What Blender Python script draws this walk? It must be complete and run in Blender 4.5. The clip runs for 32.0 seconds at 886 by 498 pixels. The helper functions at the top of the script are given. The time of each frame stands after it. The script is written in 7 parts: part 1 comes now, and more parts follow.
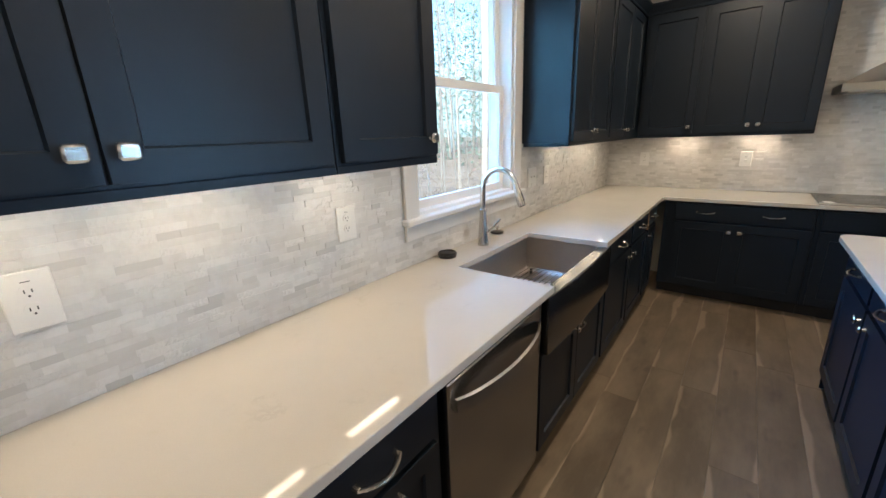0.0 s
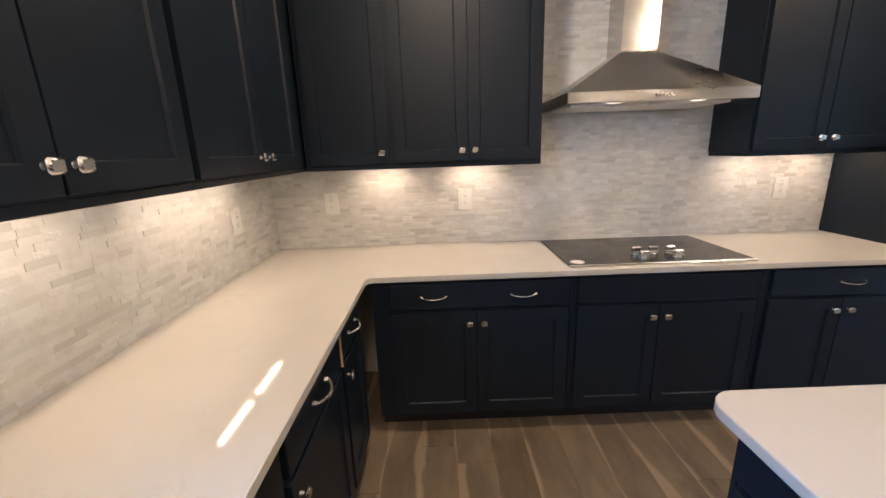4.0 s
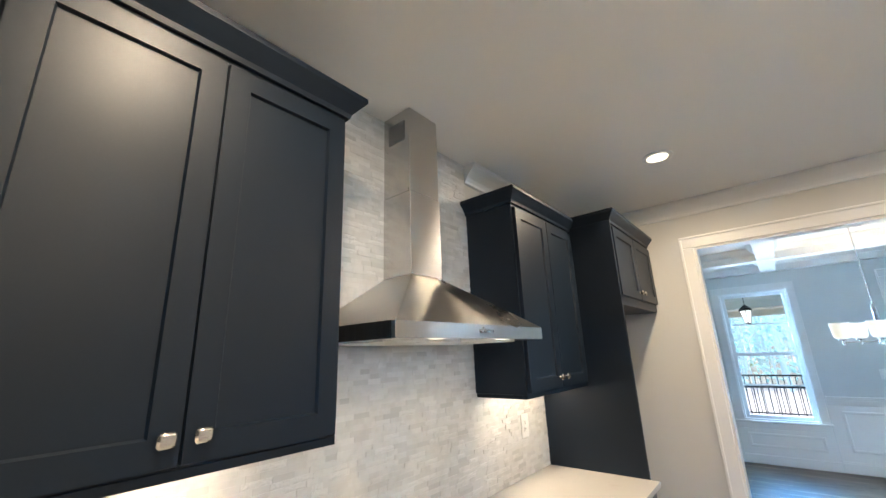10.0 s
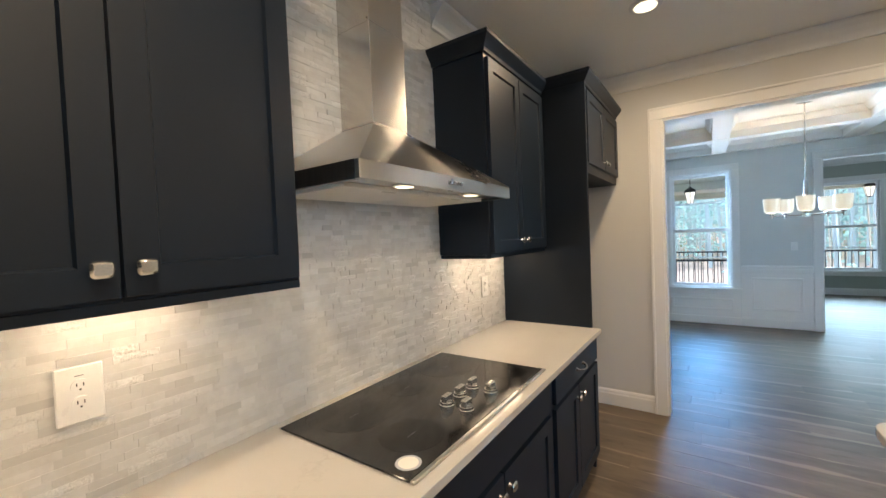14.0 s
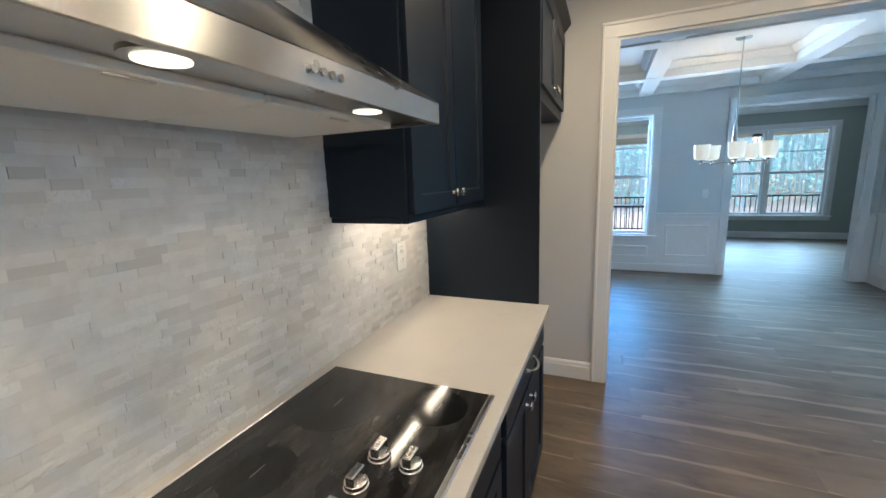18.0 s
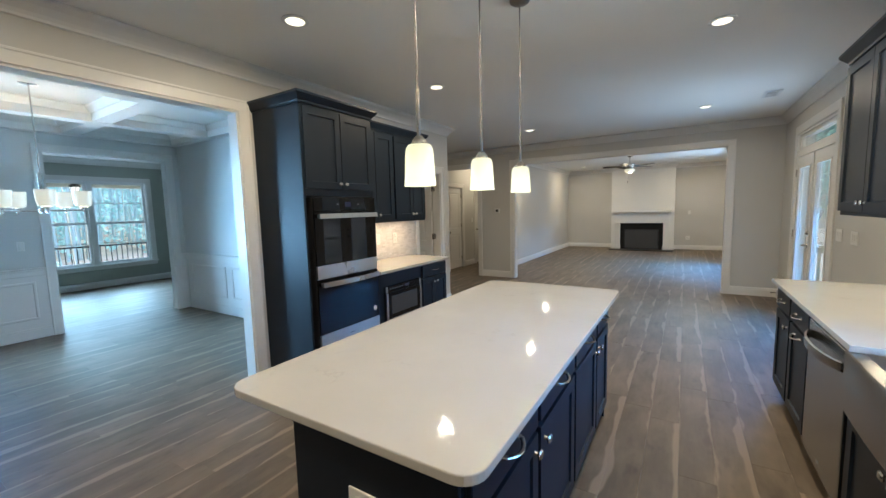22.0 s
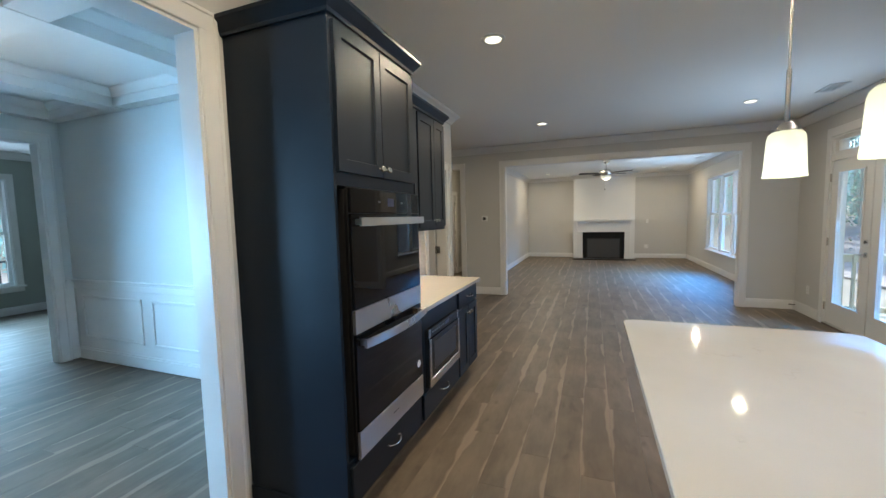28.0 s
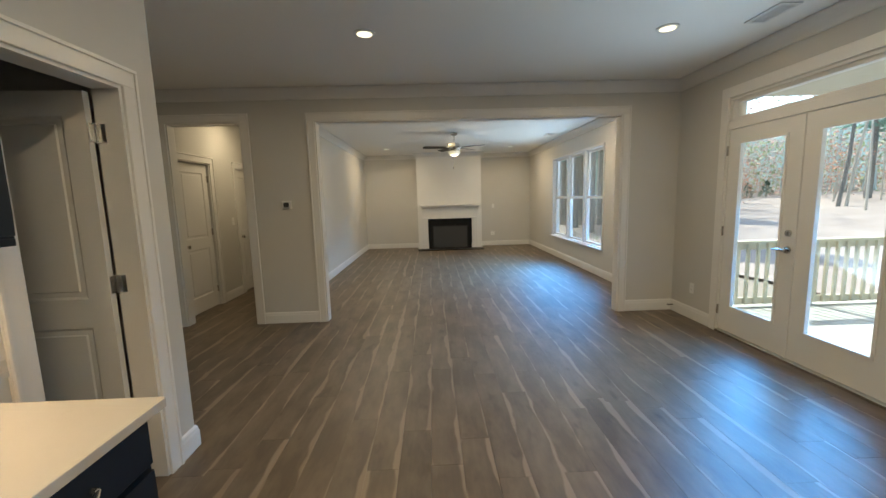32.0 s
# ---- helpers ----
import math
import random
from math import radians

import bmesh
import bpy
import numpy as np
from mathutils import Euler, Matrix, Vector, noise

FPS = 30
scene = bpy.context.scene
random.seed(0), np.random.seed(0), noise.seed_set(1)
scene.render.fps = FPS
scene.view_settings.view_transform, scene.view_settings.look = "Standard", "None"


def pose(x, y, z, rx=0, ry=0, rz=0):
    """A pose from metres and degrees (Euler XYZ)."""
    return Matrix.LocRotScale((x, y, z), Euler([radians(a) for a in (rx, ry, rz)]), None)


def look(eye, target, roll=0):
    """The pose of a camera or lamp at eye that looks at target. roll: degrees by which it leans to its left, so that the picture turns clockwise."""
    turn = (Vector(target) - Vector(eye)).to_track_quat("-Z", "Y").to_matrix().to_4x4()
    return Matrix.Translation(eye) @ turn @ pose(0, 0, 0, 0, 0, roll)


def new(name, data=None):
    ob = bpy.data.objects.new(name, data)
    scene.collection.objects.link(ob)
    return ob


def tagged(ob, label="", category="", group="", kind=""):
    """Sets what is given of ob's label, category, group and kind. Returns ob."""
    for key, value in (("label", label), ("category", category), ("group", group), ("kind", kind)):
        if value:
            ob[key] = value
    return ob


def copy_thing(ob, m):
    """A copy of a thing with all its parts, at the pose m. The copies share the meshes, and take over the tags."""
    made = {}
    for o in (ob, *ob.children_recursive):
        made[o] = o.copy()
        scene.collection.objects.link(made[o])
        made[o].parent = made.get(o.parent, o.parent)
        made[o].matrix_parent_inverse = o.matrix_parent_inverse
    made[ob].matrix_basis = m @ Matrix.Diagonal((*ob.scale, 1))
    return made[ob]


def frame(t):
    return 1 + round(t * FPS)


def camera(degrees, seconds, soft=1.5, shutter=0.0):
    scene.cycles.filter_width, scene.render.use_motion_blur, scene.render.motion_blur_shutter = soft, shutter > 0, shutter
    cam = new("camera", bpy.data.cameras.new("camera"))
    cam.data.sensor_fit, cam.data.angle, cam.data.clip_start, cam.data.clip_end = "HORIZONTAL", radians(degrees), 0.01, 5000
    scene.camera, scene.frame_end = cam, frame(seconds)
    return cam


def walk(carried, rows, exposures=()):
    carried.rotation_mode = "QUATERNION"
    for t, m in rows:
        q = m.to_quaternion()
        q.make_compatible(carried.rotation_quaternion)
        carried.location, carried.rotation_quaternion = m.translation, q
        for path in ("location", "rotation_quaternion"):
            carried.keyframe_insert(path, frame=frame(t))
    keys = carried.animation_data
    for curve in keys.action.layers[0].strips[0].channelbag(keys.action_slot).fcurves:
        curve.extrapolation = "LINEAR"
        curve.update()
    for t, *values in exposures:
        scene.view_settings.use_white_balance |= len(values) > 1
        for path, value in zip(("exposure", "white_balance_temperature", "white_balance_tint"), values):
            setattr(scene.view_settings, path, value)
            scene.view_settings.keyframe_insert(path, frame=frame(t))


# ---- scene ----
cam = camera(97.6, 32.0)
PATH = [
    (0, (1.192, -4.483, 1.479), (0.011, -2.968, 0.921), -2.3),
    (0.5, (1.101, -4.437, 1.446), (0.132, -2.776, 0.897), -2.1),
    (1, (1.099, -4.304, 1.427), (0.388, -2.522, 0.863), -2.1),
    (1.5, (1.097, -4.066, 1.445), (0.606, -2.215, 0.869), -2.0),
    (2, (1.025, -3.774, 1.463), (0.658, -1.895, 0.885), -2.0),
    (2.5, (0.981, -3.461, 1.471), (0.723, -1.559, 0.907), -2.0),
    (3, (1.027, -3.073, 1.466), (0.896, -1.155, 0.917), -1.9),
    (3.5, (1.031, -2.736, 1.447), (0.97, -0.808, 0.921), -2.0),
    (4, (1.023, -2.418, 1.479), (1.036, -0.48, 0.984), -2.0),
    (4.5, (1.061, -2.101, 1.482), (1.169, -0.159, 1.017), -2.0),
    (6.5, (1.106, -1.2, 1.506), (1.571, 0.717, 1.173), -2.1),
    (7, (1.084, -1.137, 1.552), (1.735, 0.735, 1.285), -2.1),
    (7.5, (1.002, -1.098, 1.58), (1.911, 0.678, 1.438), -2.1),
    (8, (0.966, -1.156, 1.612), (2.137, 0.466, 1.615), -2.2),
    (8.5, (0.941, -1.216, 1.626), (2.278, 0.262, 1.785), -2.3),
    (9, (0.896, -1.282, 1.624), (2.319, 0.088, 1.937), -2.4),
    (9.5, (0.864, -1.331, 1.63), (2.323, -0.037, 2.072), -2.2),
    (10, (0.874, -1.315, 1.62), (2.357, -0.079, 2.143), -2.2),
    (10.5, (0.894, -1.281, 1.607), (2.403, -0.084, 2.145), -2.1),
    (11, (0.906, -1.269, 1.588), (2.44, -0.094, 2.103), -2.2),
    (11.5, (0.917, -1.254, 1.572), (2.485, -0.089, 2.005), -2.3),
    (12, (0.931, -1.237, 1.555), (2.533, -0.081, 1.861), -2.3),
    (12.5, (0.935, -1.235, 1.533), (2.56, -0.082, 1.711), -2.4),
    (13, (0.93, -1.234, 1.515), (2.566, -0.086, 1.592), -2.4),
    (13.5, (0.932, -1.225, 1.508), (2.577, -0.087, 1.51), -2.4),
    (14, (0.937, -1.223, 1.506), (2.584, -0.089, 1.448), -2.4),
    (14.5, (0.965, -1.204, 1.499), (2.614, -0.076, 1.396), -2.4),
    (16.5, (1.223, -0.814, 1.463), (2.861, 0.273, 1.099), -2.3),
    (17, (1.352, -0.844, 1.513), (3.009, 0.202, 1.111), -2.4),
    (17.5, (1.451, -0.894, 1.532), (3.157, 0.079, 1.155), -2.3),
    (18, (1.581, -0.895, 1.529), (3.393, -0.126, 1.172), -2.1),
    (18.5, (1.65, -0.885, 1.533), (3.574, -0.472, 1.175), -1.9),
    (19, (1.61, -0.906, 1.545), (3.577, -0.932, 1.185), -1.6),
    (19.5, (1.499, -0.924, 1.54), (3.411, -1.399, 1.197), -1.9),
    (20, (1.393, -0.92, 1.508), (3.175, -1.767, 1.182), -1.8),
    (20.5, (1.33, -0.918, 1.491), (2.921, -2.086, 1.171), -1.8),
    (21, (1.302, -0.904, 1.494), (2.69, -2.313, 1.194), -1.7),
    (21.5, (1.286, -0.904, 1.499), (2.493, -2.479, 1.25), -1.6),
    (22, (1.262, -0.905, 1.502), (2.314, -2.593, 1.299), -1.5),
    (22.5, (1.253, -0.929, 1.502), (2.179, -2.694, 1.328), -1.5),
    (23, (1.252, -0.961, 1.501), (2.08, -2.774, 1.342), -1.5),
    (23.5, (1.252, -1.007, 1.5), (2.002, -2.855, 1.344), -1.5),
    (24, (1.269, -1.047, 1.494), (1.963, -2.916, 1.335), -1.5),
    (24.5, (1.325, -1.079, 1.499), (1.981, -2.961, 1.329), -1.5),
    (26.5, (2.037, -1.284, 1.484), (2.645, -3.181, 1.302), -1.5),
    (27, (2.292, -1.313, 1.488), (2.916, -3.204, 1.308), -1.3),
    (27.5, (2.585, -1.365, 1.501), (3.282, -3.232, 1.338), -1.4),
    (28, (2.793, -1.541, 1.483), (3.512, -3.401, 1.321), -1.4),
    (28.5, (2.939, -1.754, 1.485), (3.655, -3.615, 1.329), -1.5),
    (29, (3.057, -2.001, 1.475), (3.717, -3.882, 1.309), -1.4),
    (29.5, (3.088, -2.271, 1.456), (3.574, -4.201, 1.265), -1.3),
    (30, (3.056, -2.587, 1.468), (3.362, -4.553, 1.259), -1.4),
    (30.5, (3.075, -2.964, 1.462), (3.281, -4.939, 1.225), -1.5),
    (31, (3.051, -3.318, 1.463), (3.159, -5.299, 1.213), -1.6),
    (31.5, (2.996, -3.65, 1.496), (3.002, -5.633, 1.232), -1.6),
    (32, (2.979, -3.997, 1.472), (2.928, -5.979, 1.212), -1.6),
]
walk(cam, [(t, look(eye, target, roll)) for t, eye, target, roll in PATH],
     exposures=[(0, 1.89, 5420, 5), (1, 1.89, 5120, 4), (2, 1.70, 5030, 2), (2.5, 1.95, 5270, 6), (3, 2.1, 5620, 10), (4, 2.25, 5620, 12), (4.5, 2.3, 5570, 10), (7, 2.25, 4560, 4),
                (8, 2.5, 4420, 6), (9, 2.62, 4560, 4), (10, 2.72, 5330, 4), (11, 2.65, 5320, 6), (12, 2.42, 5690, 8), (13, 2.32, 5840, 8), (14, 2.25, 5860, 6), (16.5, 2.38, 5180, 6),
                (17, 2.36, 5230, 5), (18, 2.12, 5160, 3), (19, 2.2, 5310, 0), (20, 2.17, 5250, -1), (21, 2.1, 5190, -1), (23, 2.17, 5300, 0), (24, 2.17, 5460, 1), (26.5, 2.15, 5250, 0),
                (28, 2.12, 5160, -1), (29, 2.35, 5270, -2), (30, 2.45, 5420, -3), (31, 2.14, 5690, -2), (32, 1.97, 5850, -3)])

# ---- world, sun, exposure ----
SKY_STRENGTH = 0.15
LAMP = (1.0, 0.70, 0.42)
DAY = (0.20, 0.52, 1.0)
world = bpy.data.worlds.new("sky")
world.use_nodes = True
scene.world = world
wn, wl = world.node_tree.nodes, world.node_tree.links
sky = wn.new("ShaderNodeTexSky")
sky.sky_type, sky.sun_disc = "NISHITA", False
sky.sun_elevation, sky.sun_rotation = radians(49), radians(172)
wn["Background"].inputs["Strength"].default_value = SKY_STRENGTH
wl.new(sky.outputs[0], wn["Background"].inputs["Color"])
sun = new("sun", bpy.data.lights.new("sun", "SUN"))
sun.data.energy, sun.data.angle, sun.data.color = 2.2, radians(0.6), (1.0, 0.96, 0.88)
sun.matrix_world = look((1.3, -9.0, 10.6), (0, 0, 0))


def downlight(name, x, y, z, watts, size=0.11):
    lamp = new(name, bpy.data.lights.new(name, "AREA"))
    lamp.data.shape, lamp.data.size = "DISK", size
    lamp.data.energy, lamp.data.color = watts, LAMP
    lamp.location = (x, y, z)
    return lamp


def strip(name, x, y, z, w, d, watts, color=LAMP):
    lamp = new(name, bpy.data.lights.new(name, "AREA"))
    lamp.data.shape, lamp.data.size, lamp.data.size_y = "RECTANGLE", w, d
    lamp.data.energy, lamp.data.color = watts, color
    lamp.location = (x, y, z)
    return lamp


def bulb(name, x, y, z, watts, size=0.03, color=LAMP):
    lamp = new(name, bpy.data.lights.new(name, "POINT"))
    lamp.data.energy, lamp.data.color, lamp.data.shadow_soft_size = watts, color, size
    lamp.location = (x, y, z)
    return lamp


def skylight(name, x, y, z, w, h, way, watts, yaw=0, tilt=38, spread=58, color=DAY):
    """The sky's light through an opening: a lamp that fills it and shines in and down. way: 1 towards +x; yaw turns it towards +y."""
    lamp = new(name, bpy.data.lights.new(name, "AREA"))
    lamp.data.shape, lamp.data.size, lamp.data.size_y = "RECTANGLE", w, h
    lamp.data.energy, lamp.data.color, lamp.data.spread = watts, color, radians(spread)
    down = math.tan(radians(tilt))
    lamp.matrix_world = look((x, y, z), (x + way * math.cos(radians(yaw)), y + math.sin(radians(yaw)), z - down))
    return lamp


# ---- plan (metres) ----
CEIL = 2.76          # ceilings
CT = 0.90            # worktop height
UB, UT = 1.39, 2.43  # wall cabinets, bottom and top
RX = 4.47            # wall with the dining doorway
LY = -8.675          # wall with the living room opening
DX0, DX1, DY0, DY1 = 4.59, 8.21, 0.0, -4.06   # dining room
FX0, FX1, FY0, FY1 = 8.33, 12.02, -2.25, -5.6  # front room
VX0, VX1, VY0, VY1 = 0.0, 4.95, -8.795, -15.75  # living room
FL, FR = -0.655, 0.664  # edges of the worktops: range wall (y), window wall (x)

CANS = [(3.43, -0.95), (1.08, -0.95), (1.08, -2.67), (3.47, -2.69), (1.08, -4.36), (3.47, -4.40), (1.07, -7.21), (3.46, -7.22)]
for cx, cy in CANS:
    downlight("recessed_lamp", cx, cy, CEIL - 0.018, 5.0 if cy > -6 else 2.9)
for cx, cy in [(4.1, -14.25), (0.9, -14.25), (4.1, -10.2), (0.9, -10.2)]:
    downlight("recessed_lamp", cx, cy, CEIL - 0.018, 6.0, 0.075)
# unseen lamps without fixtures, added to brighten the hall
downlight("hall_lamp", 5.6, -10.0, CEIL - 0.018, 3.2)
downlight("hall_lamp", 5.9, -7.2, CEIL - 0.018, 1.2)
for px, py in [(2.154, -2.18), (2.154, -2.735), (2.154, -3.29)]:
    bulb("pendant_lamp", px, py, 1.70, 0.16, 0.028)
bulb("fan_lamp", 2.49, -12.0, 2.24, 2.2, 0.05)
for k in range(5):
    a = radians(72 * k + 27)
    bulb("chandelier_lamp", 6.39 + 0.28 * math.cos(a), -2.05 + 0.28 * math.sin(a), 1.72, 1.5, 0.02)
# daylight in the openings: sink window, patio doors, living room, dining room and front room windows
skylight("sky_in_window", -0.20, -2.67, 1.74, 0.86, 1.10, 1, 3.6, 0, 40, 86)
skylight("sky_in_window", -0.20, -2.86, 1.74, 0.46, 1.10, 1, 0.8, 58, 8, 56, color=(0.30, 0.72, 1.0))
skylight("sky_in_window", -0.10, -2.27, 1.78, 0.12, 1.05, 1, 0.35, -77, 6, 30, color=(0.25, 0.62, 1.0))
skylight("sky_in_window", -0.20, -7.09, 1.12, 1.30, 1.70, 1, 4.0)
skylight("sky_in_window", -0.20, -7.09, 1.12, 1.30, 1.70, 1, 5.5, 50, color=(0.10, 0.42, 1.0))
skylight("sky_in_window", -0.20, -12.07, 1.41, 2.55, 1.65, 1, 9.0)
skylight("sky_in_window", -0.20, -12.07, 1.41, 2.55, 1.65, 1, 14.0, 52, color=(0.10, 0.42, 1.0))
skylight("sky_in_window", DX1 + 0.16, -1.10, 1.45, 0.72, 1.65, -1, 2.2)
skylight("sky_in_window", DX1 + 0.16, -1.10, 1.45, 0.72, 1.65, -1, 19.0, -43, 8, 70, color=(0.47, 0.73, 1.0))
skylight("sky_in_window", FX1 + 0.18, -4.02, 1.40, 1.95, 1.70, -1, 9.0, color=(0.62, 0.84, 1.0))
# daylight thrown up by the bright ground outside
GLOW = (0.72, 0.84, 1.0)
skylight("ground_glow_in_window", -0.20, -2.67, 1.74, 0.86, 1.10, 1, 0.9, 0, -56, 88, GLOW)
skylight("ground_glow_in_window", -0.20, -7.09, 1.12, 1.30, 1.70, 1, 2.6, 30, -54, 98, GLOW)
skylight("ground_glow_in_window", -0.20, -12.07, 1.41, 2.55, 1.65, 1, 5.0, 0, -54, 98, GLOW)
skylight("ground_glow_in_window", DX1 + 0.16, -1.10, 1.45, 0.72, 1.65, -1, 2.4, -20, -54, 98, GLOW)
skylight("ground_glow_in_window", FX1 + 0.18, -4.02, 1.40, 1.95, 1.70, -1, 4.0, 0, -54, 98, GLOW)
# lamps under the wall cabinets: x, y, width, depth, watts
UNDER = [(0.145, y, 0.03, 0.26, 0.19) for y in (-0.685, -1.01, -1.52, -3.63, -4.09, -4.48)]
UNDER += [(x, -0.125, 0.26, 0.03, 0.23) for x in (0.70, 1.25)] + [(x, -0.125, 0.26, 0.03, 0.19) for x in (2.885, 3.25)]
UNDER += [(4.25, y, 0.03, 0.26, 0.58) for y in (-4.0, -4.45, -4.88)]
for cx, cy, w, d, watts in UNDER:
    strip("under_cabinet_lamp", cx, cy, UB + (0.0008 if cx < 4 else -0.020), w, d, watts, (1.0, 0.60, 0.31) if cx > 4 else LAMP if cx < 0.3 else (1.0, 0.67, 0.39))
for cx in (1.895, 2.31):
    downlight("hood_lamp", cx, -0.425, 1.664, 0.17, 0.05)

# ---- materials ----


def material(name, color, rough=0.5, metal=0.0, **more):
    m = bpy.data.materials.new(name)
    m.use_nodes = True
    b = m.node_tree.nodes["Principled BSDF"]
    b.inputs["Base Color"].default_value = (*color, 1)
    b.inputs["Roughness"].default_value, b.inputs["Metallic"].default_value = rough, metal
    for key, value in more.items():
        b.inputs[key.replace("_", " ")].default_value = value
    return m


class Nodes:
    """Short names for building a node material."""

    def __init__(self, m):
        self.t = m.node_tree
        self.b = self.t.nodes["Principled BSDF"]

    def add(self, kind, **values):
        n = self.t.nodes.new("ShaderNode" + kind)
        for k, v in values.items():
            n.inputs[k].default_value = v
        return n

    def link(self, a, b):
        self.t.links.new(a, b)

    def coords(self, scale, rot=(0, 0, 0)):
        g = self.add("NewGeometry")
        mp = self.add("Mapping")
        mp.inputs["Scale"].default_value = scale
        mp.inputs["Rotation"].default_value = rot
        self.link(g.outputs["Position"], mp.inputs["Vector"])
        return mp.outputs[0]

    def noise(self, vec, scale, detail=4.0, rough=0.55):
        n = self.add("TexNoise", Scale=scale, Detail=detail, Roughness=rough)
        self.link(vec, n.inputs["Vector"])
        return n.outputs["Fac"]

    def ramp(self, fac, stops):
        r = self.add("ValToRGB")
        e = r.color_ramp.elements
        while len(e) < len(stops):
            e.new(0.5)
        for el, (p, c) in zip(e, stops):
            el.position, el.color = p, (*c, 1) if len(c) == 3 else c
        self.link(fac, r.inputs[0])
        return r.outputs[0]

    def mix(self, fac, a, b, blend="MIX"):
        n = self.t.nodes.new("ShaderNodeMix")
        n.data_type, n.blend_type = "RGBA", blend
        for sock, v in ((n.inputs[0], fac), (n.inputs[6], a), (n.inputs[7], b)):
            if hasattr(v, "links"):
                self.link(v, sock)
            else:
                sock.default_value = v if not isinstance(v, tuple) else (*v, 1)
        return n.outputs[2]

    def bump(self, fac, strength, distance=0.002):
        n = self.add("Bump", Strength=strength, Distance=distance)
        self.link(fac, n.inputs["Height"])
        self.link(n.outputs[0], self.b.inputs["Normal"])

    def span(self, fac, lo, hi):
        n = self.add("MapRange")
        n.inputs["To Min"].default_value, n.inputs["To Max"].default_value = lo, hi
        self.link(fac, n.inputs["Value"])
        return n.outputs[0]


def varied(name, a, b, rough, scale=6.0, fine=90.0, bump=0.08, metal=0.0, stretch=(1, 1, 1), spread=0.08):
    """Two-scale variation between two colours, with fine relief."""
    m = material(name, a, rough, metal)
    n = Nodes(m)
    vec = n.coords(stretch)
    big, small = n.noise(vec, scale, 5), n.noise(vec, fine, 3)
    both = n.mix(0.35, big, small)
    n.link(n.ramp(both, [(0.3, a), (0.7, b)]), n.b.inputs["Base Color"])
    n.link(n.span(big, rough - spread, rough + spread), n.b.inputs["Roughness"])
    if bump:
        n.bump(small, bump)
    return m


M_WALL = varied("wall_paint_greige", (0.535, 0.525, 0.495), (0.57, 0.56, 0.53), 0.62, 1.2, 240, 0.10)
M_DINE = varied("wall_paint_pale", (0.59, 0.60, 0.58), (0.63, 0.64, 0.62), 0.62, 1.2, 240, 0.10)
M_FRONTWALL = varied("wall_paint_sage", (0.33, 0.35, 0.31), (0.37, 0.39, 0.34), 0.62, 1.2, 240, 0.10)
M_CEIL = varied("ceiling_paint", (0.87, 0.855, 0.81), (0.90, 0.885, 0.84), 0.8, 1.0, 200, 0.12)
M_TRIM = varied("trim_paint", (0.69, 0.68, 0.655), (0.73, 0.72, 0.695), 0.35, 2.0, 120, 0.03)
M_NAVY = varied("navy_lacquer", (0.0052, 0.0100, 0.0185), (0.0074, 0.0132, 0.0240), 0.43, 2.5, 160, 0.04, spread=0.05)
M_NAVY.node_tree.nodes["Principled BSDF"].inputs["Specular IOR Level"].default_value = 0.30
M_TOE = varied("toe_kick_navy", (0.010, 0.013, 0.019), (0.014, 0.017, 0.024), 0.55, 3, 120, 0.04)
M_QUARTZ = varied("white_quartz", (0.475, 0.455, 0.42), (0.52, 0.50, 0.465), 0.062, 3.0, 320, 0.0, spread=0.008)
_n = Nodes(M_QUARTZ)
_n.b.inputs["Specular IOR Level"].default_value = 0.30
_vein = _n.noise(_n.coords((1, 1, 1), (0, 0, 0.5)), 2.1, 7, 0.62)
_break = _n.noise(_n.coords((1, 1, 1)), 5.0, 3, 0.6)
_line = _n.ramp(_vein, [(0.488, (0, 0, 0)), (0.497, (1, 1, 1)), (0.503, (1, 1, 1)), (0.512, (0, 0, 0))])
_where = _n.ramp(_break, [(0.54, (0, 0, 0)), (0.66, (0.13, 0.13, 0.13))])
_was = _n.b.inputs["Base Color"].links[0].from_socket
_n.link(_n.mix(_n.mix(1.0, _line, _where, "MULTIPLY"), _was, (0.20, 0.17, 0.14)), _n.b.inputs["Base Color"])
M_STEEL = varied("brushed_steel", (0.56, 0.54, 0.51), (0.60, 0.58, 0.55), 0.28, 3.0, 40, 0.0, 1.0, (1, 1, 1), 0.02)
M_STEELV = varied("brushed_steel_upright", (0.56, 0.54, 0.51), (0.60, 0.58, 0.55), 0.21, 3.0, 40, 0.0, 1.0, (1, 1, 1), 0.02)


def brushed(m):
    nd = Nodes(m)
    tang = nd.add("Tangent")
    tang.direction_type, tang.axis = "RADIAL", "Z"
    nd.link(tang.outputs[0], nd.b.inputs["Tangent"])
    nd.b.inputs["Anisotropic"].default_value, nd.b.inputs["Anisotropic Rotation"].default_value = 0.8, 0.25


brushed(M_STEEL)
brushed(M_STEELV)
M_SINK = varied("sink_steel", (0.42, 0.385, 0.35), (0.47, 0.435, 0.40), 0.42, 2.0, 60, 0.0, 1.0, (1, 1, 1), 0.02)
M_APRON = varied("apron_steel", (0.28, 0.27, 0.255), (0.32, 0.31, 0.295), 0.22, 2.0, 60, 0.0, 1.0, (1, 1, 1), 0.02)
M_ROD = varied("dark_nickel", (0.25, 0.24, 0.225), (0.32, 0.31, 0.29), 0.30, 8, 200, 0.0, 1.0)
M_NICKEL = varied("satin_nickel", (0.58, 0.56, 0.53), (0.66, 0.64, 0.60), 0.24, 8, 200, 0.02, 1.0)
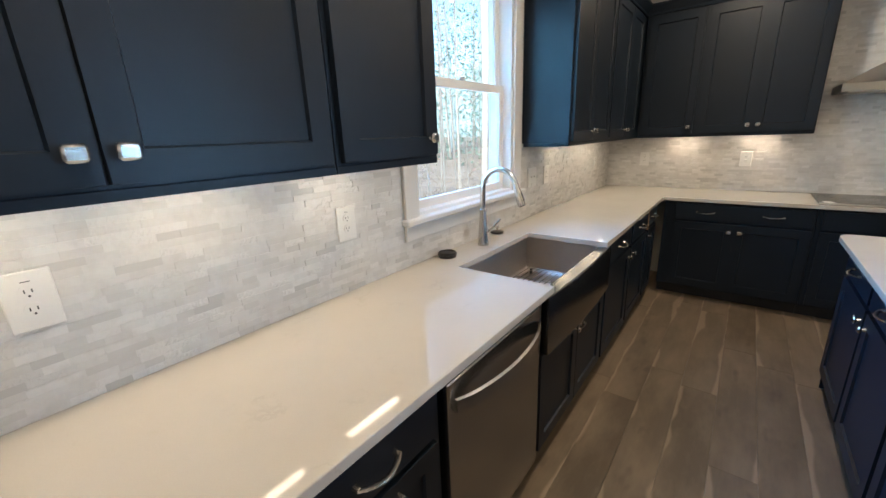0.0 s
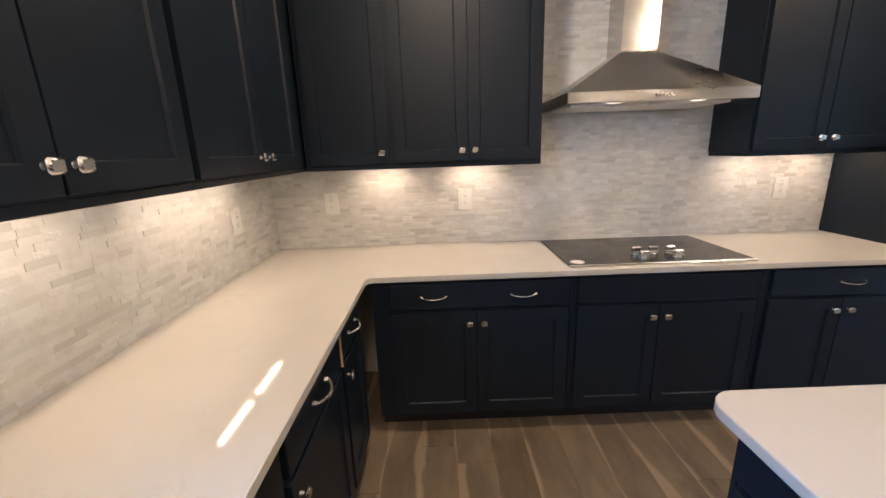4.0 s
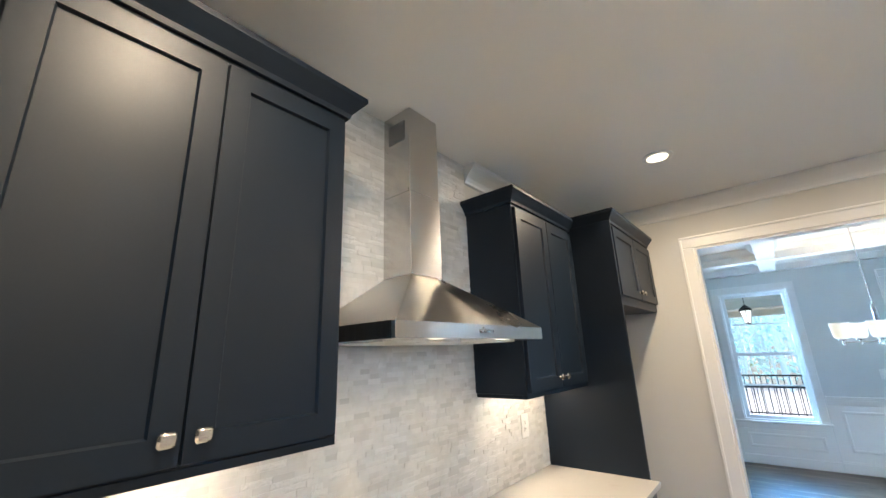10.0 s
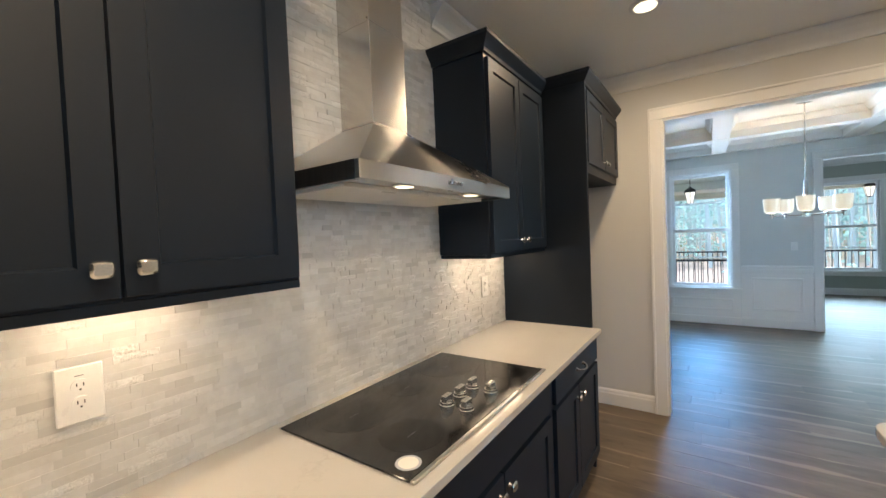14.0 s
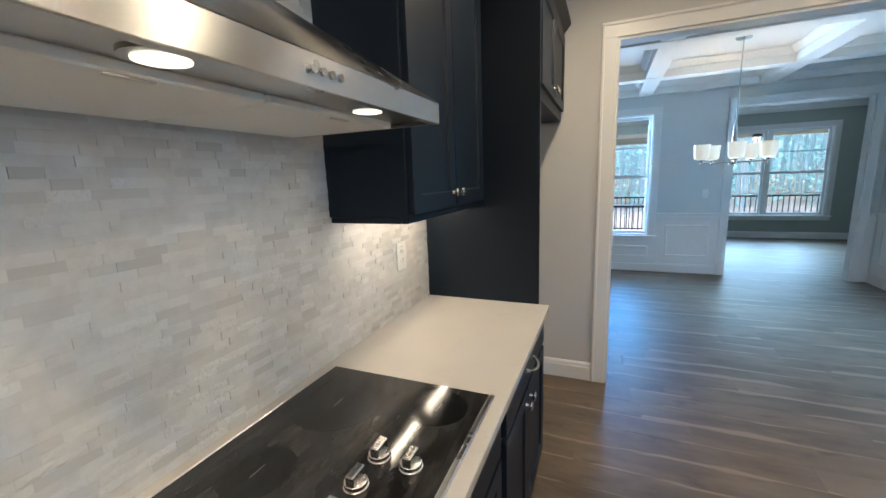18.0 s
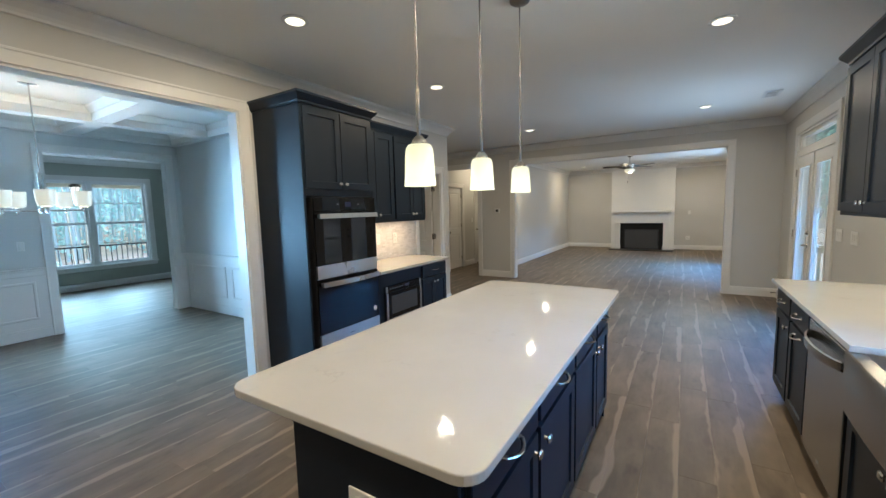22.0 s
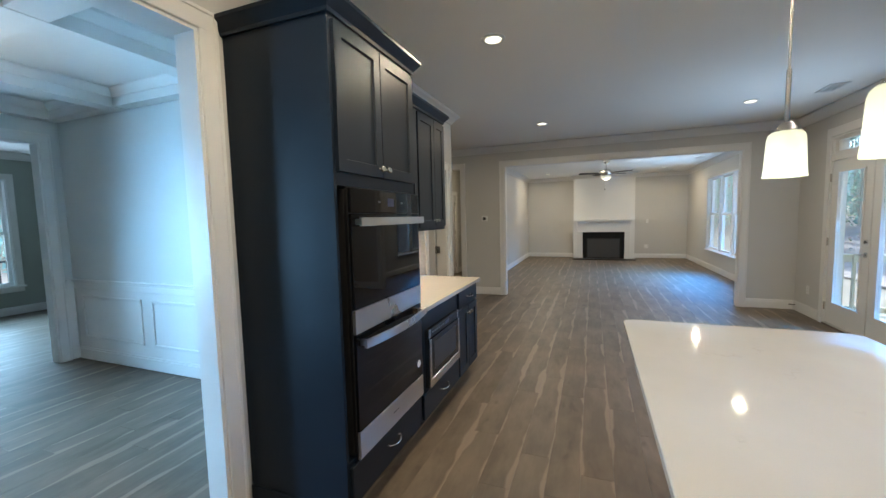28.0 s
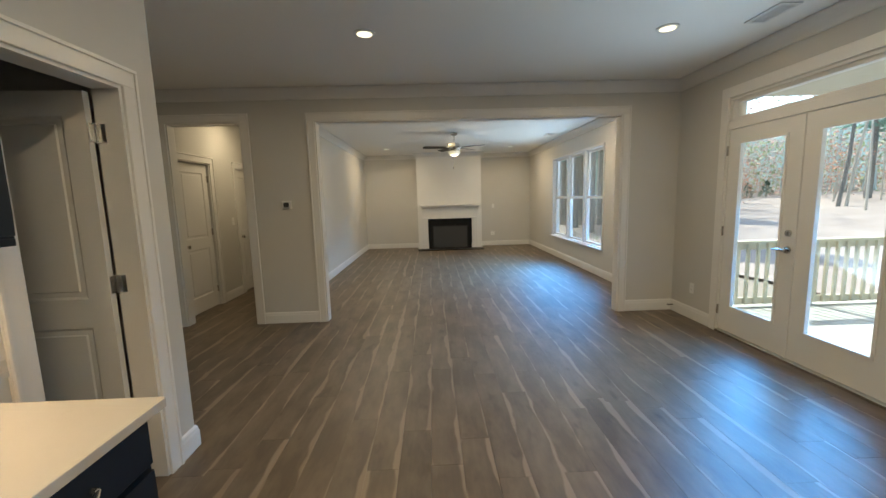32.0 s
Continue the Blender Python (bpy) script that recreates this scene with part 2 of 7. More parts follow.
M_DARKSTEEL = varied("dark_steel", (0.16, 0.16, 0.165), (0.22, 0.22, 0.225), 0.34, 2, 80, 0.04, 1.0, (60, 60, 1))
M_BLACKGLASS = material("black_glass", (0.004, 0.004, 0.005), 0.02, Specular_IOR_Level=0.30)
M_BLACK = varied("black_plastic", (0.012, 0.012, 0.013), (0.02, 0.02, 0.021), 0.45, 10, 160, 0.04)
M_SLATE = varied("black_slate", (0.006, 0.006, 0.007), (0.014, 0.014, 0.015), 0.3, 4, 60, 0.15)
M_SLATE.node_tree.nodes["Principled BSDF"].inputs["Specular IOR Level"].default_value = 0.2
M_PLATE = varied("white_plastic", (0.71, 0.705, 0.68), (0.75, 0.745, 0.72), 0.3, 10, 120, 0.0)
M_SLOT = material("outlet_slot", (0.03, 0.03, 0.03), 0.6)
M_GLASS = material("clear_glass", (1, 1, 1), 0.0, 0.0, IOR=1.45, Transmission_Weight=1.0)
M_BRONZE = varied("dark_bronze", (0.02, 0.017, 0.014), (0.035, 0.03, 0.025), 0.4, 10, 100, 0.05, 0.8)
M_VINYL = varied("white_vinyl", (0.78, 0.79, 0.79), (0.81, 0.82, 0.82), 0.32, 3, 90, 0.0)
M_FILTER = varied("filter_mesh_grey", (0.78, 0.76, 0.72), (0.83, 0.81, 0.77), 0.5, 3, 400, 0.10, 0.0)
M_RAWWOOD = varied("raw_plywood", (0.45, 0.30, 0.17), (0.55, 0.38, 0.22), 0.6, 3, 60, 0.1, 0, (1, 1, 12))


def glowing(name, color, strength, base=(0.8, 0.8, 0.78)):
    m = material(name, base, 0.35)
    b = m.node_tree.nodes["Principled BSDF"]
    b.inputs["Emission Color"].default_value = (*color, 1)
    b.inputs["Emission Strength"].default_value = strength
    return m


M_LED = glowing("lamp_diffuser", (1.0, 0.78, 0.50), 0.5)
M_SHADE = glowing("lit_opal_glass", (1.0, 0.80, 0.46), 0.12)
# the pendant shades glow most beside the bulb and fade towards the top
M_BELL = glowing("lit_bell_glass", (1.0, 0.82, 0.42), 0.1, (0.45, 0.45, 0.42))
_n = Nodes(M_BELL)
_s = _n.add("SeparateXYZ")
_n.link(_n.add("NewGeometry").outputs["Position"], _s.inputs[0])
_r = _n.add("MapRange")
for _k, _v in (("From Min", 1.66), ("From Max", 1.80), ("To Min", 0.34), ("To Max", 0.08)):
    _r.inputs[_k].default_value = _v
_n.link(_s.outputs[2], _r.inputs["Value"])
_n.link(_r.outputs[0], _n.b.inputs["Emission Strength"])
M_DISPLAY = glowing("blue_display", (0.25, 0.3, 0.8), 0.007, (0.01, 0.01, 0.02))
M_LEDSTRIP = glowing("led_strip", (1.0, 0.80, 0.55), 2.0)


def wood_floor():
    m = material("plank_floor", (0.2, 0.16, 0.12), 0.36)
    n = Nodes(m)
    info, isl = n.add("ObjectInfo"), n.add("NewGeometry")
    total = n.t.nodes.new("ShaderNodeMath")
    total.operation = "ADD"
    n.link(info.outputs["Random"], total.inputs[0])
    n.link(isl.outputs["Random Per Island"], total.inputs[1])
    fract = n.t.nodes.new("ShaderNodeMath")
    fract.operation = "FRACT"
    n.link(total.outputs[0], fract.inputs[0])
    rnd = fract.outputs[0]
    # shift the grain of each plank
    off = n.t.nodes.new("ShaderNodeVectorMath")
    off.operation = "MULTIPLY_ADD"
    comb = n.t.nodes.new("ShaderNodeCombineXYZ")
    for i in range(3):
        n.link(rnd, comb.inputs[i])
    n.link(comb.outputs[0], off.inputs[0])
    off.inputs[1].default_value = (37, 53, 11)
    n.link(isl.outputs["Position"], off.inputs[2])

    def mapped(scale):
        mp = n.add("Mapping")
        mp.inputs["Scale"].default_value = scale
        n.link(off.outputs[0], mp.inputs["Vector"])
        return mp.outputs[0]
    grain = n.noise(mapped((26, 1.1, 26)), 1.7, 8, 0.68)
    clouds = n.noise(mapped((4, 1.3, 4)), 1.5, 5, 0.62)
    base = n.ramp(rnd, [(0.0, (0.092, 0.070, 0.047)), (0.35, (0.122, 0.094, 0.065)), (0.7, (0.106, 0.083, 0.059)), (1.0, (0.140, 0.110, 0.079))])
    base = n.mix(n.ramp(grain, [(0.40, (0, 0, 0)), (0.80, (0.42, 0.42, 0.42))]), base, (0.085, 0.066, 0.050))
    base = n.mix(n.ramp(clouds, [(0.40, (0, 0, 0)), (0.72, (0.75, 0.75, 0.75))]), base, (0.215, 0.168, 0.120))
    # pale sapwood along one edge of some planks, wandering in width
    sep = n.t.nodes.new("ShaderNodeSeparateXYZ")
    n.link(isl.outputs["Position"], sep.inputs[0])

    def calc(op, a, b=None):
        q = n.t.nodes.new("ShaderNodeMath")
        q.operation = op
        for sock, v in zip(q.inputs, (a, b)):
            if v is None:
                continue
            if hasattr(v, "links"):
                n.link(v, sock)
            else:
                sock.default_value = v
        return q.outputs[0]
    across = calc("FRACT", calc("DIVIDE", sep.outputs[0], 0.178))
    wander = n.noise(mapped((1.5, 1.1, 1.5)), 1.0, 3, 0.55)
    fine = calc("MULTIPLY", n.noise(mapped((4, 9, 4)), 1.0, 2), 0.05)
    reach = calc("ADD", calc("MULTIPLY", calc("SUBTRACT", wander, 0.46), 1.35), calc("SUBTRACT", fine, 0.01))
    far_edge = n.noise(mapped((1.2, 0.9, 1.2)), 1.3, 3, 0.55)
    reach2 = calc("ADD", calc("MULTIPLY", calc("SUBTRACT", far_edge, 0.54), 1.2), calc("SUBTRACT", fine, 0.01))
    inside = calc("MAXIMUM", calc("SUBTRACT", reach, across), calc("SUBTRACT", reach2, calc("SUBTRACT", 1.0, across)))
    soft = n.add("MapRange")
    soft.inputs["From Min"].default_value, soft.inputs["From Max"].default_value = -0.02, 0.045
    n.link(inside, soft.inputs["Value"])
    knots = n.noise(mapped((9, 3.5, 9)), 1.2, 2)
    base = n.mix(n.ramp(knots, [(0.62, (0, 0, 0)), (0.76, (0.6, 0.6, 0.6))]), base, (0.060, 0.045, 0.032))
    base = n.mix(calc("MULTIPLY", soft.outputs[0], 0.67), base, (0.30, 0.240, 0.175))
    n.link(base, n.b.inputs["Base Color"])
    n.b.inputs["Specular IOR Level"].default_value = 0.40
    n.link(n.span(grain, 0.36, 0.50), n.b.inputs["Roughness"])
    n.bump(grain, 0.06, 0.002)
    return m


def marble_tile(name, relief, depth, lift):
    m = material(name, (0.6, 0.58, 0.55), 0.55)
    n = Nodes(m)
    info, geo = n.add("ObjectInfo"), n.add("NewGeometry")
    total = n.t.nodes.new("ShaderNodeMath")
    total.operation = "ADD"
    n.link(info.outputs["Random"], total.inputs[0])
    n.link(geo.outputs["Random Per Island"], total.inputs[1])
    fract = n.t.nodes.new("ShaderNodeMath")
    fract.operation = "FRACT"
    n.link(total.outputs[0], fract.inputs[0])
    col = n.ramp(fract.outputs[0], [(0.0, (0.47, 0.465, 0.45)), (0.10, (0.545, 0.535, 0.515)), (0.35, (0.595, 0.585, 0.565)), (0.8, (0.625, 0.615, 0.595)), (1.0, (0.67, 0.66, 0.64))])
    vec = n.coords((1, 1, 1))
    veins, chips = n.noise(vec, 18, 6, 0.65), n.noise(vec, 110, 5, 0.7)
    if lift:
        col = n.mix(0.45, col, (0.70, 0.69, 0.67))
    col = n.mix(n.ramp(veins, [(0.44, (0, 0, 0)), (0.70, (0.2, 0.2, 0.2) if lift else (0.6, 0.6, 0.6))]), col, (0.49, 0.475, 0.455))
    n.link(col, n.b.inputs["Base Color"])
    n.link(n.span(chips, 0.42, 0.7), n.b.inputs["Roughness"])
    n.bump(n.noise(vec, 120, 4, 0.6) if lift else chips, relief, depth)
    return m


M_FLOOR = wood_floor()
M_TILE = marble_tile("honed_marble", 0.16, 0.002, False)
M_SPLIT = marble_tile("split_face_marble", 0.55, 0.005, True)
M_GROUT = varied("pale_grout", (0.62, 0.61, 0.59), (0.67, 0.66, 0.64), 0.85, 20, 300, 0.2)
M_SUBFLOOR = varied("dark_joint", (0.10, 0.077, 0.053), (0.115, 0.09, 0.063), 0.7, 10, 100, 0.1)
M_DECK = varied("pale_deck_boards", (0.46, 0.44, 0.375), (0.56, 0.54, 0.47), 0.7, 3, 60, 0.2, 0, (8, 1, 8))
M_PINE = varied("treated_pine", (0.60, 0.545, 0.39), (0.72, 0.66, 0.50), 0.65, 3, 60, 0.2, 0, (10, 10, 1))
M_GROUND = varied("leafy_ground", (0.19, 0.15, 0.105), (0.34, 0.27, 0.19), 0.95, 0.8, 9, 0.6)
M_YARD = varied("pale_sandy_yard", (0.27, 0.20, 0.15), (0.40, 0.315, 0.25), 0.95, 0.5, 9, 0.4)
M_LITTER = varied("leaf_litter", (0.27, 0.195, 0.12), (0.42, 0.33, 0.22), 0.95, 1.2, 18, 0.6)
M_BARK = varied("pale_bark", (0.36, 0.31, 0.235), (0.58, 0.51, 0.40), 0.9, 2.5, 30, 0.5, 0, (1, 1, 0.3))
M_DARKBARK = varied("dark_bark", (0.14, 0.12, 0.095), (0.28, 0.25, 0.205), 0.9, 3, 30, 0.5, 0, (1, 1, 0.3))
M_PINELEAF = varied("pine_needles", (0.14, 0.23, 0.17), (0.23, 0.33, 0.26), 0.7, 2, 12, 0.3)
M_REDLEAF = varied("russet_leaves", (0.38, 0.19, 0.12), (0.52, 0.31, 0.21), 0.8, 2, 12, 0.3)
M_FARLEAF = material("far_foliage", (0.12, 0.14, 0.09), 0.9)
_n = Nodes(M_FARLEAF)
_g = _n.add("NewGeometry")
_n.link(_n.ramp(_g.outputs["Random Per Island"], [(0.0, (0.30, 0.34, 0.17)), (0.3, (0.42, 0.43, 0.27)), (0.55, (0.55, 0.47, 0.41)), (0.75, (0.58, 0.42, 0.34)), (1.0, (0.55, 0.33, 0.26))]), _n.b.inputs["Base Color"])
# front foliage lightened and blued: distance haze painted into its colour
M_FRONTLEAF = varied("hazy_foliage", (0.36, 0.54, 0.49), (0.50, 0.66, 0.60), 0.9, 0.6, 6, 0.0)
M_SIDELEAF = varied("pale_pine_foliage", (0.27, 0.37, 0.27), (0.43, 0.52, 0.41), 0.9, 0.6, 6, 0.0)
M_BACKWOOD = varied("hazy_distant_wood", (0.29, 0.36, 0.33), (0.44, 0.50, 0.46), 0.95, 0.25, 2.5, 0.0, 0, (3, 3, 0.4))
_n = Nodes(M_BACKWOOD)   # blue haze of the far distance, painted in as a faint glow
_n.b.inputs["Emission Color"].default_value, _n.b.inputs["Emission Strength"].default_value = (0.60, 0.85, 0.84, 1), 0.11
# haze painted into the bark colour, lifting trunks seen from their shaded side
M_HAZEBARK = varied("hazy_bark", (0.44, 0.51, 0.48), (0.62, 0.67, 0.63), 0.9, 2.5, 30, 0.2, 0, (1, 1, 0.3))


def leafy(m, share):
    """Lets part of the light through thin leaves."""
    n = Nodes(m)
    thin = n.add("BsdfTranslucent")
    both = n.t.nodes.new("ShaderNodeMixShader")
    both.inputs[0].default_value = share
    n.link(n.b.inputs["Base Color"].links[0].from_socket, thin.inputs["Color"])
    n.link(n.b.outputs[0], both.inputs[1])
    n.link(thin.outputs[0], both.inputs[2])
    n.link(both.outputs[0], n.t.nodes["Material Output"].inputs["Surface"])


for m in (M_FARLEAF, M_FRONTLEAF, M_SIDELEAF, M_PINELEAF, M_REDLEAF):
    leafy(m, 0.6)
M_SHRUB = varied("evergreen_shrub", (0.03, 0.06, 0.025), (0.07, 0.11, 0.05), 0.7, 4, 20, 0.4)
M_PORCHCEIL = varied("porch_ceiling_paint", (0.55, 0.52, 0.42), (0.60, 0.57, 0.47), 0.7, 2, 60, 0.1)
M_IRON = varied("black_iron", (0.012, 0.012, 0.013), (0.02, 0.02, 0.02), 0.45, 8, 100, 0.05)
M_SIDING = varied("pale_siding", (0.50, 0.50, 0.48), (0.56, 0.56, 0.54), 0.7, 2, 60, 0.1)

# ---- mesh helpers ----
WORLD = Matrix.Identity(4)


def box(bm, x0, x1, y0, y1, z0, z1, bev=0.0):
    """A box with, where asked, rounded edges."""
    x0, x1, y0, y1, z0, z1 = min(x0, x1), max(x0, x1), min(y0, y1), max(y0, y1), min(z0, z1), max(z0, z1)
    v = [bm.verts.new((x, y, z)) for z in (z0, z1) for y in (y0, y1) for x in (x0, x1)]
    f = [bm.faces.new([v[i] for i in q]) for q in ((0, 2, 3, 1), (4, 5, 7, 6), (0, 1, 5, 4), (2, 6, 7, 3), (0, 4, 6, 2), (1, 3, 7, 5))]
    if bev:
        edges = list({e for q in f for e in q.edges})
        bmesh.ops.bevel(bm, geom=edges, offset=bev, segments=1, affect="EDGES", profile=0.5)
    return bm


def ring(bm, u0, u1, d0, d1, z0, z1, r, s=None):
    """An upright rectangular frame in one piece, r wide at the sides and s at top and bottom."""
    s = s or r
    sets = []
    for d in (d0, d1):
        for a, b in ((0, 0), (r, s)):
            sets.append([bm.verts.new(p) for p in ((u0 + a, d, z0 + b), (u1 - a, d, z0 + b), (u1 - a, d, z1 - b), (u0 + a, d, z1 - b))])
    ob, ib, of, inf = sets
    for k in range(4):
        j = (k + 1) % 4
        bm.faces.new((ob[k], ob[j], ib[j], ib[k]))
        bm.faces.new((of[k], of[j], inf[j], inf[k]))
        bm.faces.new((ob[k], ob[j], of[j], of[k]))
        bm.faces.new((ib[k], ib[j], inf[j], inf[k]))
    return bm


def recessed(bm, u0, u1, d0, d1, z0, z1, fields, depth, slope=0.008):
    """A board with sunk flat fields (u0, u1, z0, z1), stacked upwards and of one width, on its face d1."""
    us = sorted({u0, u1, *[v for f in fields for v in f[:2]]})
    zs = sorted({z0, z1, *[v for f in fields for v in f[2:]]})
    grid = {(u, z): bm.verts.new((u, d1, z)) for u in us for z in zs}
    for a, b in zip(us, us[1:]):
        for c, d in zip(zs, zs[1:]):
            q = [grid[a, c], grid[b, c], grid[b, d], grid[a, d]]
            if (a, b, c, d) in [tuple(f) for f in fields]:
                e = [bm.verts.new((x, d1 - depth, z)) for x, z in ((a + slope, c + slope), (b - slope, c + slope), (b - slope, d - slope), (a + slope, d - slope))]
                for k in range(4):
                    bm.faces.new((q[k], q[(k + 1) % 4], e[(k + 1) % 4], e[k]))
                bm.faces.new(e)
            else:
                bm.faces.new(q)
    rim = [grid[u, zs[0]] for u in us] + [grid[us[-1], z] for z in zs[1:]] + [grid[u, zs[-1]] for u in us[-2::-1]] + [grid[us[0], z] for z in zs[-2:0:-1]]
    back = [bm.verts.new((v.co.x, d0, v.co.z)) for v in rim]
    for k in range(len(rim)):
        j = (k + 1) % len(rim)
        bm.faces.new((rim[k], rim[j], back[j], back[k]))
    bm.faces.new(back)
    return bm


def one(*a, **k):
    return box(bmesh.new(), *a, **k)


def lathe(bm, prof, x=0, y=0, n=24, cap=True):
    """Turns (radius, z) pairs round the upright through x, y."""
    rings = []
    for r, z in prof:
        rings.append([bm.verts.new((x + r * math.cos(2 * math.pi * k / n), y + r * math.sin(2 * math.pi * k / n), z)) for k in range(n)])
    for a, b in zip(rings, rings[1:]):
        for k in range(n):
            bm.faces.new((a[k], a[(k + 1) % n], b[(k + 1) % n], b[k]))
    if cap:
        bm.faces.new(rings[0][::-1])
        bm.faces.new(rings[-1])
    return bm


def tube(bm, pts, radius, n=10, flat=1.0):
    """A round bar along points; flat squeezes it sideways. radius: one number, or one for each point."""
    pts = [Vector(p) for p in pts]
    radii = radius if isinstance(radius, (list, tuple)) else [radius] * len(pts)
    rings, last = [], None
    for i, p in enumerate(pts):
        way = (pts[min(i + 1, len(pts) - 1)] - pts[max(i - 1, 0)]).normalized()
        if last is None:
            side = way.orthogonal().normalized() if abs(way.z) > 0.9 else way.cross(Vector((0, 0, 1))).normalized()
        else:
            side = (last - way * last.dot(way)).normalized()
        last, up = side, way.cross(side)
        rings.append([bm.verts.new(p + radii[i] * (math.cos(2 * math.pi * k / n) * side + flat * math.sin(2 * math.pi * k / n) * up)) for k in range(n)])
    for a, b in zip(rings, rings[1:]):
        for k in range(n):
            bm.faces.new((a[k], a[(k + 1) % n], b[(k + 1) % n], b[k]))
    bm.faces.new(rings[0][::-1])
    bm.faces.new(rings[-1])
    return bm


def sweep(bm, pts, prof, side=1, closed=False):
    """Runs a profile of (out, z) pairs along a plan line with mitred corners. side: 1 for out to the left of the way."""
    pts = [Vector((*p, 0)) for p in pts]
    n, rings = len(pts), []
    for i, p in enumerate(pts):
        ways = []
        if closed or i > 0:
            ways.append((p - pts[i - 1]).normalized())
        if closed or i < n - 1:
            ways.append((pts[(i + 1) % n] - p).normalized())
        norms = [Vector((-w.y, w.x, 0)) * side for w in ways]
        m = sum(norms, Vector()).normalized()
        m = m / max(0.2, m.dot(norms[0]))
        rings.append([bm.verts.new((p.x + m.x * o, p.y + m.y * o, z)) for o, z in prof])
    count = len(prof)
    for i in range(n if closed else n - 1):
        a, b = rings[i], rings[(i + 1) % n]
        for k in range(count):
            bm.faces.new((a[k], a[(k + 1) % count], b[(k + 1) % count], b[k]))
    if not closed:
        bm.faces.new(rings[0])
        bm.faces.new(rings[-1][::-1])
    return bm


def origin(ob):
    o = Vector()
    while ob is not None:
        o += Vector(ob.location)
        ob = ob.parent
    return o


def mesh_of(name, bm, mat, smooth=False):
    bmesh.ops.recalc_face_normals(bm, faces=bm.faces)
    me = bpy.data.meshes.new(name)
    bm.to_mesh(me)
    bm.free()
    me.materials.append(mat)
    if smooth:
        me.polygons.foreach_set("use_smooth", [True] * len(me.polygons))
        me.set_sharp_from_angle(angle=radians(40))
    return me


def part(name, bm, mat, parent, label="", m=None, smooth=False):
    """Links a bmesh, in world measures (or in those of m), as one mesh under parent."""
    if m is not None:
        bmesh.ops.transform(bm, matrix=m, verts=bm.verts)
    bmesh.ops.translate(bm, verts=bm.verts, vec=-origin(parent))
    ob = new(name, mesh_of(name, bm, mat, smooth))
    ob.parent = parent
    return tagged(ob, label)


def thing(name, place, label, category, group=""):
    ob = new(name)
    ob.location = place
    ob.empty_display_size = 0.1
    return tagged(ob, label, category, group)


def setting(name, bm, mat, label, category="", smooth=False):
    return tagged(new(name, mesh_of(name, bm, mat, smooth)), label, category, "", "structure")


def solo(name, bm, mat, label, category, group="", smooth=False):
    """A thing of one mesh, its origin at its base."""
    c = sum((v.co for v in bm.verts), Vector()) / len(bm.verts)
    c.z = min(v.co.z for v in bm.verts)
    bmesh.ops.translate(bm, verts=bm.verts, vec=-c)
    ob = new(name, mesh_of(name, bm, mat, smooth))
    ob.location = c
    return tagged(ob, label, category, group)


# frames of reference: u along the wall, d out from it, z up
ON_RANGE = Matrix(((1, 0, 0, 0), (0, -1, 0, 0), (0, 0, 1, 0), (0, 0, 0, 1)))
ON_WINDOW = Matrix(((0, 1, 0, 0), (1, 0, 0, 0), (0, 0, 1, 0), (0, 0, 0, 1)))
ON_RIGHT = Matrix(((0, -1, 0, RX), (1, 0, 0, 0), (0, 0, 1, 0), (0, 0, 0, 1)))
ON_ISLAND = Matrix(((0, -1, 0, 2.30), (1, 0, 0, 0), (0, 0, 1, 0), (0, 0, 0, 1)))
M_COOK = material("cooktop_glass", (0.012, 0.012, 0.013), 0.06)
_n = Nodes(M_COOK)
_smear = _n.noise(_n.coords((3, 9, 1), (0, 0, 0.6)), 2.2, 5, 0.6)
_n.link(_n.ramp(_smear, [(0.34, (0.009, 0.009, 0.0095)), (0.76, (0.046, 0.0445, 0.043))]), _n.b.inputs["Base Color"])
_n.link(_n.span(_smear, 0.015, 0.16), _n.b.inputs["Roughness"])
M_KEY = material("grey_print", (0.10, 0.10, 0.105), 0.4)
M_STICKER = varied("blue_grey_sticker", (0.40, 0.42, 0.47), (0.48, 0.50, 0.55), 0.5, 20, 200, 0.0)
M_DWSTEEL = varied("dishwasher_steel", (0.36, 0.355, 0.345), (0.40, 0.395, 0.385), 0.26, 3.0, 40, 0.0, 1.0, (1, 1, 1), 0.03)
M_BURNER = varied("burner_glass", (0.004, 0.004, 0.004), (0.008, 0.008, 0.008), 0.10, 6, 60, 0.0)
M_STEELH = varied("brushed_hood_steel", (0.50, 0.48, 0.455), (0.545, 0.525, 0.50), 0.28, 3.0, 40, 0.0, 1.0, (1, 1, 1), 0.02)
brushed(M_STEELH)
M_CHIM = varied("white_wall_paint", (0.72, 0.715, 0.69), (0.76, 0.755, 0.73), 0.6, 1.2, 240, 0.1)
M_MESH = varied("wire_mesh", (0.045, 0.045, 0.045), (0.065, 0.065, 0.065), 0.5, 200, 400, 0.3, 0.2)
M_CAGE = glowing("lantern_glass", (1.0, 0.8, 0.55), 0.25)

# ---- the large structure ----


def wall_along_y(name, x0, x1, y0, y1, holes, mat=None, z1=CEIL, label="greige painted wall", z0=0.0):
    """A wall between x0 and x1 from y0 to y1, with openings (ya, yb, za, zb)."""
    bm, at = bmesh.new(), min(y0, y1)
    for ya, yb, za, zb in sorted((min(h[:2]), max(h[:2]), h[2], h[3]) for h in holes):
        if ya > at:
            box(bm, x0, x1, at, ya, z0, z1)
        if za > z0:
            box(bm, x0, x1, ya, yb, z0, za)
        if zb < z1:
            box(bm, x0, x1, ya, yb, zb, z1)
        at = yb
    if at < max(y0, y1):
        box(bm, x0, x1, at, max(y0, y1), z0, z1)
    return setting(name, bm, mat or M_WALL, label, "wall")


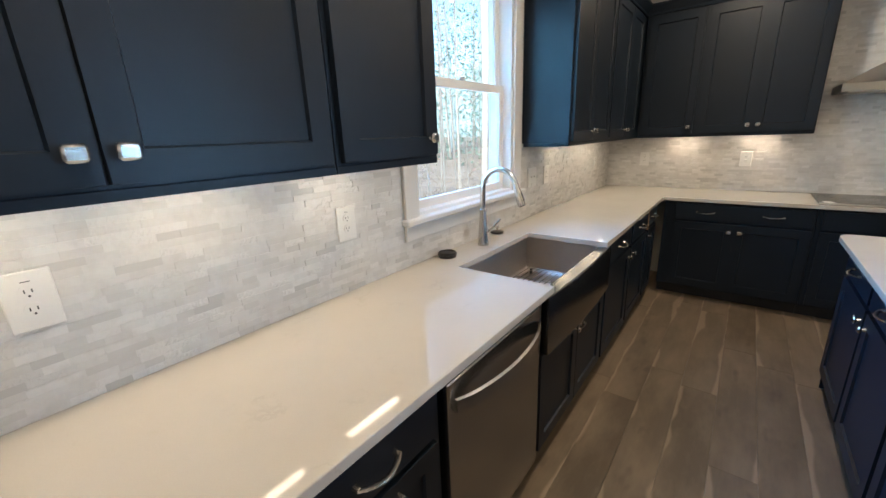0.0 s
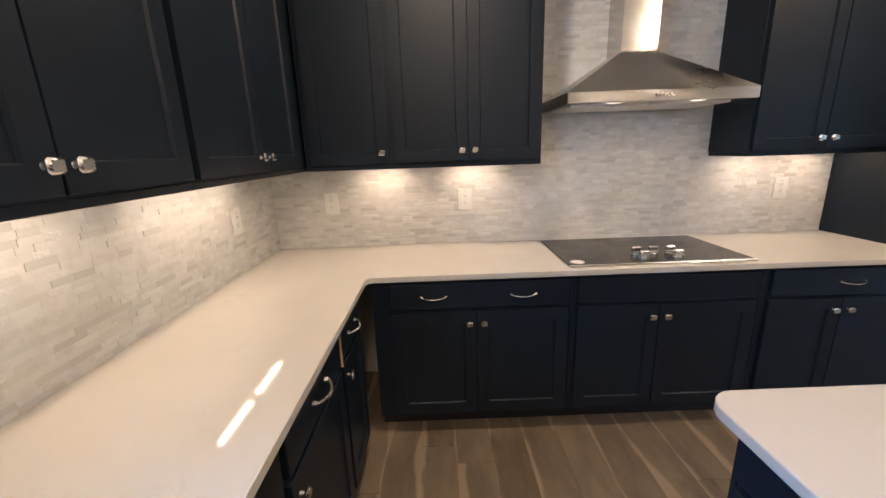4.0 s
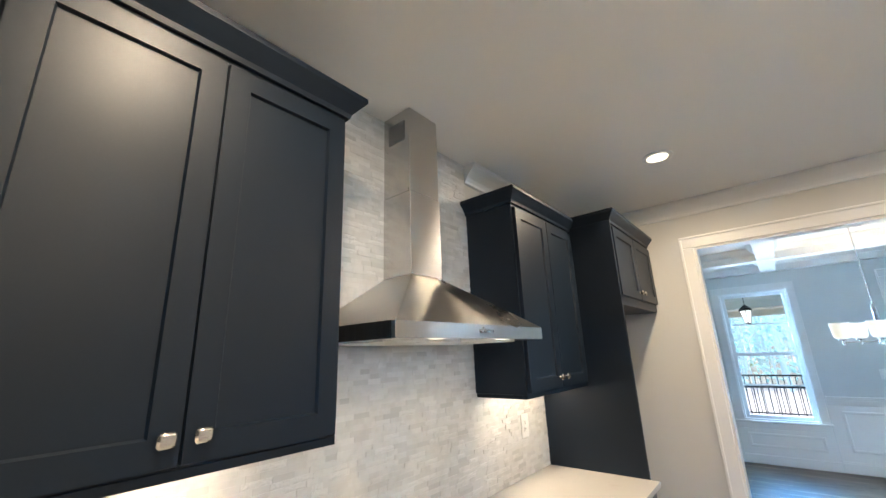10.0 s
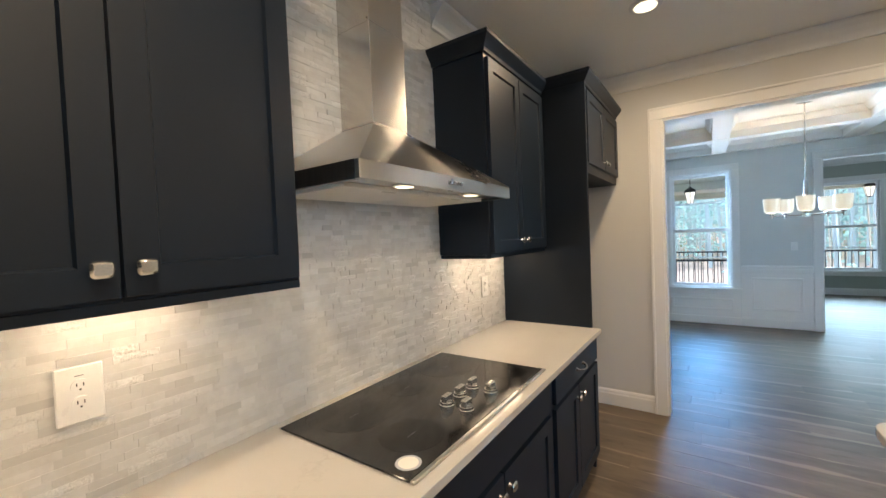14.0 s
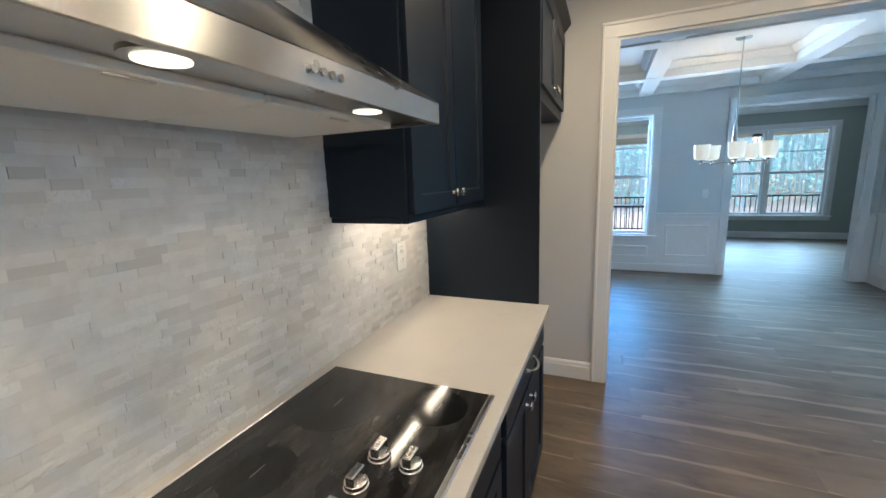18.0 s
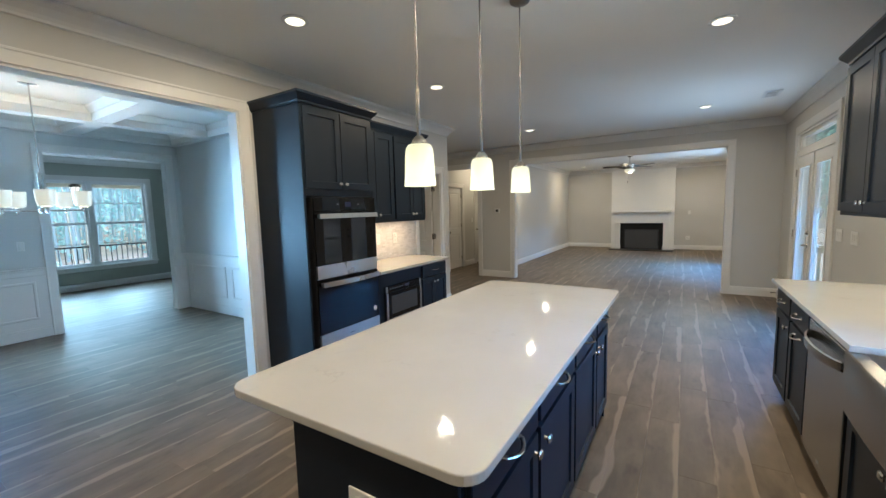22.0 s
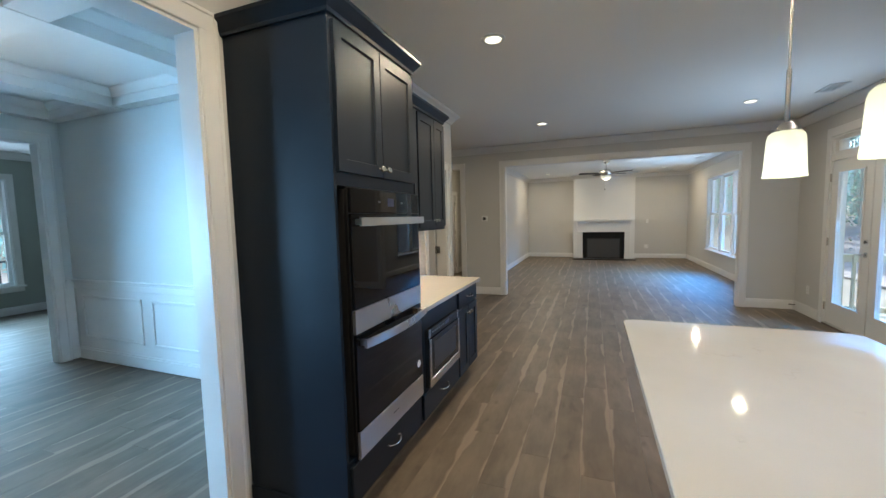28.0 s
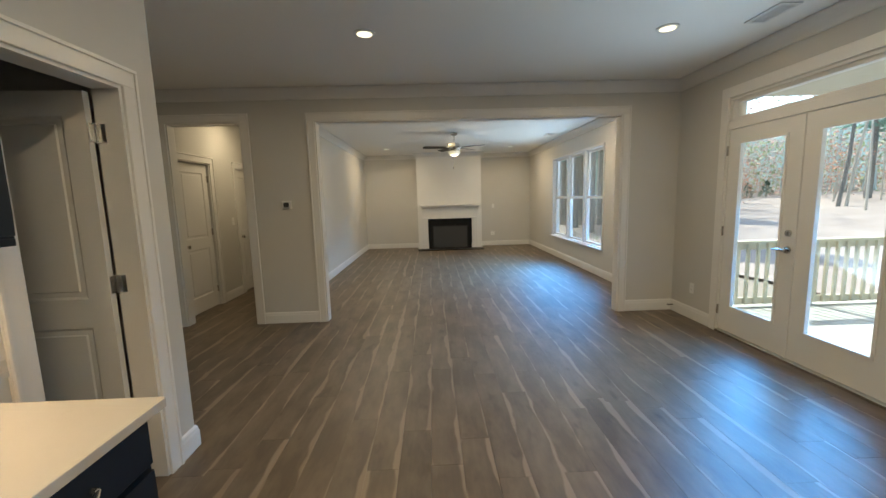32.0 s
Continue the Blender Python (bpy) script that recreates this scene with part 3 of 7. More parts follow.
def wall_along_x(name, y0, y1, x0, x1, holes, mat=None, z1=CEIL, label="greige painted wall", z0=0.0):
    bm, at = bmesh.new(), min(x0, x1)
    for xa, xb, za, zb in sorted((min(h[:2]), max(h[:2]), h[2], h[3]) for h in holes):
        if xa > at:
            box(bm, at, xa, y0, y1, z0, z1)
        if za > z0:
            box(bm, xa, xb, y0, y1, z0, za)
        if zb < z1:
            box(bm, xa, xb, y0, y1, zb, z1)
        at = xb
    if at < max(x0, x1):
        box(bm, at, max(x0, x1), y0, y1, z0, z1)
    return setting(name, bm, mat or M_WALL, label, "wall")


# openings
DOOR_D = (-2.855, -0.925, 0.0, 2.365)     # kitchen to dining
DOOR_F = (-3.887, -2.487, 0.0, 2.37)      # dining to front room
OPEN_L = (0.69, 4.31, 0.0, 2.395)         # kitchen to living
DOOR_H = (5.15, 6.00, 0.0, 2.40)          # to the back hall
DOOR_P = (-6.005, -5.41, 0.0, 2.055)       # pantry
WIN_K = (-3.14, -2.20, 1.12, 2.36)        # kitchen window
FDOOR = (-7.90, -6.29, 0.0, 2.36)         # glazed doors
WIN_L = (-13.50, -10.70, 0.50, 2.32)      # living room window
WIN_D = (-1.50, -0.70, 0.56, 2.34)        # dining window
WIN_F = (-5.06, -2.98, 0.49, 2.30)        # front room window

wall_along_y("wall_window", -0.16, 0.0, VY1 - 0.12, 0.14, [WIN_K, FDOOR, WIN_L])
wall_along_x("wall_range", 0.0, 0.14, 0.0, DX1, [])
wall_along_y("wall_dining_side", RX, DX0, -6.25, 0.0, [DOOR_D, DOOR_P])
wall_along_x("wall_living_side", LY, VY0, 0.0, 7.5, [OPEN_L, DOOR_H])
wall_along_y("wall_dining_front", DX1, FX0, -5.72, 0.14, [WIN_D, DOOR_F], M_DINE, label="pale painted wall")
wall_along_x("wall_dining_south", DY1 - 0.12, DY1, DX0, DX1, [], M_DINE, label="pale painted wall")
wall_along_x("wall_front_north", FY0, FY0 + 0.12, FX0, FX1 + 0.14, [], M_FRONTWALL, label="sage grey painted wall")
wall_along_y("wall_front", FX1, FX1 + 0.14, FY1 - 0.12, FY0, [WIN_F], M_FRONTWALL, label="sage grey painted wall")
wall_along_x("wall_front_south", FY1 - 0.12, FY1, FX0, FX1, [], M_FRONTWALL, label="sage grey painted wall")
setting("wall_front_inner", one(FX0, FX0 + 0.006, FY1, -3.99, 0, CEIL), M_FRONTWALL, "sage grey painted wall", "wall")
wall_along_x("wall_living_end", VY1 - 0.12, VY1, 0.0, 5.07, [])
wall_along_y("wall_living_east", VX1, VX1 + 0.12, VY1, VY0, [])
wall_along_y("wall_hall_east", 6.14, 6.26, -12.0, VY0, [(-9.72, -8.98, 0, 2.045), (-11.22, -10.46, 0, 2.045)])
wall_along_x("wall_hall_end", -12.12, -12.0, VX1 + 0.12, 7.5, [])
wall_along_y("wall_hall_rooms", 7.38, 7.5, -12.0, VY0, [])
wall_along_y("wall_back_hall_east", 7.5, 7.62, -12.12, DY1 - 0.12, [])
wall_along_x("wall_pantry_south", -6.25, -6.13, DX0, 6.4, [])
wall_along_y("wall_pantry_east", 6.3, 6.4, -6.13, DY1 - 0.12, [])
setting("ceiling_kitchen", one(-0.16, DX0, VY0, 0.14, CEIL, CEIL + 0.1), M_CEIL, "flat matt white ceiling", "ceiling")
setting("ceiling_living", one(-0.16, 5.07, VY1 - 0.12, VY0, CEIL, CEIL + 0.1), M_CEIL, "flat matt white ceiling", "ceiling")
setting("ceiling_hall", one(DX0, 7.62, VY0, DY1 - 0.12, CEIL, CEIL + 0.1), M_CEIL, "flat matt white ceiling", "ceiling")
setting("ceiling_hall_rear", one(5.07, 7.62, -12.12, VY0, CEIL, CEIL + 0.1), M_CEIL, "flat matt white ceiling", "ceiling")
setting("ceiling_front", one(FX0, FX1 + 0.14, FY1 - 0.12, FY0 + 0.12, CEIL, CEIL + 0.1), M_CEIL, "flat matt white ceiling", "ceiling")

# coffered dining ceiling: beams across a flat ceiling, with small crowns inside the coffers
bm = one(DX0, FX0, DY1 - 0.12, 0.14, CEIL, CEIL + 0.1)
BZ = 2.60
bx = [DX0 + 0.02, 5.68, 7.12, DX1 - 0.02]
by = [DY1 + 0.02, -2.76, -1.36, DY0 - 0.02]
for i, x in enumerate(bx):
    w = 0.10 if i in (0, 3) else 0.09
    box(bm, x - w, x + w, DY1, DY0, BZ, CEIL)
for i, y in enumerate(by):
    w = 0.10 if i in (0, 3) else 0.09
    for a, b in zip(bx, bx[1:]):
        box(bm, a + 0.095, b - 0.095, y - w, y + w, BZ + 0.003, CEIL)
for a, b in zip(bx, bx[1:]):
    for c, d in zip(by, by[1:]):
        e = 0.097
        sweep(bm, [(a + e, c + e), (b - e, c + e), (b - e, d - e), (a + e, d - e)],
              [(0, CEIL - 0.075), (0.012, CEIL - 0.07), (0.03, CEIL - 0.05), (0.055, CEIL - 0.02), (0.06, CEIL - 0.003), (0, CEIL - 0.003)], 1, True)
setting("ceiling_dining", bm, M_TRIM, "white coffered ceiling with deep crossing beams", "ceiling")

# crown mouldings and baseboards
CROWN = [(0, CEIL - 0.125), (0.014, CEIL - 0.12), (0.018, CEIL - 0.105), (0.03, CEIL - 0.085), (0.06, CEIL - 0.05),
         (0.085, CEIL - 0.03), (0.092, CEIL - 0.018), (0.092, CEIL - 0.003), (0, CEIL - 0.003)]
BASE = [(0, 0.004), (0.018, 0.004), (0.018, 0.1), (0.014, 0.112), (0.013, 0.125), (0.006, 0.138), (0, 0.14)]


def moulding(name, pts, prof, side, label, closed=False):
    return setting(name, sweep(bmesh.new(), pts, prof, side, closed), M_TRIM, label, "trim")


moulding("crown_kitchen", [(2.675, 0.0), (RX, 0.0), (RX, -6.25), (7.5, -6.25)], CROWN, -1, "white stepped crown moulding")
moulding("crown_kitchen_window", [(7.5, LY), (0.0, LY), (0.0, 0.0), (1.57, 0.0)], CROWN, -1, "white stepped crown moulding")
moulding("crown_living", [(VX0, VY0), (VX1, VY0), (VX1, VY1), (3.39, VY1), (3.39, -15.30), (1.535, -15.30), (1.535, VY1), (VX0, VY1)], CROWN, -1,
         "white stepped crown moulding", True)
moulding("crown_front", [(FX0 + 0.007, FY0), (FX1, FY0), (FX1, FY1), (FX0 + 0.007, FY1)], CROWN, -1, "white stepped crown moulding", True)
moulding("baseboard_alcove", [(3.48, 0.0), (RX, 0.0), (RX, -0.832)], BASE, -1, "white baseboard")
moulding("baseboard_pantry_corner", [(RX, -6.098), (RX, -6.25), (7.5, -6.25)], BASE, -1, "white baseboard")
moulding("baseboard_living_side", [(7.5, LY), (6.095, LY)], BASE, -1, "white baseboard")
moulding("baseboard_thermostat_wall", [(5.055, LY), (4.393, LY)], BASE, -1, "white baseboard")
moulding("baseboard_breakfast", [(0.607, LY), (0.0, LY), (0.0, -7.993)], BASE, -1, "white baseboard")
moulding("baseboard_window_wall", [(0.0, -6.197), (0.0, -4.72)], BASE, -1, "white baseboard")
moulding("baseboard_living", [(4.393, VY0), (VX1, VY0), (VX1, VY1), (3.39, VY1), (3.39, -15.302)], BASE, -1, "white baseboard")
moulding("baseboard_living_window", [(1.535, -15.302), (1.535, VY1), (VX0, VY1), (VX0, VY0), (0.607, VY0)], BASE, -1, "white baseboard")
moulding("baseboard_hall", [(6.14, -11.32), (6.14, -12.0), (5.07, -12.0), (5.07, VY0)], BASE, -1, "white baseboard")
moulding("baseboard_hall_between", [(6.14, -9.82), (6.14, -10.36)], BASE, -1, "white baseboard")
moulding("baseboard_front", [(FX0 + 0.007, -3.99), (FX0 + 0.007, FY1), (FX1, FY1), (FX1, FY0), (FX0, FY0)], BASE, 1, "white baseboard")


def board(parent, name, *boxes):
    bm = bmesh.new()
    for args in boxes:
        box(bm, *args)
    return part(name, bm, M_TRIM, parent)


def casing_y(name, x, face, ya, yb, zb, w=0.092, t=0.018, z0=0.0, label="white door casing"):
    """Casing round an opening in a wall along y; face: the way that it looks (+1 or -1)."""
    x1 = x + face * t
    bm = bmesh.new()
    box(bm, x, x1, ya - w, yb + w, zb, zb + w, 0.003)
    box(bm, x1 - face * 0.002, x1 + face * 0.008, ya - w, yb + w, zb + w - 0.018, zb + w, 0.003)
    head = setting(name, bm, M_TRIM, label, "trim")
    for a, b, c in ((ya - w, ya, ya - w), (yb, yb + w, yb + w - 0.018)):
        board(head, "casing_leg", (x, x1, a, b, z0, zb, 0.003), (x1 - face * 0.002, x1 + face * 0.008, c, c + 0.018, z0, zb + w - 0.018, 0.003))
    return head


def casing_x(name, y, face, xa, xb, zb, w=0.092, t=0.018, z0=0.0, label="white door casing"):
    y1 = y + face * t
    bm = bmesh.new()
    box(bm, xa - w, xb + w, y, y1, zb, zb + w, 0.003)
    box(bm, xa - w, xb + w, y1 - face * 0.002, y1 + face * 0.008, zb + w - 0.018, zb + w, 0.003)
    head = setting(name, bm, M_TRIM, label, "trim")
    for a, b, c in ((xa - w, xa, xa - w), (xb, xb + w, xb + w - 0.018)):
        board(head, "casing_leg", (a, b, y, y1, z0, zb, 0.003), (c, c + 0.018, y1 - face * 0.002, y1 + face * 0.008, z0, zb + w - 0.018, 0.003))
    return head


def lining_y(name, x0, x1, ya, yb, zb):
    """The jamb boards in an opening of a wall along y."""
    head = setting(name, one(x0, x1, ya + 0.016, yb - 0.016, zb - 0.016, zb), M_TRIM, "white door jamb", "trim")
    for a, b in ((ya, ya + 0.016), (yb - 0.016, yb)):
        board(head, "jamb_board", (x0, x1, a, b, 0.003, zb))
    return head


def lining_x(name, y0, y1, xa, xb, zb):
    head = setting(name, one(xa + 0.016, xb - 0.016, y0, y1, zb - 0.016, zb), M_TRIM, "white door jamb", "trim")
    for a, b in ((xa, xa + 0.016), (xb - 0.016, xb)):
        board(head, "jamb_board", (a, b, y0, y1, 0.003, zb))
    return head


casing_y("casing_dining", RX, -1, DOOR_D[0], DOOR_D[1], DOOR_D[3])
casing_y("casing_dining_inner", DX0, 1, DOOR_D[0], DOOR_D[1], DOOR_D[3])
lining_y("jamb_dining", RX - 0.004, DX0 + 0.004, DOOR_D[0], DOOR_D[1], DOOR_D[3])
casing_y("casing_front", DX1, -1, DOOR_F[0], DOOR_F[1], DOOR_F[3])
casing_y("casing_front_inner", FX0 + 0.006, 1, DOOR_F[0], DOOR_F[1], DOOR_F[3])
lining_y("jamb_front", DX1 - 0.004, FX0 + 0.01, DOOR_F[0], DOOR_F[1], DOOR_F[3])
casing_x("casing_living", LY, 1, OPEN_L[0], OPEN_L[1], OPEN_L[3])
casing_x("casing_living_inner", VY0, -1, OPEN_L[0], OPEN_L[1], OPEN_L[3])
lining_x("jamb_living", VY0 - 0.004, LY + 0.004, OPEN_L[0], OPEN_L[1], OPEN_L[3])
casing_x("casing_hall", LY, 1, DOOR_H[0], DOOR_H[1], DOOR_H[3])
lining_x("jamb_hall", VY0 - 0.004, LY + 0.004, DOOR_H[0], DOOR_H[1], DOOR_H[3])
casing_y("casing_pantry", RX, -1, DOOR_P[0], DOOR_P[1], DOOR_P[3])
lining_y("jamb_pantry", RX - 0.004, DX0 + 0.004, DOOR_P[0], DOOR_P[1], DOOR_P[3])
casing_y("casing_hall_door_near", 6.14, -1, -9.72, -8.98, 2.045)
lining_y("jamb_hall_door_near", 6.136, 6.264, -9.72, -8.98, 2.045)
casing_y("casing_hall_door_far", 6.14, -1, -11.22, -10.46, 2.045)
lining_y("jamb_hall_door_far", 6.136, 6.264, -11.22, -10.46, 2.045)

# white wainscot of the dining room: panelled dado, chair rail and baseboard


def wainscot(name, u0, u1, panels, m):
    """Dado from u0 to u1 on the wall plane d = 0 of m, with picture-frame panels."""
    bm = bmesh.new()
    box(bm, u0, u1, 0, 0.006, 0.004, 0.86)
    box(bm, u0, u1, 0.004, 0.03, 0.86, 0.885, 0.004)
    box(bm, u0, u1, 0.004, 0.045, 0.885, 0.905, 0.006)
    box(bm, u0, u1, 0.004, 0.02, 0.80, 0.86, 0.004)
    box(bm, u0, u1, 0.004, 0.022, 0.006, 0.12, 0.004)
    box(bm, u0, u1, 0.004, 0.016, 0.12, 0.14, 0.004)
    for a, b, za, zb in panels:
        for p, q, r, s in ((a, b, za, za + 0.03), (a, b, zb - 0.03, zb), (a, a + 0.03, za, zb), (b - 0.03, b, za, zb)):
            box(bm, p, q, 0.004, 0.02, r, s, 0.006)
    bmesh.ops.transform(bm, matrix=m, verts=bm.verts)
    return setting(name, bm, M_TRIM, "white panelled wainscot with chair rail", "wainscot")


ON_EAST = Matrix(((0, -1, 0, DX1), (1, 0, 0, 0), (0, 0, 1, 0), (0, 0, 0, 1)))
ON_SOUTH = Matrix(((1, 0, 0, 0), (0, 1, 0, DY1), (0, 0, 1, 0), (0, 0, 0, 1)))
ON_NORTH = Matrix(((1, 0, 0, 0), (0, -1, 0, 0), (0, 0, 1, 0), (0, 0, 0, 1)))
ON_WEST = Matrix(((0, 1, 0, DX0), (1, 0, 0, 0), (0, 0, 1, 0), (0, 0, 0, 1)))
wainscot("wainscot_east", -2.393, -1.60, [(-2.29, -1.72, 0.25, 0.73)], ON_EAST)
wainscot("wainscot_east_end", -0.60, -0.003, [(-0.5, -0.1, 0.25, 0.73)], ON_EAST)
wainscot("wainscot_east_corner", -4.057, -3.983, [], ON_EAST)
wainscot("wainscot_south", DX0 + 0.003, DX1 - 0.05, [(4.75, 5.75, 0.25, 0.73), (5.9, 6.9, 0.25, 0.73), (7.05, 8.05, 0.25, 0.73)], ON_SOUTH)
wainscot("wainscot_north", DX0 + 0.003, DX1 - 0.05, [(4.75, 5.75, 0.25, 0.73), (5.9, 6.9, 0.25, 0.73), (7.05, 8.05, 0.25, 0.73)], ON_NORTH)
wainscot("wainscot_west", -4.01, -2.95, [(-3.9, -3.05, 0.25, 0.73)], ON_WEST)
wainscot("wainscot_west_end", -0.83, -0.05, [(-0.72, -0.15, 0.25, 0.73)], ON_WEST)
bm = one(-1.595, -0.605, 0, 0.006, 0.004, 0.455)
box(bm, -1.595, -0.605, 0.004, 0.022, 0.006, 0.12, 0.004)
for p, q, r, s in ((-1.5, -0.7, 0.22, 0.25), (-1.5, -0.7, 0.37, 0.40), (-1.5, -1.47, 0.22, 0.40), (-0.73, -0.7, 0.22, 0.40)):
    box(bm, p, q, 0.004, 0.02, r, s, 0.006)
bmesh.ops.transform(bm, matrix=ON_EAST, verts=bm.verts)
setting("wainscot_under_window", bm, M_TRIM, "white panelled wainscot below the window", "wainscot")

# ---- windows ----


def window(name, m, u0, u1, z0, z1, lights, muntins, label, sill=True, depth=0.16, wide_casing=0.092, apron=True):
    """Double-hung windows side by side in an opening of a wall whose inner face is d = 0 of m; d is negative outwards."""
    w = thing(name, m @ Vector((u0, 0, z0)), label, "window")
    w["kind"] = "structure"
    bm, c, d0 = bmesh.new(), wide_casing, -depth
    box(bm, u0 - c, u0, 0, 0.018, z0, z1, 0.003)
    box(bm, u1, u1 + c, 0, 0.018, z0, z1, 0.003)
    box(bm, u0 - c, u1 + c, 0, 0.018, z1, z1 + c, 0.003)
    part("casing", bm, M_TRIM, w, "", m)
    bm = bmesh.new()
    box(bm, u0, u0 + 0.02, d0, 0, z0, z1)
    box(bm, u1 - 0.02, u1, d0, 0, z0, z1)
    box(bm, u0 + 0.02, u1 - 0.02, d0, 0, z1 - 0.02, z1)
    box(bm, u0 + 0.02, u1 - 0.02, d0, 0, z0, z0 + 0.02)
    part("window_frame", bm, M_VINYL, w, "", m)
    if sill:
        bm = one(u0 - c - 0.02, u1 + c + 0.02, -0.02, 0.05, z0 - 0.024, z0 + 0.003, 0.005)
        part("window_sill", bm, M_TRIM, w, "", m)
        if apron:
            part("apron", one(u0 - c, u1 + c, 0, 0.016, z0 - 0.10, z0 - 0.026, 0.003), M_TRIM, w, "", m)
    a, b = u0 + 0.02, u1 - 0.02
    step = (b - a) / lights
    mid = z0 + (z1 - z0) * 0.5
    for k in range(lights):
        p, q = a + k * step, a + (k + 1) * step
        if k:
            part("mullion", one(p - 0.035, p + 0.035, d0 + 0.02, -0.02, z0 + 0.02, z1 - 0.02, 0.003), M_VINYL, w, "", m)
        p, q = p + (0.035 if k else 0), q - (0.035 if k < lights - 1 else 0)
        for name2, lo, hi, dd in (("lower_sash", z0 + 0.02, mid + 0.018, -0.085), ("upper_sash", mid - 0.018, z1 - 0.02, -0.115)):
            bm, r = ring(bmesh.new(), p, q, dd, dd + 0.03, lo, hi, 0.042), 0.042
            for j in range(muntins):
                zz = lo + r + (hi - lo - 2 * r) * (j + 1) / (muntins + 1)
                box(bm, p + r, q - r, dd + 0.006, dd + 0.022, zz - 0.009, zz + 0.009)
            sash = part(name2, bm, M_VINYL, w, "", m)
            pane = part("pane", one(p + r, q - r, dd + 0.012, dd + 0.017, lo + r, hi - r), M_GLASS, sash, "clear glass", m)
            pane.visible_shadow = False
        lk = one((p + q) / 2 - 0.025, (p + q) / 2 + 0.025, -0.075, -0.045, mid + 0.018, mid + 0.034, 0.004)
        part("sash_lock", lk, M_VINYL, w, "", m)
    return w


window("window_1", ON_WINDOW, WIN_K[0], WIN_K[1], WIN_K[2], WIN_K[3], 1, 0, "white double-hung window above the kitchen sink")
window("window_2", ON_WINDOW, WIN_L[0], WIN_L[1], WIN_L[2], WIN_L[3], 3, 0, "row of three white double-hung living room windows", apron=False, wide_casing=0.02)
ON_FRONT = Matrix(((0, -1, 0, FX1), (1, 0, 0, 0), (0, 0, 1, 0), (0, 0, 0, 1)))
window("window_3", ON_EAST, WIN_D[0], WIN_D[1], WIN_D[2], WIN_D[3], 1, 1, "white double-hung dining room window with bars", depth=0.12)
window("window_4", ON_FRONT, WIN_F[0], WIN_F[1], WIN_F[2], WIN_F[3], 2, 1, "pair of white double-hung windows with bars", depth=0.14)

# ---- glazed doors to the deck ----


def french_doors():
    d = thing("door_1", (0, -7.09, 0), "white pair of glazed patio doors below a transom window", "door")
    d["kind"] = "structure"
    y0, y1, zt = -7.88, -6.30, 2.06
    bm = bmesh.new()
    box(bm, 0, 0.018, y0 - 0.11, y0 - 0.018, 0.0, 2.37, 0.003)
    box(bm, 0, 0.018, y1 + 0.018, y1 + 0.11, 0.0, 2.37, 0.003)
    box(bm, 0, 0.018, y0 - 0.11, y1 + 0.11, 2.37, 2.47, 0.003)
    part("casing", bm, M_TRIM, d)
    bm = bmesh.new()
    box(bm, -0.16, 0.004, y0 - 0.02, y0, 0.0, 2.36)
    box(bm, -0.16, 0.004, y1, y1 + 0.01, 0.0, 2.36)
    box(bm, -0.16, 0.004, y0, y1, 2.34, 2.36)
    box(bm, -0.16, 0.006, y0, y1, zt + 0.004, zt + 0.085, 0.004)
    part("door_frame", bm, M_TRIM, d)
    part("threshold", one(-0.16, 0.03, y0, y1, 0.002, 0.03, 0.005), M_NICKEL, d, "satin metal threshold")
    bm, r = bmesh.new(), 0.03
    a, b = zt + 0.085, 2.34
    box(bm, -0.09, -0.02, y0, y0 + r * 2.4, a, b)
    box(bm, -0.09, -0.02, y1 - r * 2.4, y1, a, b)
    box(bm, -0.09, -0.02, y0 + r * 2.4, y1 - r * 2.4, a, a + r)
    box(bm, -0.09, -0.02, y0 + r * 2.4, y1 - r * 2.4, b - r, b)
    tr = part("transom_sash", bm, M_TRIM, d)
    pane = part("pane", one(-0.06, -0.054, y0 + 0.07, y1 - 0.07, a + r, b - r), M_GLASS, tr, "clear glass")
    pane.visible_shadow = False
    for p, q in ((y0 + 0.004, -7.092), (-7.088, y1 - 0.004)):
        s = 0.135
        bm = bmesh.new()
        bm = ring(bm, p, q, -0.05, -0.006, 0.034, zt, s, 0.13)
        for v in bm.verts:
            if abs(v.co.z - 0.164) < 1e-4:
                v.co.z = 0.29
            elif abs(v.co.z - zt + 0.13) < 1e-4:
                v.co.z = 1.93
        bmesh.ops.transform(bm, matrix=ON_WINDOW, verts=bm.verts)
        leaf = part("door_leaf", bm, M_TRIM, d, "white glazed door leaf")
        bead = ring(bmesh.new(), p + s - 0.004, q - s + 0.004, -0.012, 0.004, 0.286, 1.934, 0.02)
        part("glazing_bead", bead, M_TRIM, leaf, "", ON_WINDOW)
        pane = part("pane", one(-0.03, -0.024, p + s, q - s, 0.29, 1.93), M_GLASS, leaf, "clear glass")
        pane.visible_shadow = False
    handle = bmesh.new()
    tube(handle, [(-0.004, -7.15, 0.958), (0.008, -7.15, 0.958)], [0.032, 0.029], 22)
    tube(handle, [(0.008, -7.15, 0.958), (0.045, -7.15, 0.958)], 0.011, 14)
    tube(handle, [(0.045, -7.138, 0.958), (0.047, -7.17, 0.960), (0.046, -7.21, 0.958), (0.042, -7.255, 0.952)], [0.012, 0.0125, 0.011, 0.009], 12, 0.8)
    part("door_handle", handle, M_NICKEL, d, "satin nickel lever handle", smooth=True)
    part("astragal", one(-0.006, 0.006, -7.104, -7.078, 0.034, zt, 0.003), M_TRIM, d, "white strip between the leaves")
    bolt = bmesh.new()
    tube(bolt, [(-0.004, -7.15, 1.10), (0.012, -7.15, 1.10)], [0.030, 0.026], 20)
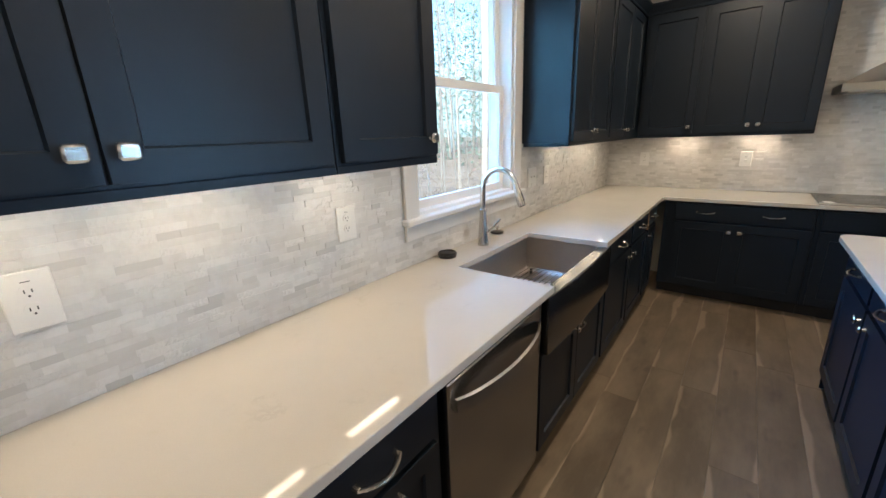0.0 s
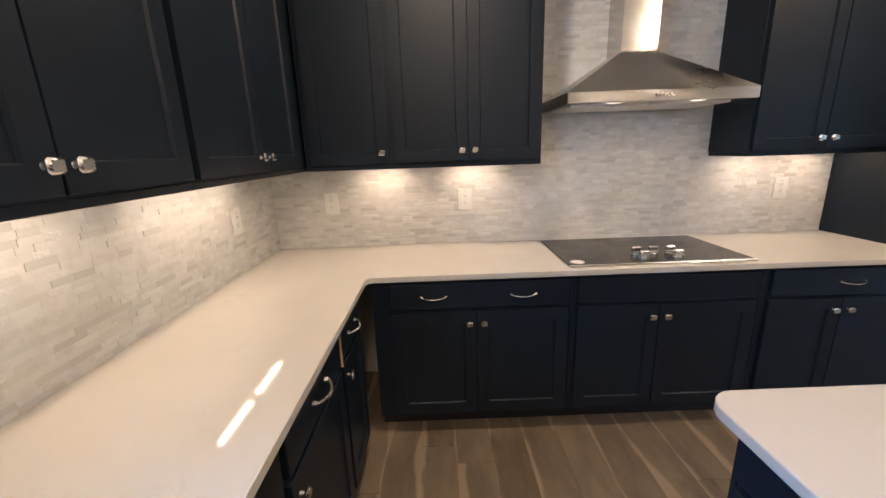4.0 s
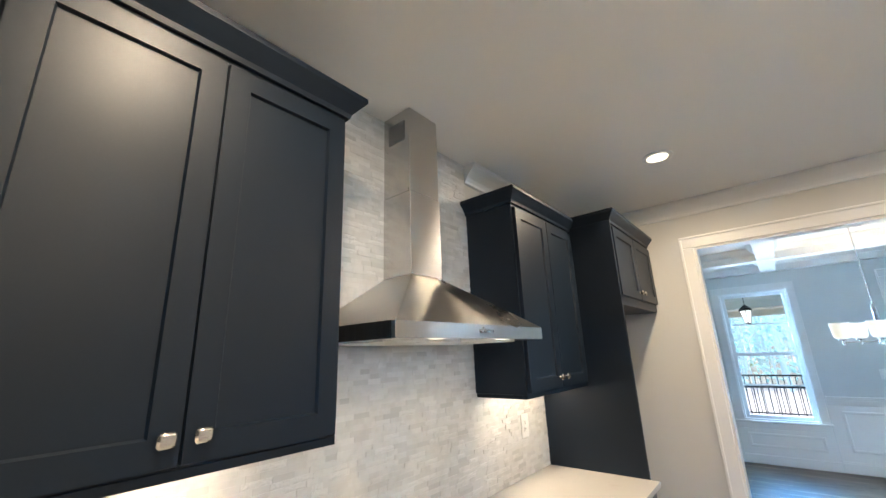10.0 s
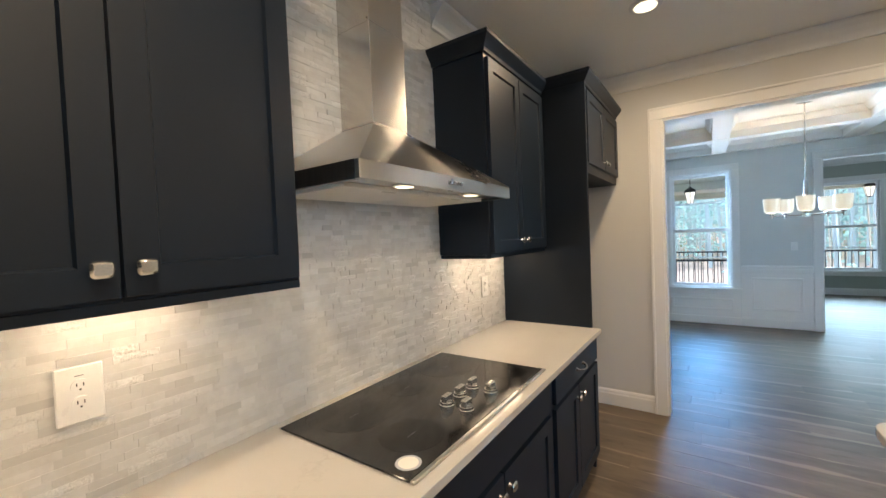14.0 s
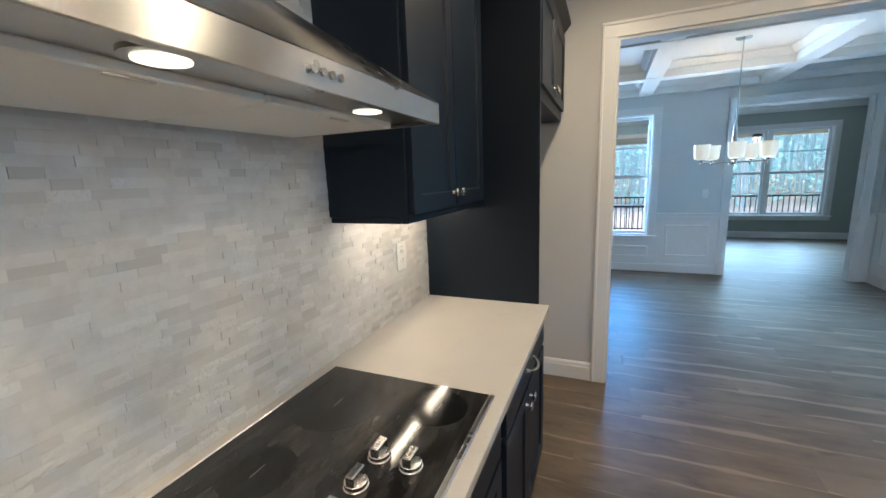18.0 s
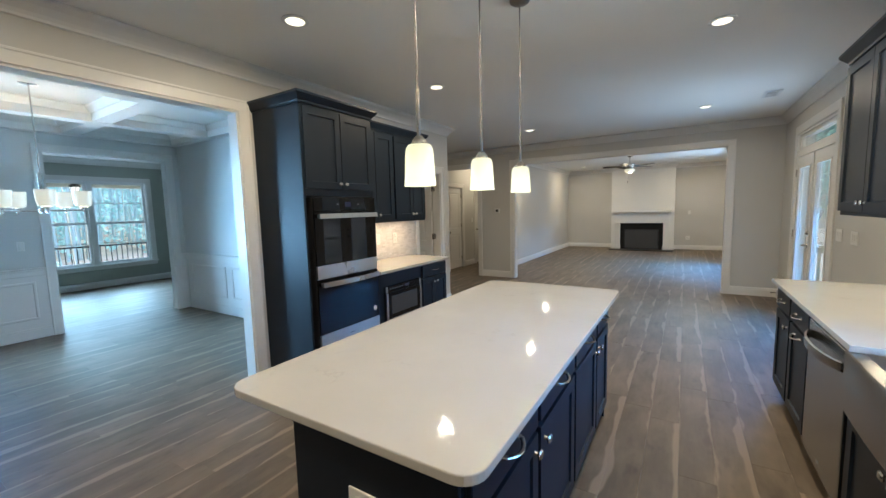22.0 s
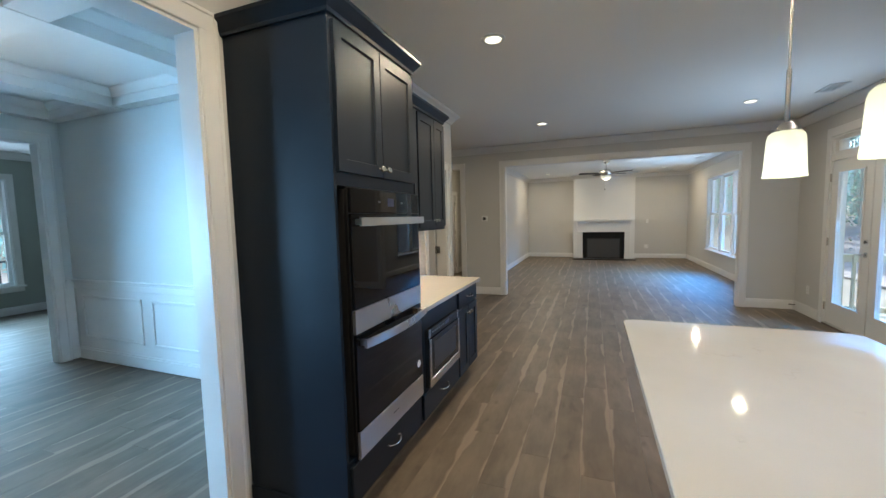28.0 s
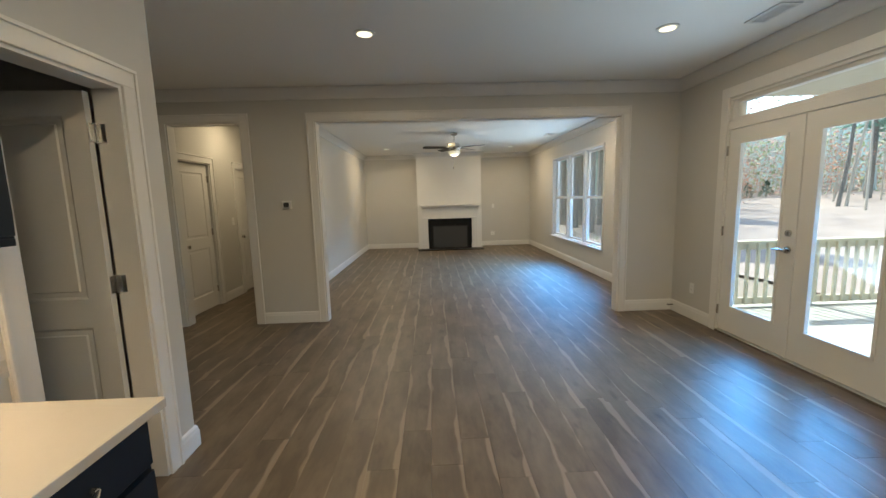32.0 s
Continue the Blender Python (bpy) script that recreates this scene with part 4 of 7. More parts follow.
    box(bolt, 0.01, 0.024, -7.155, -7.145, 1.088, 1.112, 0.002)
    part("deadbolt", bolt, M_NICKEL, d, "satin nickel deadbolt", smooth=True)
    for z in (0.24, 1.06, 1.86):
        for y in (y0 - 0.004, y1 + 0.004):
            part("hinge", one(-0.004, 0.012, y - 0.010, y + 0.010, z - 0.05, z + 0.05, 0.003), M_NICKEL, d, "satin nickel hinge")


french_doors()


def panel_door(name, m, width, label, knob_at, hinge_at, lift=0.012, height=2.02, leaf=None):
    """A two-panel door; u from 0 to width, d from 0 back to -0.035."""
    d = thing(name, m @ Vector((0, 0, 0)), label, "door")
    d["kind"] = "structure"
    s, bm = 0.105, bmesh.new()
    fields = [(s, width - s, 0.22, 0.87), (s, width - s, 1.02, height - 0.115)]
    recessed(bm, 0, width, -0.035, 0, lift, height, fields, 0.009, 0.012)
    for a, b, c, e in fields:
        box(bm, a + 0.035, b - 0.035, -0.028, -0.003, c + 0.035, e - 0.035, 0.006)
    part("door_leaf", bm, M_TRIM, d, "", m)
    if knob_at is not None:
        kb = bmesh.new()
        for sgn in (1, -1):
            o = 0 if sgn > 0 else -0.035
            tube(kb, [(knob_at, o, 0.93), (knob_at, o + sgn * 0.008, 0.93)], 0.028, 18)
            tube(kb, [(knob_at, o + sgn * 0.006, 0.93), (knob_at, o + sgn * 0.035, 0.93)], 0.010, 12)
            tube(kb, [(knob_at, o + sgn * 0.03, 0.93), (knob_at, o + sgn * 0.037, 0.93), (knob_at, o + sgn * 0.055, 0.93), (knob_at, o + sgn * 0.063, 0.93)], [0.012, 0.024, 0.026, 0.014], 18)
        part("door_handle", kb, M_NICKEL, d, "satin nickel door knob", m, True)
    for z in (0.25, 1.085, 1.83):
        a, b, c, e = leaf or (hinge_at - 0.018, hinge_at + 0.018, -0.008, 0.014)
        hb = one(a, b, c, e, z - 0.045, z + 0.045, 0.003)
        if leaf:
            box(hb, a - 0.045, a - 0.002, c + 0.001, c + 0.005, z - 0.045, z + 0.045, 0.001)
            tube(hb, [(a - 0.002, c + 0.006, z - 0.047), (a - 0.002, c + 0.006, z + 0.047)], 0.006, 10)
        part("hinge", hb, M_NICKEL, d, "satin nickel hinge", m)
    return d


# pantry door, hinged on the far jamb and standing ajar into the pantry
def turned(x, y, degrees):
    return pose(x, y, 0, 0, 0, degrees)


panel_door("door_2", turned(4.602, -5.944, 3), 0.56, "white two-panel pantry door standing open into the pantry", 0.50, 0.0, leaf=(-0.008, -0.001, -0.046, -0.004))
panel_door("door_3", Matrix(((0, -1, 0, 6.17), (1, 0, 0, -9.70), (0, 0, 1, 0), (0, 0, 0, 1))), 0.70, "white closed two-panel hall door", 0.64, 0.0)
panel_door("door_4", Matrix(((0, -1, 0, 6.17), (1, 0, 0, -11.20), (0, 0, 1, 0), (0, 0, 0, 1))), 0.72, "white closed two-panel hall door", 0.66, 0.0)

# ---- cabinets ----


def pull(parent, m, u, z, d, upright=False):
    """An arched bow handle, 0.13 long, at height z."""
    bm = bmesh.new()
    pts = []
    for k in range(9):
        s = -1 + k / 4
        pts.append((u + s * 0.062, d + 0.010 + 0.024 * (1 - s * s), z - 0.006 * (1 - s * s)))
    tube(bm, pts, 0.0075, 8, 0.55)
    for s in (-1, 1):
        tube(bm, [(u + s * 0.060, d - 0.002, z), (u + s * 0.060, d + 0.013, z)], [0.010, 0.007], 8)
    part("handle", bm, M_NICKEL, parent, "satin nickel arched pull", m, True)


def knob(parent, m, u, z, d):
    bm = bmesh.new()
    tube(bm, [(u, d - 0.002, z), (u, d + 0.004, z), (u, d + 0.018, z)], [0.010, 0.007, 0.006], 10)
    box(bm, u - 0.018, u + 0.018, d + 0.014, d + 0.026, z - 0.0155, z + 0.0155, 0.0055)
    part("knob", bm, M_NICKEL, parent, "satin nickel square knob", m, True)


def shaker(parent, m, u0, u1, z0, z1, d, name="door"):
    """A framed door front of 20 mm with a recessed flat panel."""
    bm, r = bmesh.new(), 0.058
    recessed(bm, u0, u1, d - 0.02, d, z0, z1, [(u0 + r, u1 - r, z0 + r, z1 - r)], 0.010, 0.004)
    rim = [e for e in bm.edges if all(abs(v.co.y - d) < 1e-6 for v in e.verts) and
           (all(abs(v.co.x - u0) < 1e-6 for v in e.verts) or all(abs(v.co.x - u1) < 1e-6 for v in e.verts) or
            all(abs(v.co.z - z0) < 1e-6 for v in e.verts) or all(abs(v.co.z - z1) < 1e-6 for v in e.verts))]
    bmesh.ops.bevel(bm, geom=rim, offset=0.002, segments=1, affect="EDGES", profile=0.5)
    return part(name, bm, M_NAVY, parent, "", m)


def slab(parent, m, u0, u1, z0, z1, d, name="drawer"):
    return part(name, one(u0, u1, d - 0.02, d, z0, z1, 0.003), M_NAVY, parent, "", m)


def base_cabinet(m, u0, u1, d, fronts, label, group="", back=0.003, toe=0.075):
    """fronts: ("door", u0, u1, knob u) or ("drawer", u0, u1, pull u's) or ("low", ...)."""
    c = thing("base_cabinet", m @ Vector(((u0 + u1) / 2, d / 2, 0)), label, "cabinet", group)
    part("body", one(u0, u1, back, d - 0.02, 0.105, CT - 0.032, 0.0015), M_NAVY, c, "", m)
    part("toe_kick", one(u0, u1, back, d - 0.02 - toe, 0.004, 0.105), M_TOE, c, "", m)
    for kind, a, b, at in fronts:
        if kind == "drawer":
            f = slab(c, m, a, b, 0.715, 0.852, d)
            for u in at:
                pull(f, m, u, 0.785, d)
        elif kind == "low":
            f = slab(c, m, a, b, 0.13, 0.30, d)
            for u in at:
                pull(f, m, u, 0.225, d)
        else:
            f = shaker(c, m, a, b, 0.125, 0.695, d)
            if at is not None:
                knob(f, m, at, 0.635, d)
    return c


def wall_cabinet(m, u0, u1, d, doors, label, group="", z0=UB, z1=UT, crown=True, ends=(True, True), rail=True, knob_z=0.085, door_z=None):
    c = thing("wall_cabinet", m @ Vector(((u0 + u1) / 2, d / 2, z0)), label, "cabinet", group)
    part("body", one(u0, u1, 0.003, d - 0.02, z0 + 0.02, z1, 0.0015), M_NAVY, c, "", m)
    if rail:
        part("light_rail", one(u0, u1, d - 0.045, d - 0.018, z0, z0 + 0.022, 0.002), M_NAVY, c, "", m)
        for a in (u0, u1 - 0.018):
            part("side_rail", one(a, a + 0.018, 0.014, d - 0.0455, z0, z0 + 0.0195, 0.0015), M_NAVY, c, "", m)
    lo = door_z if door_z else z0 + 0.03
    for a, b, at in doors:
        f = shaker(c, m, a, b, lo, z1 - 0.035, d)
        if at is not None:
            knob(f, m, at, lo + knob_z - 0.03, d)
    if crown:
        prof = [(0, z1 - 0.012), (0.012, z1 - 0.012), (0.016, z1 + 0.004), (0.03, z1 + 0.02), (0.048, z1 + 0.042), (0.055, z1 + 0.05), (0.055, z1 + 0.068), (0, z1 + 0.068)]
        pts = [(u0, 0.003)] if ends[0] else []
        pts += [(u0, d - 0.02), (u1, d - 0.02)]
        if ends[1]:
            pts.append((u1, 0.003))
        part("crown", sweep(bmesh.new(), pts, prof, 1), M_NAVY, c, "", m)
    return c


G1 = "navy kitchen base cabinets"
G2 = "navy kitchen wall cabinets"
DR = 0.632  # front of the base cabinets on the range wall
base_cabinet(ON_RANGE, 0.675, 1.662, DR, [("drawer", 0.765, 1.648, (0.98, 1.42)), ("door", 0.765, 1.188, 1.155), ("door", 1.194, 1.648, 1.228)],
             "navy base cabinet with one wide drawer and two doors", G1)
base_cabinet(ON_RANGE, 1.664, 2.615, DR, [("drawer", 1.695, 2.590, ()), ("door", 1.695, 2.105, 2.07), ("door", 2.112, 2.590, 2.145)],
             "navy base cabinet with false drawer front below the cooktop", G1)
base_cabinet(ON_RANGE, 2.617, 3.455, DR, [("drawer", 2.655, 3.44, (3.045,)), ("door", 2.655, 3.022, 2.987), ("door", 3.028, 3.44, 3.063)],
             "navy base cabinet with one drawer and two doors", G1)
DW = 0.640  # front of the base cabinets on the window wall
base_cabinet(ON_WINDOW, -1.105, -0.675, DW, [("drawer", -1.090, -0.76, (-0.93,)), ("door", -1.090, -0.76, -1.055)], "navy base cabinet with a drawer and a door near the corner", G1)
base_cabinet(ON_WINDOW, -1.655, -1.107, DW, [("drawer", -1.64, -1.125, (-1.38,)), ("door", -1.64, -1.125, -1.60)], "navy base cabinet with a drawer and a door", G1)
base_cabinet(ON_WINDOW, -2.255, -1.657, DW, [("drawer", -2.235, -1.675, (-1.955,)), ("door", -2.235, -1.675, -1.715)], "navy base cabinet with a drawer and a door", G1)
base_cabinet(ON_WINDOW, -4.275, -3.80, DW, [("drawer", -4.26, -3.83, (-4.045,))], "navy base cabinet with a drawer and a tall pull-out", G1)
base_cabinet(ON_WINDOW, -4.72, -4.277, DW, [("drawer", -4.705, -4.295, (-4.50,)), ("door", -4.705, -4.295, -4.335)], "navy base cabinet with a drawer and a door at the end", G1)
pullout = bpy.data.objects["base_cabinet.006"]
f = shaker(pullout, ON_WINDOW, -4.26, -3.83, 0.125, 0.695, DW)
pull(f, ON_WINDOW, -4.045, 0.655, DW)
part("edge_strip", one(-1.109, -1.102, 0.60, 0.642, 0.70, 0.86), M_RAWWOOD, bpy.data.objects["base_cabinet.004"], "bare wood cabinet edge", ON_WINDOW)

# sink base: doors below the apron
c = thing("sink_cabinet", (0.3, -2.64, 0), "navy sink base cabinet with two doors below the apron sink", "cabinet", G1)
part("body", one(-3.165, -2.257, 0.003, DW - 0.02, 0.105, 0.60), M_NAVY, c, "", ON_WINDOW)
part("side_panel", one(-3.165, -3.145, 0.003, DW - 0.02, 0.60, CT - 0.032), M_NAVY, c, "", ON_WINDOW)
part("side_panel", one(-2.277, -2.257, 0.003, DW - 0.02, 0.60, CT - 0.032), M_NAVY, c, "", ON_WINDOW)
part("toe_kick", one(-3.165, -2.257, 0.003, 0.55, 0.004, 0.105), M_TOE, c, "", ON_WINDOW)
for a, b, k in ((-3.15, -2.713, -2.745), (-2.707, -2.272, -2.675)):
    f = shaker(c, ON_WINDOW, a, b, 0.125, 0.60, DW)
    knob(f, ON_WINDOW, k, 0.55, DW)

wall_cabinet(ON_RANGE, 0.332, 1.572, 0.335, [(0.365, 0.772, 0.738), (0.802, 1.185, 1.155), (1.191, 1.56, 1.222)], "navy wall cabinet with three doors beside the range hood", G2, ends=(False, True))
wall_cabinet(ON_RANGE, 2.672, 3.455, 0.335, [(2.685, 3.060, 3.028), (3.066, 3.44, 3.098)], "navy wall cabinet with two doors beside the tall panel", G2, ends=(True, False))
wall_cabinet(ON_WINDOW, -2.07, -1.277, 0.335, [(-2.05, -1.686, -1.713), (-1.680, -1.292, -1.652)], "navy wall cabinet with two doors beside the sink window", G2, ends=(True, False))
wall_cabinet(ON_WINDOW, -1.275, -0.003, 0.335, [(-1.260, -0.815, -0.85), (-0.809, -0.42, -0.775)], "navy corner wall cabinet", G2, ends=(False, False))
wall_cabinet(ON_WINDOW, -3.81, -3.372, 0.335, [(-3.795, -3.388, -3.425)], "navy wall cabinet with a single door beside the sink window", G2, ends=(False, True))
wall_cabinet(ON_WINDOW, -4.77, -3.812, 0.335, [(-4.755, -4.302, -4.335), (-4.296, -3.83, -4.265)], "navy wall cabinet with two doors above the worktop end", G2, ends=(True, False))
wall_cabinet(ON_RIGHT, -5.12, -3.80, 0.335, [(-4.165, -3.815, -4.136), (-4.475, -4.171, -4.201), (-5.105, -4.853, -4.882), (-4.847, -4.505, -4.818)], "navy wall cabinet above the microwave counter", G2,
             z0=1.372, z1=2.39, ends=(True, False))

# tall panel and cabinet above the empty refrigerator bay
solo("tall_end_panel", one(3.457, 3.477, -0.602, -0.003, 0.004, 2.438, 0.0015), M_NAVY, "tall navy end panel of the empty refrigerator bay", "panel")
wall_cabinet(ON_RANGE, 3.479, RX - 0.004, 0.605, [(3.50, 3.965, 3.93), (3.971, 4.45, 4.006)], "navy cabinet above the empty refrigerator bay", G2, z0=1.865, z1=2.44,
             ends=(True, False), rail=False, knob_z=0.08, door_z=1.945)

# oven tower
t = thing("oven_tower", (4.15, -3.39, 0), "tall navy oven cabinet with crown beside the dining doorway", "cabinet")
TF = 0.63
part("side_panel", one(-3.005, -2.985, 0.003, TF - 0.02, 0.105, 2.385, 0.0015), M_NAVY, t, "", ON_RIGHT)
part("side_panel", one(-3.80, -3.78, 0.003, TF - 0.02, 0.105, 2.385, 0.0015), M_NAVY, t, "", ON_RIGHT)
part("back", one(-3.78, -3.005, 0.003, 0.02, 0.105, 2.385), M_NAVY, t, "", ON_RIGHT)
part("top_box", one(-3.78, -3.005, 0.02, TF - 0.02, 1.64, 2.385), M_NAVY, t, "", ON_RIGHT)
part("bottom_box", one(-3.78, -3.005, 0.02, TF - 0.02, 0.105, 0.33), M_NAVY, t, "", ON_RIGHT)
part("toe_kick", one(-3.80, -2.989, 0.003, TF - 0.09, 0.004, 0.105), M_TOE, t, "", ON_RIGHT)
part("base_trim", one(-2.985, -2.979, 0.003, TF - 0.09, 0.004, 0.10, 0.002), M_NAVY, t, "", ON_RIGHT)
for a, b, k in ((-3.785, -3.397, -3.43), (-3.391, -3.003, -3.36)):
    f = shaker(t, ON_RIGHT, a, b, 1.70, 2.35, TF)
    knob(f, ON_RIGHT, k, 1.745, TF)
f = slab(t, ON_RIGHT, -3.785, -3.003, 0.13, 0.31, TF)
pull(f, ON_RIGHT, -3.395, 0.235, TF)
z1 = 2.385
prof = [(0, z1 - 0.012), (0.012, z1 - 0.012), (0.016, z1 + 0.004), (0.03, z1 + 0.02), (0.048, z1 + 0.042), (0.055, z1 + 0.05), (0.055, z1 + 0.068), (0, z1 + 0.068)]
part("crown", sweep(bmesh.new(), [(-3.80, 0.003), (-3.80, TF - 0.02), (-2.985, TF - 0.02), (-2.985, 0.003)], prof, 1), M_NAVY, t, "", ON_RIGHT)
part("top", one(-3.80, -2.985, 0.003, TF - 0.02, 2.385, 2.395), M_NAVY, t, "", ON_RIGHT)

# microwave counter
c = base_cabinet(ON_RIGHT, -4.545, -3.802, 0.64, [("low", -4.53, -3.815, (-4.17,))], "navy base cabinet holding the microwave drawer", G1)
base_cabinet(ON_RIGHT, -5.10, -4.547, 0.64, [("drawer", -5.085, -4.565, (-4.825,)), ("door", -5.085, -4.828, -4.86), ("door", -4.822, -4.565, -4.79)], "navy base cabinet with a drawer and two narrow doors", G1)

# island
ID = 0.615
G3 = "navy island cabinets"
isl = [(-2.215, -1.675, -2.165, -1.69), (-2.765, -2.217, -2.275, None), (-3.31, -2.767, -3.26, None), (-3.715, -3.312, -3.365, None)]
for u0, u1, k, _ in isl:
    base_cabinet(ON_ISLAND, u0, u1, ID, [("drawer", u0 + 0.015, u1 - 0.015, ((u0 + u1) / 2,)), ("door", u0 + 0.015, u1 - 0.015, k)], "navy island cabinet with a drawer and a door", G3)
solo("island_end_panel", one(1.705, 2.32, -1.673, -1.655, 0.004, CT - 0.032, 0.002), M_NAVY, "navy end panel of the kitchen island", "panel", "navy island panels")
solo("island_end_panel", one(1.705, 2.32, -3.735, -3.717, 0.004, CT - 0.032, 0.002), M_NAVY, "navy end panel of the kitchen island", "panel", "navy island panels")
solo("island_back_panel", one(2.302, 2.32, -3.717, -1.673, 0.004, CT - 0.032, 0.002), M_NAVY, "navy back panel of the kitchen island", "panel", "navy island panels")


# ---- worktops ----
def plate(pts, z0, z1, bev=0.004):
    """A slab over a plan outline."""
    bm = bmesh.new()
    v = [bm.verts.new((x, y, z0)) for x, y in pts]
    base = bm.faces.new(v)
    top = bmesh.ops.extrude_face_region(bm, geom=[base])
    up = [g for g in top["geom"] if isinstance(g, bmesh.types.BMVert)]
    bmesh.ops.translate(bm, verts=up, vec=(0, 0, z1 - z0))
    rim = [e for e in bm.edges if abs(e.verts[0].co.z - e.verts[1].co.z) < 1e-6]
    bmesh.ops.bevel(bm, geom=rim, offset=bev, segments=2, affect="EDGES", profile=0.5)
    return bm


def rounded(x0, x1, y0, y1, radii, n=7):
    """A rectangle with its own radius at each corner: (x0,y0), (x1,y0), (x1,y1), (x0,y1)."""
    pts = []
    for (cx, cy, sx, sy, a0), r in zip(((x0, y0, 1, 1, 180), (x1, y0, -1, 1, 270), (x1, y1, -1, -1, 0), (x0, y1, 1, -1, 90)), radii):
        for k in range(n):
            a = radians(a0 + 90 * k / (n - 1))
            pts.append((cx + sx * r + r * math.cos(a), cy + sy * r + r * math.sin(a)))
    return pts


SY0, SY1 = -3.105, -2.37  # sink cut-out
inner = [(FR + 0.03 - 0.03 * math.cos(radians(a)), FL - 0.03 + 0.03 * math.sin(radians(a))) for a in (0, 30, 60, 90)]
solo("worktop", plate([(0.003, -0.003), (0.003, -4.79), (FR, -4.79), (FR, SY0), (0.205, SY0), (0.205, SY1), (FR, SY1)] + inner +
                      [(3.456, FL), (3.456, -0.003)], CT - 0.03, CT, 0.003), M_QUARTZ, "white quartz worktop around the corner with sink cut-out", "worktop")
solo("worktop", plate(rounded(3.80, RX - 0.003, -5.13, -3.802, (0.01, 0.003, 0.003, 0.003)), CT - 0.03, CT, 0.003), M_QUARTZ, "white quartz worktop of the microwave counter", "worktop")
solo("island_worktop", plate(rounded(1.634, 2.632, -3.862, -1.612, (0.05, 0.05, 0.08, 0.07)), CT - 0.03, CT, 0.004), M_QUARTZ, "white quartz island worktop with rounded corners", "worktop")

# ---- sink, tap and small things of the window wall ----
s = thing("farmhouse_sink", (0.45, -2.74, 0.62), "stainless steel farmhouse sink with a bowed apron", "sink")
bm = bmesh.new()
z0, z1 = 0.66, CT - 0.034
x0, x1, y0, y1 = 0.19, 0.625, SY0 - 0.012, SY1 + 0.012
outer = [bm.verts.new((x, y, z1)) for x, y in ((x0 - 0.02, y0 - 0.02), (x1, y0 - 0.02), (x1, y1 + 0.02), (x0 - 0.02, y1 + 0.02))]
rim = [bm.verts.new((x, y, z1)) for x, y in ((x0, y0), (x1, y0), (x1, y1), (x0, y1))]
low = [bm.verts.new((x, y, z0 + 0.02)) for x, y in ((x0, y0), (x1, y0), (x1, y1), (x0, y1))]
bot = [bm.verts.new((x, y, z0)) for x, y in ((x0 + 0.02, y0 + 0.02), (x1 - 0.02, y0 + 0.02), (x1 - 0.02, y1 - 0.02), (x0 + 0.02, y1 - 0.02))]
for a, b in ((outer, rim), (rim, low), (low, bot)):
    for k in range(4):
        bm.faces.new((a[k], a[(k + 1) % 4], b[(k + 1) % 4], b[k]))
bm.faces.new(bot)
part("basin", bm, M_SINK, s)
bm = bmesh.new()  # apron, bowed outwards
rows = []
for k in range(13):
    y = -3.15 + (3.15 - 2.29) * k / 12
    bow = 0.664 + 0.015 * math.sin(math.pi * k / 12)
    rows.append([bm.verts.new(p) for p in ((x1 - 0.006, y, z1 + 0.004), (bow - 0.006, y, z1 + 0.004), (bow, y, z1 - 0.004), (bow, y, 0.615), (0.632, y, 0.615), (0.632, y, z1 - 0.02), (x1 - 0.006, y, z1 - 0.02))])
for a, b in zip(rows, rows[1:]):
    for k in range(7):
        bm.faces.new((a[k], a[(k + 1) % 7], b[(k + 1) % 7], b[k]))
bm.faces.new(rows[0])
bm.faces.new(rows[-1][::-1])
part("apron", bm, M_APRON, s, "bowed steel apron front", smooth=True)
bm = lathe(bmesh.new(), [(0.072, z0 + 0.002), (0.070, z0 + 0.008), (0.052, z0 + 0.008), (0.043, z0 + 0.002)], 0.40, -2.80, 24)
drain = part("drain", bm, M_NICKEL, s, "polished steel drain", smooth=True)
part("drain_hole", lathe(bmesh.new(), [(0.038, z0 + 0.0045), (0.038, z0 + 0.009)], 0.40, -2.80, 20), M_BLACK, drain)
g = thing("sink_grid", (0.42, -2.74, z0 + 0.03), "steel wire sink grid lying in the sink", "sink grid")
gz = z0 + 0.028
for k in range(12):
    x = 0.225 + 0.345 * k / 11
    part("wire", tube(bmesh.new(), [(x, y0 + 0.03, gz), (x, y1 - 0.03, gz)], 0.0022, 6), M_NICKEL, g)
for y in (y0 + 0.03, y0 + 0.2, y1 - 0.2, y1 - 0.03):
    part("cross_wire", tube(bmesh.new(), [(0.222, y, gz - 0.004), (0.573, y, gz - 0.004)], 0.0028, 6), M_NICKEL, g)
for x in (0.25, 0.54):
    for y in (y0 + 0.06, y1 - 0.06, -2.73):
        part("rubber_foot", lathe(bmesh.new(), [(0.009, z0 + 0.002), (0.009, gz + 0.006)], x, y, 10), M_BLACK, g)

f = thing("kitchen_tap", (0.11, -2.735, CT), "brushed nickel high-arc pull-down kitchen tap", "tap")
fx, fy = 0.11, -2.735
part("base", lathe(bmesh.new(), [(0.030, CT + 0.001), (0.030, CT + 0.008), (0.026, CT + 0.05), (0.024, CT + 0.09), (0.019, CT + 0.14), (0.0175, CT + 0.19)], fx, fy, 24), M_NICKEL, f, smooth=True)
pts = [(fx, fy, CT + 0.185), (fx, fy, CT + 0.24), (fx + 0.002, fy, CT + 0.30)]
for k in range(13):
    a = math.pi * k / 12 * 0.93
    pts.append((fx + 0.098 - 0.096 * math.cos(a), fy, CT + 0.31 + 0.098 * math.sin(a)))
part("spout", tube(bmesh.new(), pts, 0.0135, 16), M_NICKEL, f, smooth=True)
e = Vector(pts[-1])
